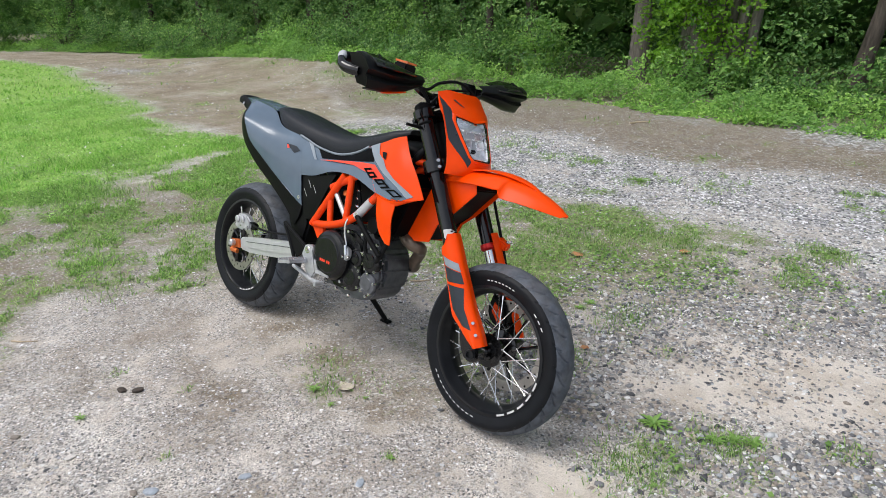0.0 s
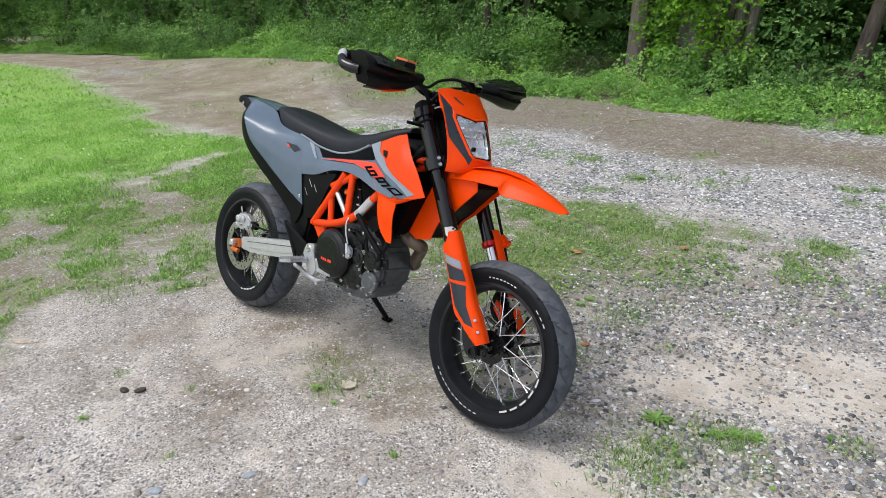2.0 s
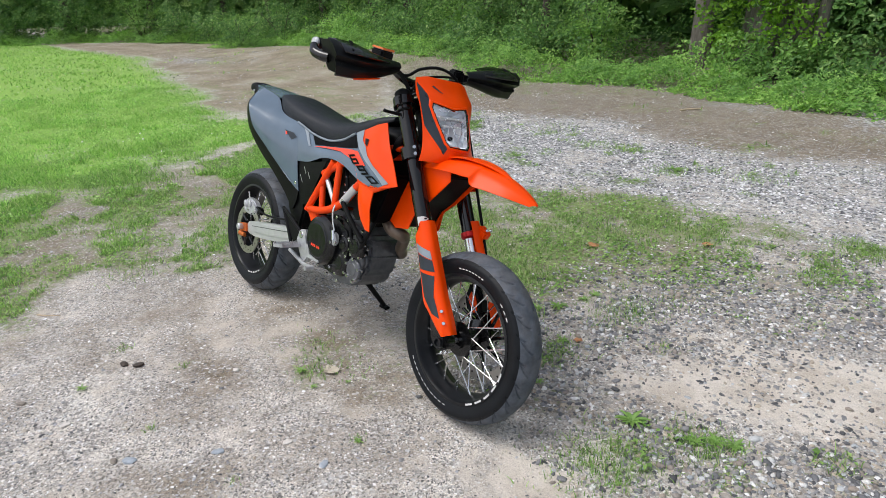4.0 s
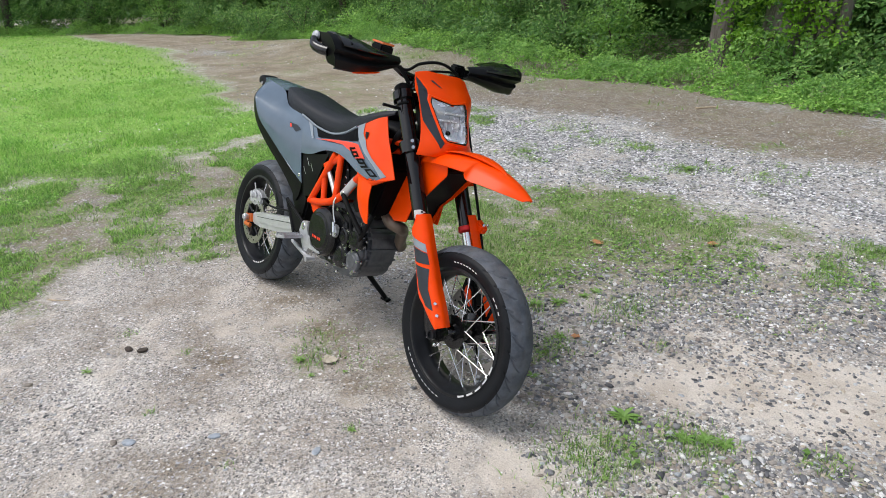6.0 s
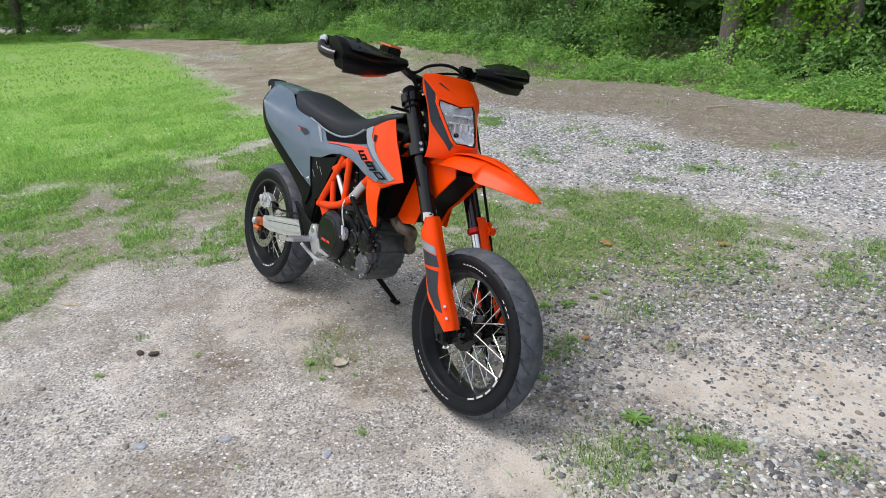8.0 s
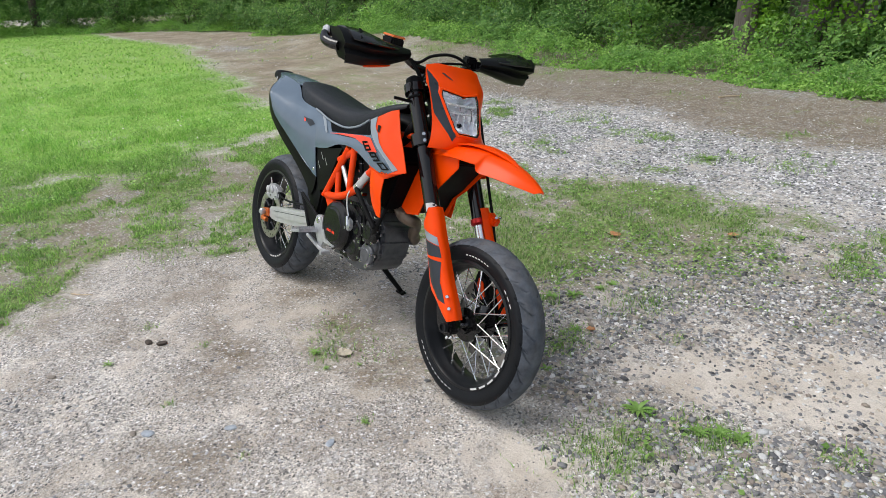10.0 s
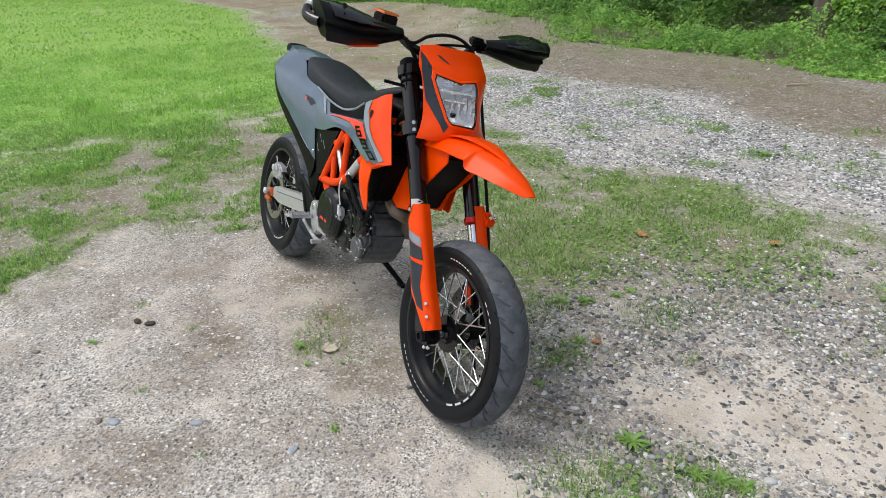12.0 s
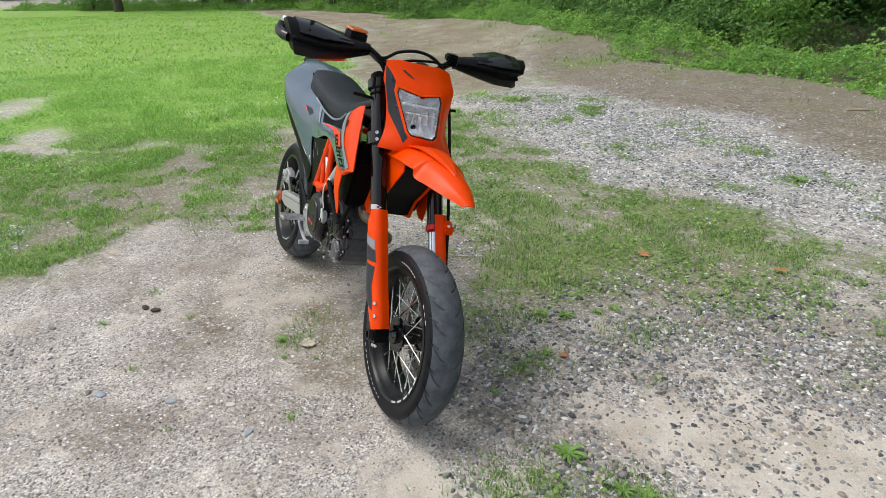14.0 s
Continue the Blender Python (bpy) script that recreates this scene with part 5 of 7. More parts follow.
case = part("crankcase", prism("crankcase", [(0.55, 0.37), (0.565, 0.50), (0.62, 0.555), (0.74, 0.575), (0.85, 0.555), (0.895, 0.50), (0.91, 0.42), (0.895, 0.345), (0.84, 0.29), (0.72, 0.275), (0.6, 0.31)], -0.105, 0.105, CASTING, 0.02), None, "black and grey single-cylinder engine")
part("side_cover", prism("side_cover", [(0.585, 0.40), (0.60, 0.5), (0.66, 0.55), (0.75, 0.555), (0.82, 0.52), (0.845, 0.45), (0.83, 0.36), (0.75, 0.31), (0.65, 0.315)], -0.135, -0.10, ENGINE, 0.014), case)
part("clutch_cover", lathe("clutch_cover", [(0, 0.082), (0.068, 0.082), (0.071, 0.08), (0.073, 0.076), (0.076, 0.075), (0.08, 0.075), (0.094, 0.066), (0.101, 0.052), (0.102, 0.02), (0.104, 0)], (0.664, -0.105, 0.437), ENGINE, 72, (0, -1, 0), angle=0.35), case, "round satin black clutch cover")
for k in range(5):
    part("print_bar", block("print_bar", (0.0085, 0.001, 0.011), pose(0.632 + 0.012 * k + (0.006 if k > 2 else 0), -0.1875, 0.412 - 0.0005 * k, 0, -5, 0), RED_GRAPHIC, 0), case, "small orange-red printed bar")
for x, z, r, d, m in ((0.77, 0.375, 0.06, 0.028, ENGINE), (0.875, 0.465, 0.05, 0.03, ENGINE), (0.80, 0.455, 0.035, 0.035, ENGINE), (0.865, 0.37, 0.045, 0.02, CASTING)):
    part("round_cover", lathe("round_cover", [(0, d), (r * 0.55, d), (r * 0.6, d * 0.85), (r * 0.9, d * 0.75), (r, d * 0.4), (r, 0)], (x, -0.115, z), m, 32, (0, -1, 0)), case)
    for k in range(5):
        a = k * 1.2566 + x * 9
        bolt((x + r * 0.93 * math.cos(a), -0.12, z + r * 0.93 * math.sin(a)), case, 0.0065, high=0.018)
for x, z in ((0.63, 0.325), (0.70, 0.305), (0.78, 0.3), (0.85, 0.315), (0.895, 0.36), (0.912, 0.44), (0.88, 0.525), (0.82, 0.555), (0.74, 0.55), (0.845, 0.42), (0.72, 0.34)):
    bolt((x, -0.105 - (0.03 if x < 0.84 else 0), z), case, 0.007, high=0.01)
part("case_rib", prism("case_rib", [(0.60, 0.305), (0.905, 0.33), (0.912, 0.345), (0.6, 0.325)], -0.12, -0.10, CASTING, 0.004), case)
front_cover = part("front_cover", prism("front_cover", [(0.86, 0.345), (0.865, 0.52), (0.905, 0.505), (0.926, 0.43), (0.908, 0.355)], -0.085, 0.085, CASTING, 0.014), case)
for z in (0.385, 0.43, 0.475):
    part("case_rib", prism("case_rib", [(0.87, z - 0.004), (0.927 - abs(z - 0.43) * 0.3, z - 0.004), (0.927 - abs(z - 0.43) * 0.3, z + 0.004), (0.87, z + 0.004)], -0.089, 0.089, CASTING, 0.002), front_cover)
part("oil_filter_cap", lathe("oil_filter_cap", [(0, 0.02), (0.03, 0.02), (0.034, 0.015), (0.036, 0.0), (0.04, -0.004)], (0.872, -0.1, 0.41), CASTING, 32, (0.25, -1, 0)), front_cover)
for z, x in ((0.37, 0.885), (0.46, 0.905), (0.50, 0.89)):
    bolt((x, -0.088, z), front_cover, 0.008, high=0.01)
cyl = part("cylinder", prism("cylinder", [(0.76, 0.56), (0.90, 0.545), (0.945, 0.68), (0.81, 0.72)], -0.075, 0.075, ENGINE, 0.012), None, "black finned engine cylinder")
for k in range(6):
    part("cylinder_fin", block("cylinder_fin", (0.15, 0.17, 0.004), pose(0.84 + 0.008 * k, 0, 0.565 + 0.022 * k, 0, -14, 0), ENGINE, 0.001), cyl)
part("cylinder_head", prism("cylinder_head", [(0.80, 0.71), (0.945, 0.675), (0.985, 0.76), (0.85, 0.81)], -0.09, 0.09, ENGINE, 0.012))
part("throttle_body", lathe("throttle_body", [(0, 0.03), (0.03, 0.03), (0.032, 0), (0.036, -0.02), (0, -0.02)], (0.865, -0.105, 0.60), BLACK, 24, (0, -1, 0)))
part("linkage_lever", prism("linkage_lever", [(0.745, 0.448), (0.745, 0.47), (0.757, 0.494), (0.768, 0.494), (0.774, 0.48), (0.784, 0.466), (0.78, 0.45), (0.762, 0.437)], -0.17, -0.15, CAST_ALU, 0.004), case, "silver clutch lever bracket")
part("linkage_clamp", tube("linkage_clamp", [(0.757, -0.17, 0.5), (0.766, -0.172, 0.463)], 0.008, STEEL, 12), case)
for x, z in ((0.748, 0.45), (0.783, 0.458)):
    bolt((x, -0.17, z), case, 0.006, high=0.007)
part("clutch_cable", tube("clutch_cable", [(0.76, -0.163, 0.49), (0.745, -0.17, 0.55), (0.75, -0.165, 0.6), (0.79, -0.12, 0.66), (0.88, -0.09, 0.74)], 0.004, STEEL, 8))
part("engine_strut", tube("engine_strut", [(0.807, -0.172, 0.625), (0.865, -0.168, 0.568), (0.935, -0.155, 0.50)], 0.011, BLACK, 10), None, "black engine mounting strut")
part("coolant_hose", tube("coolant_hose", [(0.90, -0.13, 0.46), (0.93, -0.14, 0.50), (0.955, -0.13, 0.56), (0.97, -0.11, 0.62)], 0.01, BLACK, 12))
part("breather_hose", tube("breather_hose", [(0.80, -0.135, 0.58), (0.835, -0.14, 0.55), (0.845, -0.14, 0.50), (0.87, -0.14, 0.47)], 0.007, BLACK, 10))
part("wiring_loom", tube("wiring_loom", [(0.72, -0.1, 0.75), (0.755, -0.12, 0.70), (0.76, -0.11, 0.64), (0.74, -0.12, 0.58)], 0.009, BLACK, 10))
for k in range(3):
    part("cable_band", lathe("cable_band", [(0.0105, 0), (0.0115, 0.003), (0.0105, 0.006)], (0.748 + 0.003 * k, -0.116 - 0.002 * k, 0.71 - 0.03 * k), STEEL, 10, (0.2, 0, 1)))
part("exhaust_header", tube("exhaust_header", [(0.91, -0.02, 0.655), (0.955, -0.05, 0.61), (0.99, -0.072, 0.585), (1.025, -0.075, 0.567), (1.045, -0.045, 0.555), (1.02, 0.0, 0.535), (0.96, 0.05, 0.48), (0.90, 0.11, 0.44), (0.7, 0.13, 0.42)], 0.0245, EXHAUST, 18), None, "heat-stained steel exhaust header pipe")
# radiator bodies, coloured near black to paint the shade behind the shroud
for s in (-1, 1):
    rad = part("radiator", prism("radiator", [(0.945, 0.60), (1.0, 0.585), (1.085, 0.775), (1.05, 0.83), (0.98, 0.80)], s * 0.165, s * 0.06, DEEP_BLACK, 0.008), None, "radiator behind the orange shroud, blackened as its shaded gap")


# ---- motorcycle: footrest, pedal, stand ----
br = part("footrest_bracket", prism("footrest_bracket", [(0.49, 0.40), (0.51, 0.445), (0.56, 0.45), (0.565, 0.40), (0.595, 0.345), (0.57, 0.312), (0.535, 0.32), (0.52, 0.37)], -0.175, -0.14, CAST_ALU, 0.006), None, "silver footrest bracket")
lathe_ring = lathe("pivot_cap", [(0, 0.005), (0.008, 0.006), (0.009, 0.002), (0.014, 0.002), (0.016, 0)], (0.53, -0.175, 0.425), STEEL, 20, (0, -1, 0))
part("pivot_cap", lathe_ring, br)
peg = part("footpeg", prism("footpeg", [(0.455, 0.366), (0.535, 0.384), (0.537, 0.372), (0.457, 0.354)], -0.285, -0.175, CAST_ALU, 0.003), None, "serrated silver footpeg")
for k in range(8):
    for x, z in ((0.46, 0.372), (0.495, 0.38), (0.53, 0.388)):
        part("peg_tooth", prism("peg_tooth", [(x - 0.005, z - 0.006), (x + 0.005, z - 0.004), (x + 0.001, z + 0.007)], -0.283 + 0.0135 * k, -0.275 + 0.0135 * k, CAST_ALU, 0), peg)
pedal = part("brake_pedal", tube("brake_pedal", [(0.44, -0.172, 0.335), (0.50, -0.178, 0.328), (0.58, -0.185, 0.312), (0.65, -0.195, 0.318)], [0.008, 0.011, 0.009, 0.008], CAST_ALU, 12), None, "silver rear brake pedal")
part("pedal_tip", tube("pedal_tip", [(0.655, -0.185, 0.318), (0.655, -0.235, 0.316)], 0.0095, CAST_ALU, 12), pedal)
part("pedal_arm", prism("pedal_arm", [(0.58, 0.40), (0.6, 0.395), (0.61, 0.36), (0.68, 0.358), (0.682, 0.345), (0.595, 0.345)], -0.182, -0.17, CAST_ALU, 0.003), pedal)
heel = part("heel_guard", tube("heel_guard", [(0.335, -0.155, 0.502), (0.40, -0.158, 0.41), (0.435, -0.16, 0.352), (0.47, -0.16, 0.36)], 0.009, BLACK, 8, False), None, "black heel guard struts")
part("heel_strut", tube("heel_strut", [(0.337, -0.155, 0.50), (0.43, -0.158, 0.462), (0.515, -0.16, 0.425)], 0.008, BLACK, 8, False), heel)
part("heel_plate", prism("heel_plate", [(0.345, 0.49), (0.50, 0.43), (0.49, 0.40), (0.44, 0.37), (0.40, 0.42)], -0.158, -0.153, BLACK, 0.002), heel)
SLIM[0] = False
stand = part("side_stand", tube("side_stand", [(0.63, 0.09, 0.30), (0.618, 0.2, 0.19), (0.603, 0.295, 0.1)], [0.014, 0.012, 0.011], BLACK, 12, False), None, "black side stand resting on the ground")
part("stand_foot", block("stand_foot", (0.055, 0.03, 0.012), pose(0.603, 0.302, 0.09, 15.0, 0, 0), BLACK, 0.004), stand)
SLIM[0] = True

# ---- motorcycle: seat, tail and side panels ----
SEAT_RIBS = [(0.085, 0.972, 0.05, 0.962), (0.13, 0.984, 0.088, 0.957), (0.215, 0.975, 0.118, 0.902), (0.354, 0.945, 0.124, 0.873), (0.484, 0.922, 0.115, 0.845), (0.594, 0.914, 0.108, 0.834), (0.70, 0.927, 0.106, 0.851), (0.79, 0.95, 0.104, 0.885), (0.86, 0.967, 0.092, 0.925), (0.93, 0.978, 0.06, 0.958)]
seat_rows = []
for x, top, w, low in SEAT_RIBS:
    seat_rows.append([(x, -w, low), (x, -w * 1.0, low + (top - low) * 0.35), (x, -w * 0.9, low + (top - low) * 0.7), (x, -w * 0.6, top - (top - low) * 0.07), (x, -w * 0.3, top), (x, 0, top + 0.002), (x, w * 0.3, top), (x, w * 0.6, top - (top - low) * 0.07), (x, w * 0.9, low + (top - low) * 0.7), (x, w * 1.0, low + (top - low) * 0.35), (x, w, low)])


def loft(name, rows, material, per=4):
    """A closed body through ribs of points, its ends and underside shut."""
    g = grid_surface(rows, per)
    n, k = g.shape[:2]
    bm = bmesh.new()
    v = [[bm.verts.new(p) for p in r] for r in g]
    for i in range(n - 1):
        for j in range(k - 1):
            bm.faces.new((v[i][j], v[i + 1][j], v[i + 1][j + 1], v[i][j + 1]))
        bm.faces.new((v[i][k - 1], v[i + 1][k - 1], v[i + 1][0], v[i][0]))
    bm.faces.new(v[0]), bm.faces.new(v[-1][::-1])
    return from_bm(name, bm, material, True, 0.9)


part("seat", loft("seat", seat_rows, SEAT), None, "black one-piece vinyl seat")
part("tank_top", loft("tank_top", [[(x, -w, z - 0.06), (x, -w, z - 0.02), (x, -w * 0.6, z), (x, w * 0.6, z), (x, w, z - 0.02), (x, w, z - 0.06)] for x, w, z in ((0.86, 0.11, 0.93), (0.93, 0.11, 0.935), (1.0, 0.09, 0.92), (1.03, 0.06, 0.89))], BLACK))

TAIL = [[(-0.20, -0.045, 1.0), (-0.06, -0.08, 0.99), (0.105, -0.09, 0.96), (0.215, -0.12, 0.90), (0.39, -0.126, 0.872)],
        [(-0.07, -0.108, 0.977), (0.015, -0.148, 0.95), (0.105, -0.155, 0.918), (0.24, -0.153, 0.872), (0.393, -0.136, 0.845)],
        [(0.022, -0.197, 0.92), (0.07, -0.197, 0.897), (0.15, -0.188, 0.868), (0.27, -0.166, 0.832), (0.396, -0.142, 0.812)],
        [(0.055, -0.207, 0.865), (0.10, -0.204, 0.84), (0.17, -0.193, 0.81), (0.28, -0.17, 0.78), (0.40, -0.146, 0.765)],
        [(0.092, -0.202, 0.81), (0.13, -0.196, 0.788), (0.20, -0.184, 0.762), (0.30, -0.165, 0.735), (0.405, -0.146, 0.718)],
        [(0.165, -0.182, 0.748), (0.2, -0.178, 0.728), (0.25, -0.17, 0.705), (0.33, -0.156, 0.68), (0.41, -0.143, 0.668)],
        [(0.255, -0.164, 0.685), (0.285, -0.16, 0.667), (0.32, -0.154, 0.65), (0.37, -0.146, 0.634), (0.413, -0.139, 0.622)],
        [(0.345, -0.148, 0.632), (0.36, -0.145, 0.62), (0.38, -0.142, 0.608), (0.40, -0.139, 0.598), (0.418, -0.136, 0.59)]]
TRIM = [[(-0.078, -0.105, 0.973), (-0.075, -0.107, 0.975), (-0.07, -0.109, 0.976)],
        [(-0.02, -0.18, 0.918), (0.0, -0.19, 0.919), (0.022, -0.196, 0.92)],
        [(-0.004, -0.19, 0.855), (0.025, -0.2, 0.86), (0.055, -0.206, 0.865)],
        [(0.032, -0.188, 0.79), (0.06, -0.196, 0.80), (0.092, -0.201, 0.81)],
        [(0.105, -0.172, 0.715), (0.135, -0.178, 0.732), (0.165, -0.181, 0.748)],
        [(0.20, -0.154, 0.645), (0.23, -0.16, 0.665), (0.255, -0.163, 0.685)],
        [(0.295, -0.138, 0.57), (0.325, -0.143, 0.605), (0.345, -0.147, 0.632)],
        [(0.37, -0.128, 0.50), (0.4, -0.132, 0.54), (0.418, -0.135, 0.59)]]
COVER = [[(0.388, -0.127, 0.873), (0.484, -0.117, 0.843), (0.594, -0.111, 0.832), (0.70, -0.114, 0.851), (0.79, -0.124, 0.886)],
         [(0.395, -0.142, 0.82), (0.49, -0.136, 0.812), (0.61, -0.135, 0.805), (0.72, -0.145, 0.818), (0.83, -0.156, 0.845)],
         [(0.40, -0.146, 0.765), (0.50, -0.146, 0.77), (0.63, -0.152, 0.785), (0.76, -0.165, 0.79), (0.87, -0.178, 0.79)],
         [(0.405, -0.146, 0.718), (0.50, -0.147, 0.73), (0.62, -0.155, 0.765), (0.76, -0.17, 0.768), (0.915, -0.192, 0.73)]]
SHROUD = [[(0.788, -0.125, 0.888), (0.86, -0.13, 0.912), (0.93, -0.132, 0.938), (0.975, -0.127, 0.95)],
          [(0.828, -0.157, 0.845), (0.90, -0.163, 0.862), (0.975, -0.166, 0.876), (1.035, -0.155, 0.88)],
          [(0.868, -0.179, 0.79), (0.95, -0.188, 0.795), (1.04, -0.195, 0.805), (1.105, -0.186, 0.822)],
          [(0.913, -0.193, 0.73), (0.99, -0.205, 0.722), (1.08, -0.214, 0.732), (1.17, -0.214, 0.755)]]
UNDER = [[(0.913, -0.192, 0.729), (0.99, -0.204, 0.72), (1.08, -0.213, 0.73), (1.168, -0.213, 0.753)],
         [(0.93, -0.188, 0.705), (0.985, -0.199, 0.700), (1.03, -0.2, 0.705), (1.10, -0.19, 0.735)]]
LOWER = [[(0.922, -0.190, 0.72), (0.965, -0.2, 0.715), (1.03, -0.204, 0.712)],
         [(0.932, -0.196, 0.66), (0.975, -0.208, 0.655), (1.022, -0.207, 0.652)],
         [(0.95, -0.192, 0.60), (0.985, -0.2, 0.597), (1.022, -0.202, 0.597)],
         [(0.99, -0.194, 0.562), (1.005, -0.198, 0.561), (1.02, -0.199, 0.561)]]
FLANK = [[(0.403, -0.137, 0.722), (0.50, -0.139, 0.73), (0.625, -0.14, 0.752)],
         [(0.412, -0.134, 0.63), (0.49, -0.135, 0.64), (0.565, -0.135, 0.67)],
         [(0.425, -0.125, 0.54), (0.455, -0.125, 0.54), (0.49, -0.125, 0.55)]]
panels = {}
for s, flip in ((-1, False), (1, True)):
    for key, name, rows, thick, material, label in (("tail", "side_panel", TAIL, 0.004, GREY, "blue-grey tail side panel"), ("trim", "tail_trim", TRIM, 0.006, BLACK, "black edge of the tail panel"), ("cover", "tank_cover", COVER, 0.004, GREY, "blue-grey tank side cover"), ("shroud", "radiator_shroud", SHROUD, 0.004, ORANGE, "orange radiator shroud"), ("under", "shroud_underside", UNDER, 0.003, ORANGE, ""), ("lower", "shroud_lower", LOWER, 0.004, ORANGE, "orange lower shroud"), ("flank", "airbox_panel", FLANK, 0.004, BLACK, "black airbox side panel")):
        panels[key, s] = part(name, sheet(name, rows, thick, material, 5, flip), None, label)
part("tail_top", sheet("tail_top", [[(-0.20, -0.046, 0.999), (-0.06, -0.081, 0.989), (0.1, -0.091, 0.96)], [(-0.21, 0, 1.006), (-0.06, 0, 1.0), (0.1, 0, 0.972)], [(-0.20, 0.046, 0.999), (-0.06, 0.081, 0.989), (0.1, 0.091, 0.96)]], 0.004, GREY), None, "blue-grey tail top")
tail = part("tail_end", loft("tail_end", [[(x, -w, z - h), (x, -w, z - h * 0.3), (x, -w * 0.7, z), (x, w * 0.7, z), (x, w, z - h * 0.3), (x, w, z - h)] for x, w, z, h in ((-0.298, 0.03, 0.992, 0.014), (-0.28, 0.04, 1.003, 0.03), (-0.24, 0.046, 1.01, 0.045), (-0.2, 0.05, 0.996, 0.05), (-0.1, 0.07, 0.98, 0.06), (0.0, 0.10, 0.955, 0.09))], BLACK), None, "black tail end piece")
bolt((-0.225, -0.047, 0.97), tail, 0.007)
part("inner_mudguard", loft("inner_mudguard", [[(x, -w, z - h), (x, -w, z), (x, 0, z + 0.012), (x, w, z), (x, w, z - h)] for x, w, z, h in ((-0.05, 0.1, 0.9, 0.03), (0.08, 0.12, 0.80, 0.04), (0.2, 0.12, 0.72, 0.06), (0.32, 0.115, 0.64, 0.1), (0.42, 0.11, 0.6, 0.16))], BLACK), None, "black inner rear mudguard")
part("front_splash_panel", prism("front_splash_panel", [(0.285, 0.60), (0.43, 0.60), (0.46, 0.52), (0.43, 0.42), (0.37, 0.43), (0.33, 0.5)], -0.12, 0.12, BLACK, 0.012))
bolt((0.398, -0.138, 0.622), panels["tail", -1], 0.008)

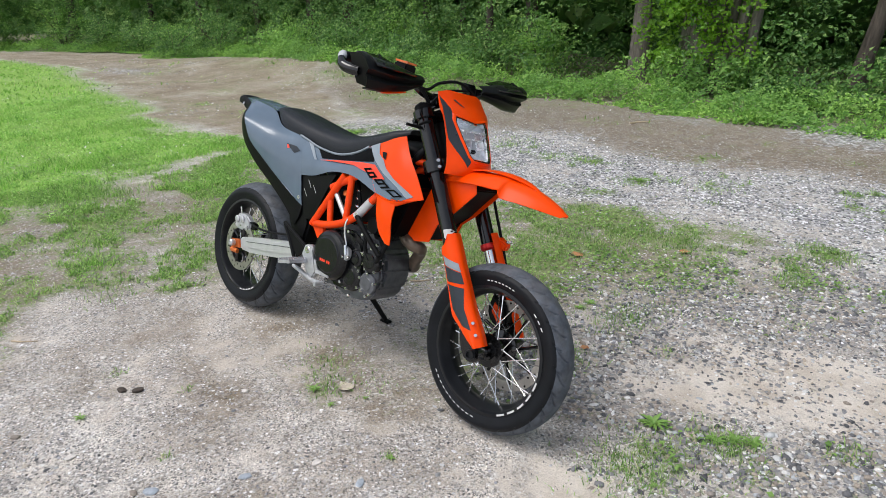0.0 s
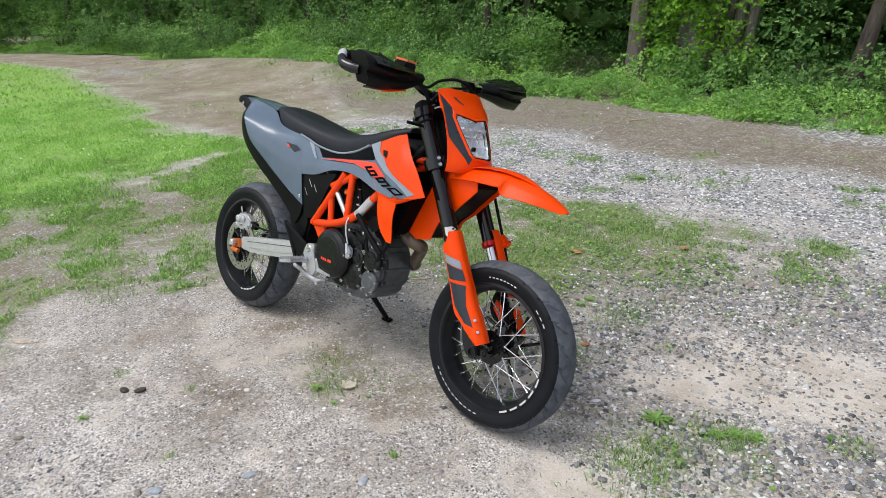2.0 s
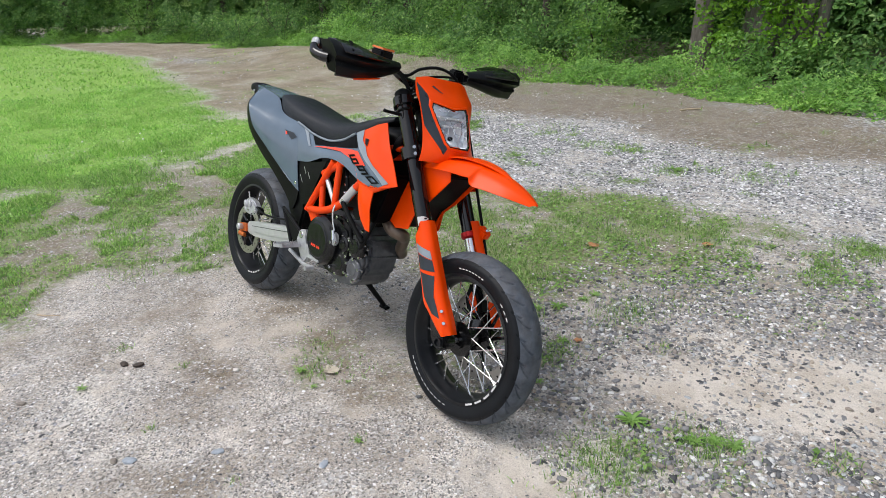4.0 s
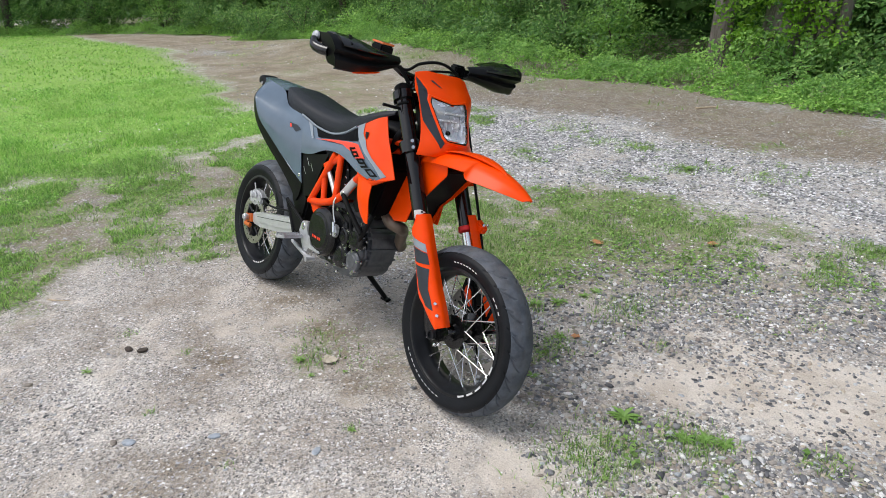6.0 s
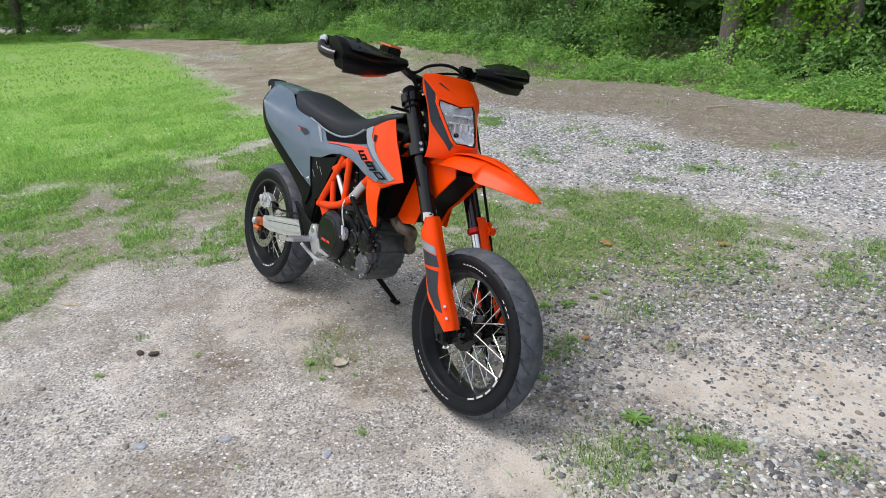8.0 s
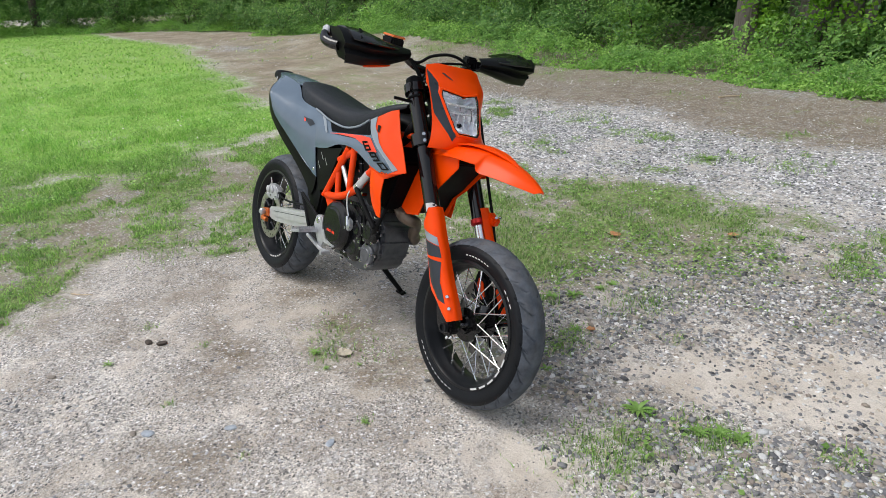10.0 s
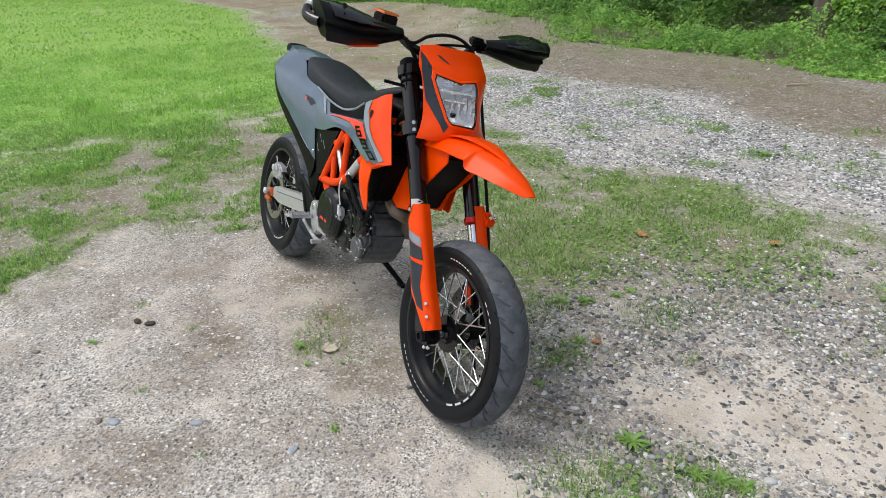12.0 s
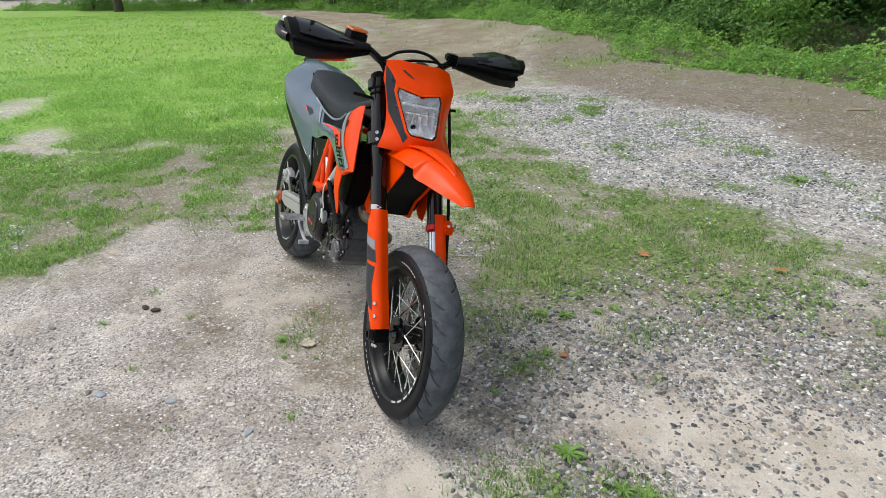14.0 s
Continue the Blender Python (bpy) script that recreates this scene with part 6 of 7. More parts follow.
# printed graphics on the panels; the strokes of the wide square digits, top row first
STROKES = {"6": ("###", "#..", "###", "#.#", "###"), "9": ("###", "#.#", "###", "..#", "###"), "0": ("###", "#.#", "#.#", "#.#", "###")}
for s in (-1, 1):
    flip = s > 0
    on = tree_of(panels["cover", s].data, panels["shroud", s].data, panels["tail", s].data)
    sh, tk, tl = panels["shroud", s], panels["cover", s], panels["tail", s]
    part("graphic", decal("graphic", [(0.79, 0.888), (0.83, 0.886), (0.868, 0.844), (0.937, 0.806), (1.027, 0.773), (1.122, 0.754), (1.044, 0.721), (0.989, 0.724), (0.915, 0.733), (0.87, 0.79), (0.83, 0.845)], on, GREY, lift=0.0015, mirror=flip), sh, "blue-grey graphic")
    part("graphic", decal("graphic", [(0.80, 0.89), (0.85, 0.908), (0.88, 0.871), (0.918, 0.852), (0.946, 0.825), (0.998, 0.799), (1.122, 0.754), (1.093, 0.742), (1.027, 0.773), (0.937, 0.806), (0.868, 0.844)], on, PALE_GREY, lift=0.003, mirror=flip), sh, "light grey graphic")
    part("graphic", decal("graphic", [(0.52, 0.796), (0.60, 0.806), (0.799, 0.826), (0.877, 0.829), (0.955, 0.788), (0.905, 0.772), (0.84, 0.795), (0.744, 0.808)], on, RED_GRAPHIC, lift=0.0045, mirror=flip), sh, "red-orange stripe")
    part("graphic", decal("graphic", [(0.44, 0.866), (0.53, 0.838), (0.594, 0.826), (0.686, 0.838), (0.767, 0.868), (0.816, 0.888), (0.862, 0.85), (0.862, 0.838), (0.70, 0.82), (0.528, 0.804)], on, DEEP_BLACK, lift=0.0024, mirror=flip), tk, "gloss black graphic")
    part("graphic", decal("graphic", [(0.398, 0.875), (0.425, 0.868), (0.50, 0.795), (0.485, 0.793)], on, PALE_GREY, lift=0.0032, mirror=flip), tk, "light grey graphic")
    # the panel's lit upper edge, painted as a light grey tube
    part("lit_edge_line", tube("lit_edge_line", [(0.36, s * 0.13, 0.878), (0.41, s * 0.13, 0.866), (0.484, s * 0.123, 0.844), (0.594, s * 0.117, 0.833), (0.70, s * 0.12, 0.852), (0.79, s * 0.13, 0.887)], 0.0045, PALE_GREY, 8), None, "light grey line for the lit panel edge under the seat" if s < 0 else "")
    part("graphic", decal("graphic", [(0.30, 0.835), (0.315, 0.835), (0.355, 0.80), (0.385, 0.815), (0.36, 0.83)], on, DARK_GREY, lift=0.0016, mirror=flip), tl, "dark mark")
    part("graphic", decal("graphic", [(0.308, 0.83), (0.318, 0.83), (0.325, 0.818), (0.314, 0.816)], on, RED_GRAPHIC, lift=0.003, mirror=flip), tl, "small red mark")
    part("graphic", decal("graphic", [(0.892, 0.88), (0.921, 0.88), (0.927, 0.854), (0.907, 0.861)], on, BLACK, lift=0.003, mirror=flip), sh, "small dark vent mark")
    # the model number: three wide digits that step down towards the front
    corners = (((0.817, 0.807), (0.862, 0.815), (0.916, 0.788), (0.871, 0.778)), ((0.894, 0.778), (0.943, 0.787), (0.999, 0.763), (0.951, 0.753)), ((0.974, 0.752), (1.022, 0.762), (1.077, 0.745), (1.029, 0.735)))
    for k, digit in enumerate("690"):
        bm = bmesh.new()
        nodes = {}
        for row, filled in enumerate(STROKES[digit]):
            for col in range(3):
                if filled[col] == "#":
                    ring = []
                    for c, r in ((col, row), (col + 1, row), (col + 1, row + 1), (col, row + 1)):
                        if (c, r) not in nodes:
                            a, d = (0.0, 0.24, 0.76, 1.0)[c], (0.0, 0.2, 0.4, 0.6, 0.8, 1.0)[r]
                            a = 1 - a if flip else a
                            top, low = [Vector(p).lerp(Vector(q), a) for p, q in ((corners[k][0], corners[k][1]), (corners[k][3], corners[k][2]))]
                            at = top.lerp(low, d)
                            nodes[c, r] = bm.verts.new((at.x, 0, at.y))
                        ring.append(nodes[c, r])
                    bm.faces.new(ring)
        for cut in range(3):
            bmesh.ops.triangulate(bm, faces=bm.faces[:])
            bmesh.ops.subdivide_edges(bm, edges=[q for q in bm.edges if q.calc_length() > 0.007], cuts=1)
        bmesh.ops.triangulate(bm, faces=bm.faces[:])
        laid_on(bm, on, (0, 0.6 * s, 0), (0, -s, 0), 0.0065)
        part("model_number", from_bm("model_number", bm, DEEP_BLACK, True, 3), sh, "black digit of the model number" if k == 0 else "")
    fl = tree_of(panels["flank", s].data)
    for x, z in ((0.452, 0.705), (0.486, 0.688), (0.425, 0.665)):
        part("vent_slot", decal("vent_slot", [(x, z), (x + 0.004, z), (x + 0.024, z - 0.03), (x + 0.02, z - 0.03)], fl, CAST_ALU, lift=0.002, mirror=flip), panels["flank", s])

# ---- motorcycle: fork, mask, fender, bars ----
SLIM[0] = False
AX = Vector((0.469, 0, -0.883))
FWD = Vector((0.883, 0, 0.469))


def on_fork(z, y=0.105, fwd=0.0):
    """The point of a fork leg at height z."""
    k = (1.055 - z) / 0.883
    return Vector((1.016, y, 1.055)) + AX * k + FWD * fwd


for s in (-1, 1):
    y = s * 0.105
    leg = part("fork_leg", tube("fork_leg", [on_fork(1.06, y), on_fork(0.60, y)], 0.0275, GLOSS, 24), None, "gloss black fork leg")
    part("fork_cap", lathe("fork_cap", [(0, 0.012), (0.014, 0.012), (0.015, 0.006), (0.026, 0.005), (0.029, 0), (0.029, -0.02)], on_fork(1.06, y), BLACK, 24, -AX), leg)
    part("dust_seal", lathe("dust_seal", [(0.027, -0.012), (0.032, -0.01), (0.033, 0.006), (0.029, 0.012), (0.024, 0.014)], on_fork(0.607, y), RED, 28, AX), leg, "red anodised fork seal ring")
    part("fork_slider", tube("fork_slider", [on_fork(0.60, y), on_fork(0.38, y)], 0.0235, STEEL, 20), leg, "polished fork slider")
    foot = part("fork_foot", prism("fork_foot", [(1.36, 0.43), (1.375, 0.43), (1.418, 0.36), (1.45, 0.318), (1.46, 0.28), (1.435, 0.263), (1.403, 0.267), (1.38, 0.295), (1.355, 0.38)], s * 0.135, s * 0.08, GLOSS, 0.01), leg)
    part("axle_ring", lathe("axle_ring", [(0.0, 0.004), (0.012, 0.004), (0.0125, 0.012), (0.017, 0.012), (0.018, 0)], (1.432, s * 0.135, 0.294), RIM, 24, (0, s, 0)), leg)
    for k in range(2):
        bolt((1.437 + 0.02 * k, s * 0.12, 0.263 + 0.008 * k), leg, 0.006, (0.3 * s, s * 0.4, -1), 0.01)
    # orange guard wrapped round the front and outside of the leg
    rows = []
    for z, back, fr, out in ((0.645, 0.0, 0.04, 0.034), (0.62, -0.022, 0.042, 0.035), (0.56, -0.024, 0.042, 0.035), (0.48, -0.03, 0.044, 0.035), (0.415, -0.036, 0.046, 0.035), (0.38, -0.02, 0.05, 0.035), (0.335, 0.004, 0.054, 0.038), (0.303, 0.022, 0.054, 0.037)):
        mid, dip = (back + fr) / 2, 0.03 if z > 0.64 else 0.008 if z > 0.61 else 0
        rows.append([on_fork(z - dip, y + s * out * 0.82, back), on_fork(z - dip * 0.7, y + s * out, back + (fr - back) * 0.25), on_fork(z, y + s * (out + 0.002), mid), on_fork(z, y + s * out * 0.85, fr - 0.012), on_fork(z, y + s * 0.012, fr), on_fork(z, y - s * 0.018, fr - 0.006)])
    guard = part("fork_guard", sheet("fork_guard", [[tuple(p) for p in r] for r in rows], 0.0035, ORANGE, 4), None, "orange fork guard")
    gt = tree_of(guard.data)

    def strip(*places):
        return [(on_fork(z, 0, f).x, on_fork(z, 0, f).z) for z, f in places]

    part("graphic", decal("graphic", strip((0.59, -0.016), (0.553, 0.034), (0.527, 0.036), (0.562, -0.018)), gt, PALE_GREY, lift=0.0018, mirror=s > 0), guard, "grey graphic band")
    part("graphic", decal("graphic", strip((0.56, -0.018), (0.524, 0.036), (0.49, 0.038), (0.512, -0.02)), gt, DARK_GREY, lift=0.0018, mirror=s > 0), guard, "dark grey graphic")
    part("graphic", decal("graphic", strip((0.504, -0.021), (0.478, 0.036), (0.42, 0.024), (0.355, 0.034), (0.375, 0.004), (0.43, -0.022)), gt, DARK_GREY, lift=0.0018, mirror=s > 0), guard, "dark grey graphic")
    for z in (0.375, 0.34):
        p = on_fork(z, y + s * 0.03, 0.045)
        bolt(tuple(p), guard, 0.006, (0.5, s * 0.6, 0.2), 0.005)
    for z, h, r in ((0.862, 0.042, 0.04), (1.03, 0.03, 0.038)):
        part("fork_clamp", lathe("fork_clamp", [(0.027, -h / 2), (r, -h / 2), (r, h / 2), (0.027, h / 2)], on_fork(z, y), GLOSS, 24, AX, closed=True))
    for k in range(2):
        bolt(tuple(on_fork(0.872 - 0.02 * k, y + s * 0.02, 0.034)), leg, 0.007, (0.8, s * 0.5, 0.3), 0.008)
    part("cable_tie", tube("cable_tie", [on_fork(1.0, y, -0.035), on_fork(1.0, y + s * 0.03, 0.0), on_fork(1.0, y + s * 0.01, 0.033)], 0.004, BLACK, 8), leg)
    part("mirror_stub", tube("mirror_stub", [on_fork(0.985, y, 0.0), (1.04, s * 0.195, 0.992)], 0.0055, BLACK, 10))
part("fork_decal", decal("fork_decal", [(1.225, 0.665), (1.245, 0.672), (1.262, 0.66), (1.25, 0.655), (1.246, 0.635), (1.236, 0.64)], tree_of(*[o.data for o in BIKE.children if o.name.startswith("fork_leg")]), WHITE, lift=0.0012), None, "small white mark on the fork leg")
part("lower_triple_clamp", block("lower_triple_clamp", (0.075, 0.22, 0.04), Matrix.Translation(on_fork(0.862, 0, -0.02)) @ pose(0, 0, 0, 0, -28, 0), GLOSS, 0.01), None, "black lower triple clamp")
part("upper_triple_clamp", block("upper_triple_clamp", (0.085, 0.22, 0.028), Matrix.Translation(on_fork(1.03, 0, -0.02)) @ pose(0, 0, 0, 0, -28, 0), GLOSS, 0.008), None, "black upper triple clamp")
part("front_axle", tube("front_axle", [(1.432, -0.135, 0.294), (1.432, 0.135, 0.294)], 0.0125, STEEL, 16))

fcal = part("front_caliper", prism("front_caliper", [(1.33, 0.40), (1.345, 0.46), (1.40, 0.44), (1.425, 0.37), (1.40, 0.345), (1.35, 0.36)], 0.05, 0.105, BLACK, 0.008), None, "black front brake caliper with orange face")
part("caliper_face", prism("caliper_face", [(1.352, 0.40), (1.36, 0.435), (1.39, 0.42), (1.408, 0.375), (1.39, 0.36)], 0.047, 0.06, ORANGE, 0.003), fcal, "orange caliper face")
clip = part("hose_clip", block("hose_clip", (0.05, 0.03, 0.03), Matrix.Translation(on_fork(0.605, 0.13, 0.045)) @ pose(0, 0, 0, 0, 28, 0), ORANGE, 0.005), None, "orange brake hose clip")
bolt(tuple(on_fork(0.605, 0.12, 0.07)), clip, 0.006, (0.9, -0.3, 0.4))
bolt(tuple(on_fork(0.605, 0.14, 0.07)), clip, 0.006, (0.9, 0.3, 0.4))

MASK = []
for z, w, xe, xc in ((1.128, 0.117, 1.088, 1.105), (1.09, 0.124, 1.103, 1.13), (1.062, 0.13, 1.122, 1.155), (1.035, 0.124, 1.136, 1.178), (0.97, 0.113, 1.152, 1.216), (0.92, 0.112, 1.165, 1.238), (0.885, 0.122, 1.18, 1.242), (0.862, 0.132, 1.188, 1.236), (0.85, 0.136, 1.19, 1.226)):
    MASK.append([(xe + (xc - xe) * (1 - (abs(k) / 3) ** 2.4), w * k / 3, z - (0.01 if abs(k) == 3 and z > 1.1 else 0)) for k in range(-3, 4)])
mask = part("headlight_mask", sheet("headlight_mask", MASK, 0.004, ORANGE, 5), None, "orange headlight mask")
mt = tree_of(mask.data)
LIGHT = [(-0.086, 1.044), (-0.09, 1.028), (-0.058, 0.922), (-0.046, 0.908), (0.034, 0.903), (0.046, 0.915), (0.066, 1.022), (0.06, 1.04), (-0.01, 1.03)]
LIGHT_MID = (-0.013, 0.975)


def light_ring(k):
    """The headlight's outline in even steps, drawn in towards its middle by k."""
    out = []
    for (ay, az), (by, bz) in zip(LIGHT, LIGHT[1:] + LIGHT[:1]):
        for t in (0.0, 0.25, 0.5, 0.75):
            y, z = ay + (by - ay) * t, az + (bz - az) * t
            out.append((LIGHT_MID[0] + (y - LIGHT_MID[0]) * k, LIGHT_MID[1] + (z - LIGHT_MID[1]) * k))
    return out


def mask_x(y, z):
    return mt.ray_cast(Vector((3, y, z)), Vector((-1, 0, 0)))[0].x


def light_rings(name, rings, material, smooth, shut):
    """Rings of the headlight's outline, each (size, depth behind the mask's face), joined into one surface."""
    bm, rows = bmesh.new(), []
    for k, depth in rings:
        rows.append([bm.verts.new((mask_x(y, z) - depth, y, z)) for y, z in light_ring(k)])
    n = len(rows[0])
    for a, b in zip(rows, rows[1:]):
        for i in range(n):
            bm.faces.new((a[i], a[(i + 1) % n], b[(i + 1) % n], b[i]))
    if shut:
        bm.faces.new(rows[-1])
    return from_bm(name, bm, material, smooth, 0.5)


def cut_opening(me):
    """Takes the part of the mask away that lies behind the lamp."""
    edge = light_ring(0.97)
    bm = bmesh.new()
    bm.from_mesh(me)
    gone = []
    for f in bm.faces:
        c, inside = f.calc_center_median(), False
        for (ay, az), (by, bz) in zip(edge, edge[1:] + edge[:1]):
            if (az > c.z) != (bz > c.z) and c.y < (by - ay) * (c.z - az) / (bz - az) + ay:
                inside = not inside
        if inside:
            gone.append(f)
    bmesh.ops.delete(bm, geom=gone, context="FACES")
    bm.to_mesh(me)
    bm.free()


cut_opening(mask.data)
bezel = part("headlight_bezel", light_rings("headlight_bezel", [(1.13, -0.0015), (1.11, -0.005), (1.03, -0.006), (1.0, -0.002), (0.99, 0.012)], ORANGE, True, False), None, "orange headlight bezel")
part("lamp_edge", light_rings("lamp_edge", [(1.005, -0.004), (0.985, -0.005), (0.965, -0.003), (0.96, 0.01)], GLOSS, True, False), bezel, "thin dark edge round the lens")
part("reflector", light_rings("reflector", [(0.98, 0.002), (0.9, 0.022), (0.72, 0.034), (0.5, 0.045), (0.28, 0.05)], REFLECTOR, False, True), bezel, "chrome headlight reflector")
for z0, z1, d in ((0.998, 1.004, 0.004), (0.972, 0.977, 0.012)):
    part("reflector_step", block("reflector_step", (0.035, 0.125 if z0 > 0.99 else 0.1, z1 - z0), Matrix.Translation((mask_x(-0.012, z0) - d - 0.022, -0.012, (z0 + z1) / 2)), REFLECTOR, 0.001), bezel)
for k in range(5):
    y = -0.055 + 0.0215 * k
    part("reflector_rib", block("reflector_rib", (0.03, 0.0025, 0.05), Matrix.Translation((mask_x(y, 0.94) - 0.034, y, 0.945)) @ pose(0, 0, 0, 0, 0, 18 * (k - 2)), REFLECTOR, 0.0006), bezel)
lens = part("headlight_lens", light_rings("headlight_lens", [(0.97, 0.0), (0.93, -0.004), (0.6, -0.0075), (0.3, -0.008), (0.3, -0.0055), (0.6, -0.005), (0.93, -0.0015), (0.965, 0.003)], LENS, True, False), bezel, "clear headlight lens")
lens.visible_shadow = False
part("lamp_bulb", lathe("lamp_bulb", [(0, 0.008), (0.006, 0.007), (0.008, 0.002), (0.008, -0.004)], (mask_x(-0.035, 0.935) - 0.012, -0.035, 0.935), BLACK, 14, (1, 0, 0.2)), bezel, "small dark bulb cap")
part("graphic", decal("graphic", [(-0.119, 1.104), (-0.106, 1.088), (-0.094, 1.064), (-0.098, 1.03), (-0.064, 0.92), (-0.054, 0.9), (-0.066, 0.88), (-0.107, 0.965), (-0.124, 1.05)], mt, DARK_GREY, "yz", 0.0016), mask, "dark grey graphic")
part("graphic", decal("graphic", [(-0.07, 1.098), (-0.06, 1.1), (-0.028, 1.078), (-0.04, 1.08)], mt, DARK_GREY, "yz", 0.0016), mask, "dark slash graphic")

FEND = []
for x, zc, w, drop in ((1.10, 0.85, 0.072, 0.03), (1.2, 0.87, 0.088, 0.04), (1.30, 0.878, 0.094, 0.044), (1.36, 0.876, 0.092, 0.044), (1.38, 0.873, 0.09, 0.042), (1.392, 0.87, 0.088, 0.062), (1.44, 0.86, 0.076, 0.057), (1.50, 0.84, 0.06, 0.044), (1.555, 0.815, 0.043, 0.026), (1.595, 0.789, 0.022, 0.008)):
    FEND.append([(x - 0.015 * (abs(k) / 3) ** 2 * (x > 1.5), w * k / 3 + 0.06 * max(0.0, x - 1.25), zc - drop * (0, 0.08, 0.36, 1.0)[abs(k)]) for k in range(-3, 4)])
fend = part("front_fender", sheet("front_fender", FEND, 0.004, ORANGE, 4), None, "orange high front fender")
part("fender_ridge", sheet("fender_ridge", [[(x, w * k + 0.06 * max(0.0, x - 1.25), z - 0.004 * (abs(k) > 0.9)) for k in (-1, -0.5, 0, 0.5, 1)] for x, w, z in ((1.2, 0.05, 0.876), (1.3, 0.044, 0.888), (1.38, 0.034, 0.882), (1.44, 0.02, 0.867), (1.48, 0.005, 0.85))], 0.003, ORANGE, 4), fend)
for s in (-1, 1):
    part("fender_skirt", prism("fender_skirt", [(0.99, 0.572), (1.115, 0.595), (1.14, 0.665), (1.19, 0.70), (1.29, 0.80), (1.28, 0.85), (1.12, 0.84), (1.06, 0.735)], s * 0.071, s * 0.066, ORANGE, 0.002), fend, "orange rear skirt of the fender")
part("fender_liner", prism("fender_liner", [(1.0, 0.575), (1.10, 0.60), (1.13, 0.668), (1.18, 0.705), (1.28, 0.81), (1.26, 0.84), (1.1, 0.82), (1.05, 0.73)], -0.065, 0.065, BLACK, 0.004), fend, "black fender liner")

bar = part("handlebar", tube("handlebar", [(0.945, -0.425, 1.168), (0.955, -0.28, 1.165), (0.975, -0.17, 1.148), (1.0, -0.09, 1.105), (1.003, 0, 1.097), (1.0, 0.09, 1.105), (0.975, 0.17, 1.148), (0.955, 0.28, 1.165), (0.945, 0.425, 1.168)], [0.011, 0.011, 0.0115, 0.014, 0.014, 0.014, 0.0115, 0.011, 0.011], GLOSS, 16), None, "black tapered handlebar")
for s in (-1, 1):
    part("bar_clamp", block("bar_clamp", (0.05, 0.04, 0.05), pose(1.005, s * 0.045, 1.085, 0, -20, 0), GLOSS, 0.008), bar)
    part("grip", tube("grip", [(0.9455, s * 0.42, 1.168), (0.953, s * 0.30, 1.166)], 0.0165, RUBBER, 16), bar, "black rubber grip")
    part("bar_end", lathe("bar_end", [(0, 0.012), (0.013, 0.012), (0.017, 0.006), (0.017, 0)], (0.9445, s * 0.425, 1.168), ALUMINIUM, 18, (0, s, 0)), bar, "silver bar end")
    part("lever", tube("lever", [(1.0, s * 0.19, 1.15), (1.03, s * 0.25, 1.145), (1.02, s * 0.33, 1.148), (1.0, s * 0.39, 1.15)], [0.008, 0.007, 0.0055, 0.006], BLACK, 10), bar, "black hand lever")
    part("lever_perch", block("lever_perch", (0.045, 0.05, 0.035), pose(0.985, s * 0.2, 1.15), BLACK, 0.006), bar)
    up, inn = (0.034, 0.018) if s > 0 else (0.0, 0.0)

    def net(rows):
        return [[(x, s * (y - inn), z + up * (0.45 + 0.55 * min(1.0, (y - 0.16) / 0.12))) for x, y, z in row] for row in rows]

    shell = [[(1.02, 0.395, 1.08), (1.035, 0.34, 1.08), (1.045, 0.26, 1.094), (1.03, 0.175, 1.122)],
             [(1.05, 0.409, 1.082), (1.068, 0.346, 1.082), (1.075, 0.26, 1.098), (1.056, 0.172, 1.126)],
             [(1.06, 0.418, 1.106), (1.082, 0.345, 1.1), (1.084, 0.26, 1.11), (1.058, 0.17, 1.13)],
             [(1.058, 0.424, 1.124), (1.074, 0.34, 1.116), (1.078, 0.26, 1.122), (1.056, 0.168, 1.134)],
             [(1.078, 0.432, 1.136), (1.1, 0.34, 1.13), (1.096, 0.26, 1.132), (1.063, 0.17, 1.14)],
             [(1.066, 0.442, 1.16), (1.088, 0.345, 1.154), (1.084, 0.26, 1.149), (1.056, 0.17, 1.15)],
             [(1.04, 0.446, 1.178), (1.055, 0.35, 1.17), (1.055, 0.27, 1.16), (1.03, 0.185, 1.155)]]
    hg = part("handguard", sheet("handguard", net(shell), 0.005, GUARD_BLACK, 1), None, "satin black handguard")
    part("handguard_end", sheet("handguard_end", net([[(1.05, 0.409, 1.082), (1.01, 0.412, 1.09)], [(1.06, 0.418, 1.106), (1.01, 0.424, 1.11)], [(1.058, 0.424, 1.124), (1.005, 0.434, 1.13)], [(1.078, 0.432, 1.136), (1.005, 0.438, 1.145)], [(1.066, 0.442, 1.16), (1.0, 0.442, 1.165)], [(1.04, 0.446, 1.178), (0.995, 0.443, 1.178)]]), 0.004, GUARD_BLACK, 1), hg)
    part("handguard_visor", sheet("handguard_visor", net([[(1.09, 0.41, 1.147), (1.112, 0.34, 1.142), (1.09, 0.235, 1.143)], [(1.066, 0.412, 1.168), (1.09, 0.345, 1.163), (1.07, 0.24, 1.152)], [(1.028, 0.412, 1.183), (1.04, 0.35, 1.18), (1.042, 0.245, 1.16)], [(0.985, 0.41, 1.184), (0.995, 0.345, 1.185), (1.005, 0.25, 1.166)]]), 0.004, GLOSS, 1), hg, "gloss black visor")
    part("visor_slot", sheet("visor_slot", net([[(1.093, 0.385, 1.157), (1.089, 0.372, 1.157)], [(1.045, 0.372, 1.187), (1.042, 0.358, 1.186)]]), 0.002, BLACK, 1), hg)
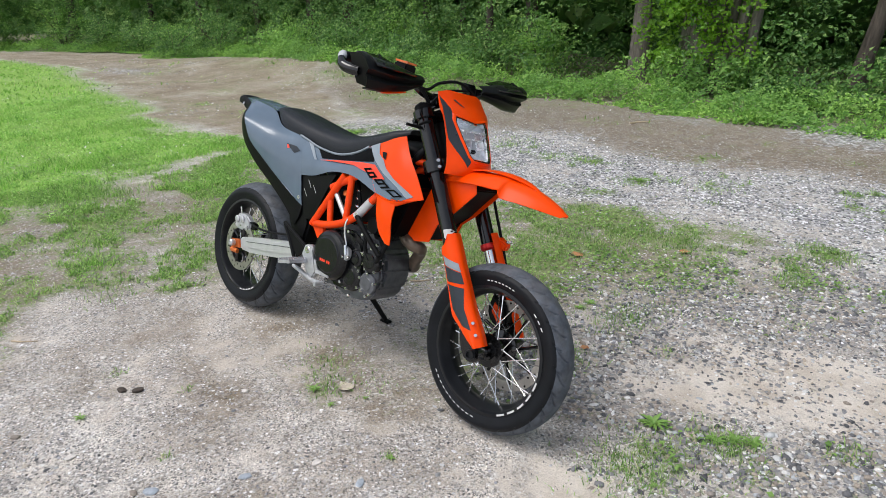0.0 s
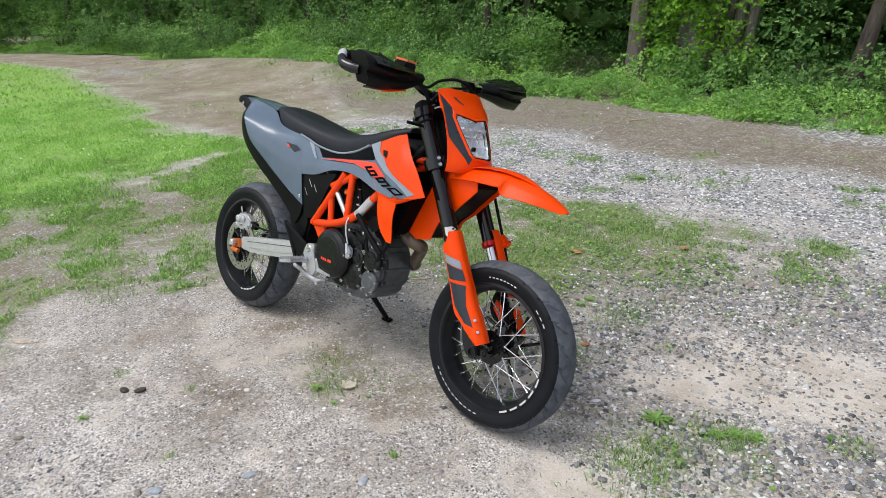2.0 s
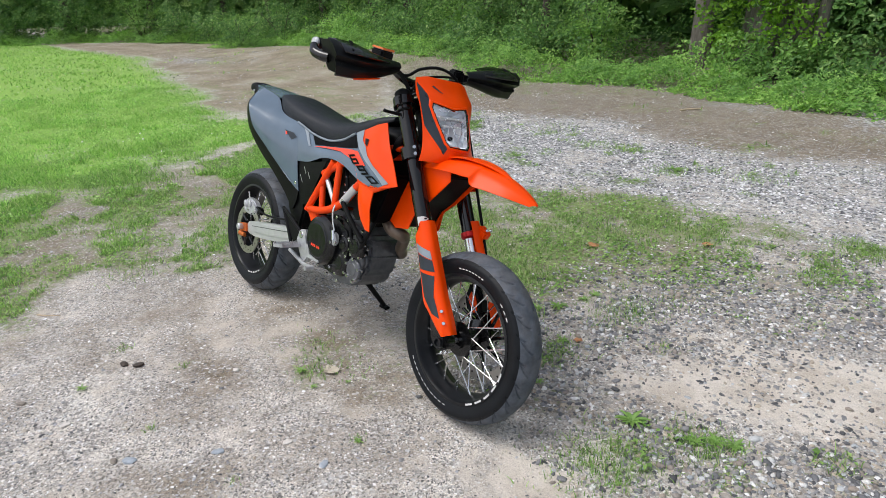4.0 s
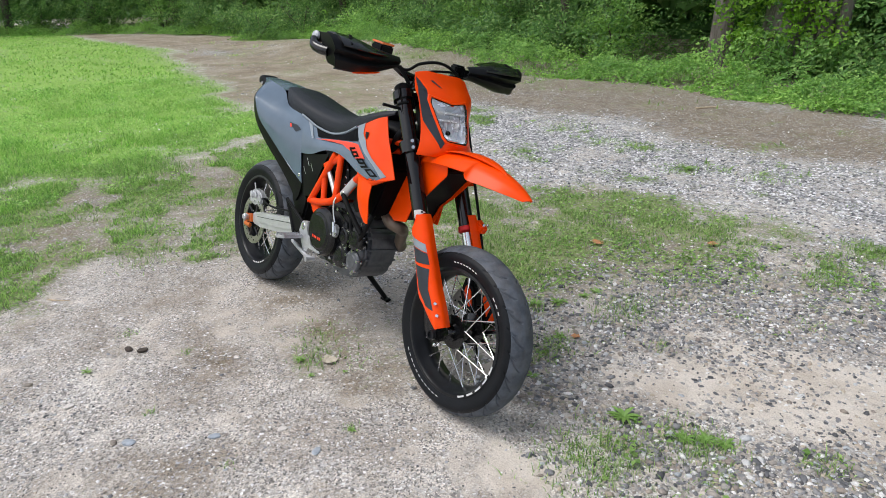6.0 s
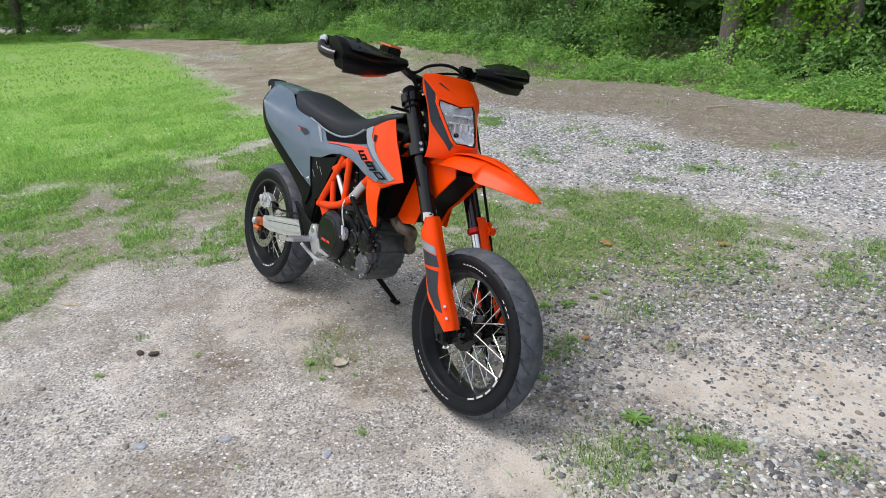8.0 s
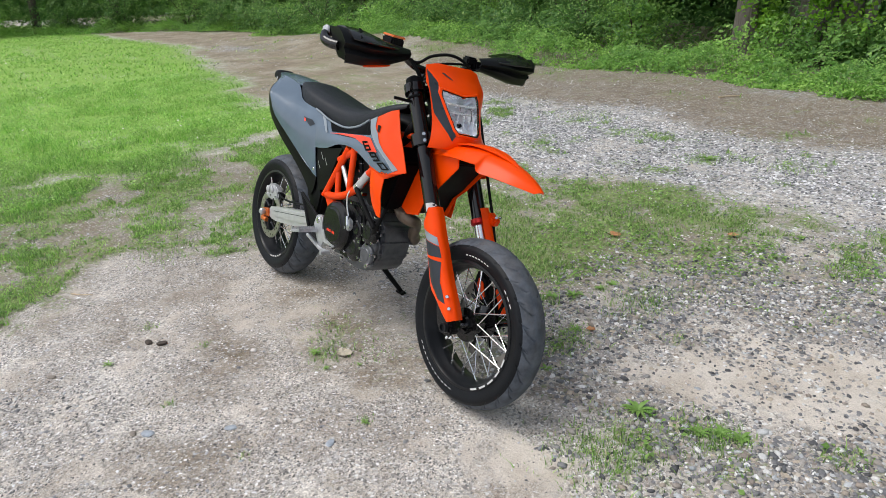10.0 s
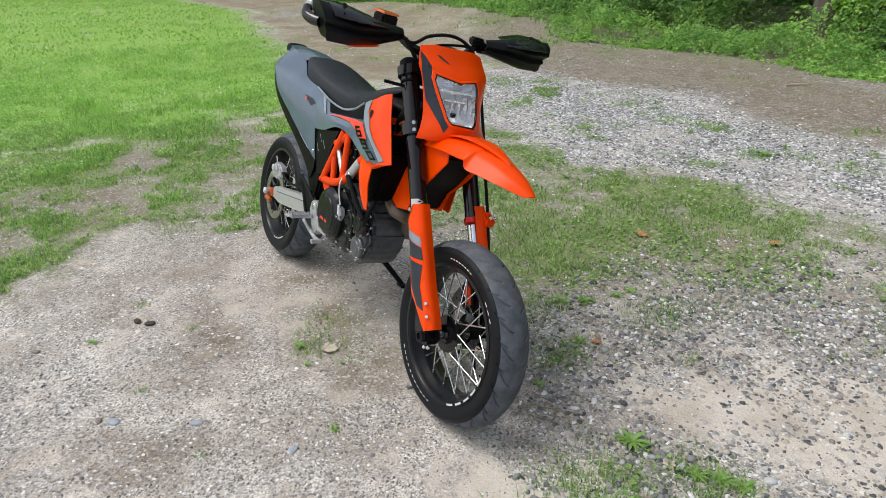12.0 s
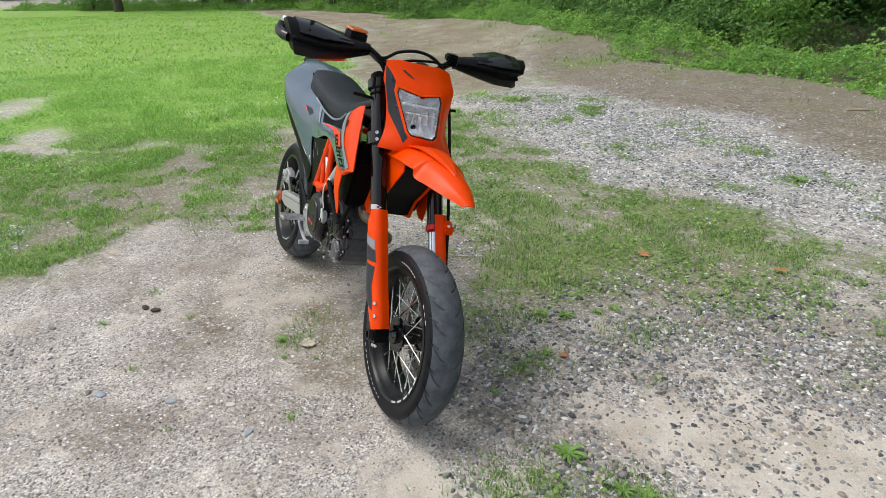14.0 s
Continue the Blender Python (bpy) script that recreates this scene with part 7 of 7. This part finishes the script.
    part("handguard_strap", tube("handguard_strap", [(1.03, s * (0.425 - inn), 1.125), (1.005, s * (0.437 - inn), 1.128), (0.975, s * (0.446 - inn * 0.6), 1.138), (0.952, s * 0.438, 1.158)], [0.016, 0.0175, 0.0165, 0.013], GLOSS, 12), hg, "gloss black end strap")
    if s < 0:
        part("handguard_lip", sheet("handguard_lip", net([[(1.056, 0.345, 1.079), (1.06, 0.3, 1.084), (1.062, 0.245, 1.094)], [(1.04, 0.335, 1.076), (1.045, 0.3, 1.08), (1.048, 0.25, 1.09)]]), 0.004, ORANGE, 2), hg, "orange lower lip")
    bolt((1.06, s * 0.405, 1.112 + up), hg, 0.006, (0.8, s * 0.5, 0), material=BLACK)
res = part("brake_reservoir", block("brake_reservoir", (0.055, 0.06, 0.036), pose(1.0, -0.205, 1.172, 0, 8, 10), BLACK, 0.006), None, "black brake fluid reservoir with amber lid")
part("reservoir_lid", block("reservoir_lid", (0.056, 0.061, 0.007), pose(1.003, -0.205, 1.192, 0, 8, 10), AMBER, 0.003), res, "amber lid")
part("clutch_reservoir", block("clutch_reservoir", (0.045, 0.045, 0.028), pose(0.975, 0.17, 1.168, 0, 8, -10), BLACK, 0.006))
part("ignition_knob", lathe("ignition_knob", [(0, 0.02), (0.02, 0.02), (0.024, 0.014), (0.024, 0)], (1.02, 0.04, 1.11), BLACK, 20, (0.2, 0, 1)))
part("instrument", block("instrument", (0.02, 0.11, 0.07), pose(1.055, 0.0, 1.085, 0, -25, 0), BLACK, 0.008), None, "black instrument housing")
part("brake_hose", tube("brake_hose", [(0.99, -0.17, 1.15), (1.02, -0.11, 1.12), (1.035, -0.06, 1.15), (1.06, 0.0, 1.165), (1.07, 0.06, 1.152), (1.08, 0.105, 1.11), (1.105, 0.13, 1.02), (1.165, 0.138, 0.88), (1.225, 0.138, 0.75), (1.29, 0.135, 0.62), (1.36, 0.125, 0.48)], 0.0055, BLACK, 10), None, "black front brake hose looped over the mask")
part("clutch_line", tube("clutch_line", [(0.98, 0.17, 1.15), (1.03, 0.11, 1.14), (1.06, 0.05, 1.142), (1.05, -0.05, 1.12), (1.03, -0.085, 1.05), (1.06, -0.06, 0.95)], 0.0045, BLACK, 10))
part("loom", tube("loom", [(1.01, -0.13, 1.13), (1.03, -0.09, 1.07), (1.04, -0.07, 0.98), (1.03, -0.06, 0.9)], 0.007, BLACK, 10))
part("head_hose", tube("head_hose", [(1.06, -0.08, 0.93), (1.03, -0.1, 0.89), (1.0, -0.09, 0.84), (0.98, -0.07, 0.8)], 0.014, BLACK, 12))
part("head_bracket", tube("head_bracket", [(0.96, -0.1, 0.86), (1.03, -0.095, 0.868), (1.09, -0.06, 0.87)], 0.012, ORANGE_TUBE, 12))


# ---- small things on the ground ----
def weed(x, y, spread, n, seed, label="broad-leaved green weed growing between pebbles"):
    """A rosette of broad arched leaves."""
    r = np.random.RandomState(seed)
    z = float(ground_height(np.array([x]), np.array([y]))[0])
    base = tagged(new("weed"), label, "weed", "weeds in the gravel")
    base.location = (x, y, z)
    for k in range(n):
        a, l, w = 6.283 * k * 0.618 + r.normal(0, 0.3), spread * r.uniform(0.5, 1.1), spread * r.uniform(0.1, 0.2)
        rise = r.uniform(0.4, 1.1)
        v, f = [], []
        for i in range(6):
            t = i / 5
            c = np.array([math.cos(a) * l * t, math.sin(a) * l * t, l * (rise * t - 0.45 * rise * t * t * 1.6) + 0.004])
            s = np.array([-math.sin(a), math.cos(a), 0]) * w * math.sin(math.pi * min(0.97, t * 0.9 + 0.08)) * 0.6
            v += [c - s + (0, 0, w * 0.12), c, c + s + (0, 0, w * 0.12)]
        for i in range(5):
            f += [(3 * i, 3 * i + 1, 3 * i + 4, 3 * i + 3), (3 * i + 1, 3 * i + 2, 3 * i + 5, 3 * i + 4)]
        hung("leaf", mesh_np("leaf", v, f, WEED, True), base)


for k, (wx, wy, ws, wn_) in enumerate(((1.876, 0.371, 0.075, 9), (2.07, 0.42, 0.05, 6), (2.12, 0.47, 0.055, 7), (2.17, 0.5, 0.05, 6), (1.16, 0.86, 0.06, 8), (1.1, 0.78, 0.05, 6), (1.2, 1.0, 0.04, 6), (1.21, 1.08, 0.045, 6), (1.38, 0.62, 0.045, 6), (1.318, -0.368, 0.025, 6), (0.305, -0.965, 0.03, 6), (0.8, -0.29, 0.04, 7), (1.0, -0.2, 0.02, 5), (0.93, -0.31, 0.022, 6), (1.5, 0.32, 0.035, 6), (0.35, 3.35, 0.1, 9), (-3.2, -1.9, 0.1, 8))):
    weed(wx, wy, ws * 0.85, wn_ * 3, 300 + k)


def dry_leaf(x, y, size, turn, material, label):
    """A curled fallen leaf with a toothed outline."""
    v, f, n = [(0, 0, 0.006)], [], 15
    for k in range(n):
        a = 2 * math.pi * k / n
        r = size * (0.62 + 0.3 * math.cos(a) + (0.1 if k % 2 else -0.05))
        v.append((r * math.cos(a), r * math.sin(a) * 0.75, 0.004 + 0.22 * abs(math.sin(a)) * size * (1 if k % 3 else 0.4)))
    f = [(0, 1 + k, 1 + (k + 1) % n) for k in range(n)]
    ob = tagged(new("fallen_leaf", mesh_np("fallen_leaf", v, f, material)), label, "leaf", "fallen leaves")
    ob.matrix_world = pose(x, y, float(ground_height(np.array([x]), np.array([y]))[0]) + 0.002, 0, 0, turn)


def lone_stone(x, y, size, flat, turn, material, label, seed):
    """One larger stone: an uneven rounded lump, sunk a little into the ground."""
    r, bm = random.Random(seed), bmesh.new()
    bmesh.ops.create_icosphere(bm, subdivisions=2, radius=1.0)
    for v in bm.verts:
        k = 1 + r.uniform(-0.14, 0.14)
        v.co = Vector((v.co.x * size * 1.25 * k, v.co.y * size * 0.85 * k, v.co.z * size * flat * k))
    ob = tagged(new("stone", from_bm("stone", bm, material, True, 0.6)), label, "stone", "larger stones on the sand")
    ob.matrix_world = pose(x, y, float(ground_height(np.array([x]), np.array([y]))[0]) + size * flat * 0.45, 0, 0, turn)


DARK_CLOD = surface("dark_brown_clod", (0.075, 0.06, 0.05), 0.9, vary=0.35, scale=90, bump=0.6, grain=500)
SLATE = surface("blue_grey_stone", (0.36, 0.4, 0.45), 0.8, vary=0.2, scale=70, bump=0.4, grain=500)
PALE_ROCK = surface("pale_stone", (0.66, 0.62, 0.58), 0.85, vary=0.2, scale=70, bump=0.4, grain=500)
BROWN_ROCK = surface("brown_grey_stone", (0.27, 0.235, 0.2), 0.85, vary=0.25, scale=70, bump=0.4, grain=500)
for k, (x, y, size, flat, turn, material, label) in enumerate((
        (0.24, -0.79, 0.016, 0.7, 20, DARK_CLOD, "dark brown lump of earth on sand"),
        (0.29, -0.75, 0.018, 0.6, 70, DARK_CLOD, "dark brown lump of earth on sand"),
        (0.32, -0.8, 0.014, 0.4, 10, PALE_ROCK, "flat pale stone beside dark earth lumps"),
        (0.87, -0.96, 0.02, 0.35, 40, SLATE, "flat blue-grey stone pressed into sand"),
        (0.84, -1.0, 0.013, 0.5, 0, BROWN_ROCK, "small brown-grey stone on sand"),
        (0.52, -1.07, 0.016, 0.4, 100, PALE_ROCK, "flat pale stone pressed into sand"),
        (1.03, -0.73, 0.017, 0.4, 60, SLATE, "flat blue-grey stone pressed into sand"),
        (0.6, -0.47, 0.012, 0.6, 30, PALE_ROCK, "pale stone lying on brown sand"),
        (-0.07, -0.74, 0.014, 0.4, 15, PALE_ROCK, "flat pale stone pressed into sand"),
        (1.15, -0.54, 0.015, 0.4, 80, PALE_ROCK, "flat pale stone pressed into sand"),
        (1.33, -0.51, 0.015, 0.4, 120, SLATE, "flat blue-grey stone pressed into sand"),
        (0.26, -1.16, 0.014, 0.5, 50, BROWN_ROCK, "small brown-grey stone on sand"))):
    lone_stone(x, y, size, flat, turn, material, label, 700 + k)


def stick(points, radius, label):
    """A thin dead stick lying along the ground."""
    p = [(x, y, float(ground_height(np.array([x]), np.array([y]))[0]) + radius * 0.8) for x, y in points]
    tagged(new("stick", tube("stick", p, [radius, radius * 0.9, radius * 0.5], DRY_STICK, 7)), label, "stick", "dead sticks on the ground")


DRY_STICK = surface("bleached_wood", (0.5, 0.4, 0.28), 0.8, vary=0.25, scale=60, bump=0.4)
stick([(0.35, 0.68), (0.39, 0.715), (0.42, 0.77)], 0.005, "short pale stick lying on worn turf")
stick([(-0.91, 5.64), (-0.85, 5.78), (-0.77, 5.88)], 0.012, "pale dead stick lying on brown soil")
stick([(-0.53, -0.96), (-0.49, -0.93), (-0.44, -0.88)], 0.004, "thin dry stick at the turf's edge")


PALE_LEAF = surface("bleached_dry_leaf", (0.5, 0.44, 0.35), 0.75, vary=0.2, scale=50)
dry_leaf(0.82, 1.57, 0.055, 20, DRY_LEAF, "curled orange-brown fallen leaf on turf")
dry_leaf(1.28, 2.02, 0.05, 80, DRY_LEAF, "curled orange-brown fallen leaf on turf")
dry_leaf(2.007, 0.384, 0.032, 140, PALE_LEAF, "pale brown fallen leaf on pebbles")
dry_leaf(0.875, -0.212, 0.05, 35, PALE_LEAF, "bleached dry leaf beside grass tufts")
dry_leaf(1.43, 0.67, 0.03, 200, DRY_LEAF, "small brown fallen leaf on gravel")


# loose clumps of grass in the gravel: place, spread, number and height of the blades
tuft_rows = ((1.9, 0.22, 0.06, 200, 0.035), (1.98, 0.14, 0.06, 180, 0.032), (1.86, 0.1, 0.05, 120, 0.03), (2.1, 0.44, 0.05, 200, 0.035), (2.16, 0.48, 0.04, 120, 0.03), (2.0, 0.3, 0.05, 90, 0.03), (0.8, -0.24, 0.045, 120, 0.03), (0.66, -0.12, 0.07, 140, 0.028), (0.95, -0.13, 0.05, 70, 0.026), (1.42, 1.02, 0.08, 200, 0.034), (1.12, 0.62, 0.07, 220, 0.035), (1.2, 0.45, 0.06, 180, 0.03), (1.4, 0.58, 0.06, 160, 0.032), (1.42, 0.47, 0.04, 110, 0.028), (1.7, 0.87, 0.03, 60, 0.022), (2.03, 1.48, 0.04, 90, 0.026), (1.95, 0.1, 0.1, 420, 0.035), (2.08, 0.42, 0.06, 260, 0.035), (2.2, 0.3, 0.06, 120, 0.028), (1.35, 1.0, 0.1, 260, 0.03), (1.5, 1.25, 0.08, 160, 0.028), (1.93, 2.5, 0.1, 300, 0.045), (0.3, 3.3, 0.09, 260, 0.04), (-0.6, 3.7, 0.12, 220, 0.04), (0.9, 3.5, 0.1, 200, 0.035), (-1.4, 3.9, 0.14, 220, 0.04), (-2.9, 0.0, 0.2, 500, 0.08), (-2.6, 0.35, 0.15, 360, 0.07), (-0.75, -0.45, 0.1, 200, 0.04), (0.42, -0.62, 0.015, 26, 0.025), (0.1, -0.75, 0.02, 30, 0.03), (0.75, -0.85, 0.015, 26, 0.025), (1.3, -0.36, 0.015, 26, 0.022), (1.2, -0.75, 0.015, 22, 0.02))
rt = np.random.RandomState(500)
tx = np.concatenate([a + rt.normal(0, s, n) for a, b, s, n, h in tuft_rows])
ty = np.concatenate([b + rt.normal(0, s, n) for a, b, s, n, h in tuft_rows])
th = np.concatenate([rt.uniform(0.4, 1.0, n) * h for a, b, s, n, h in tuft_rows])
blade_field("grass_tufts", tx, ty, th, rt.uniform(0.003, 0.005, len(tx)), TURF, "small tufts of fresh green grass in gravel", rt, 0.8)
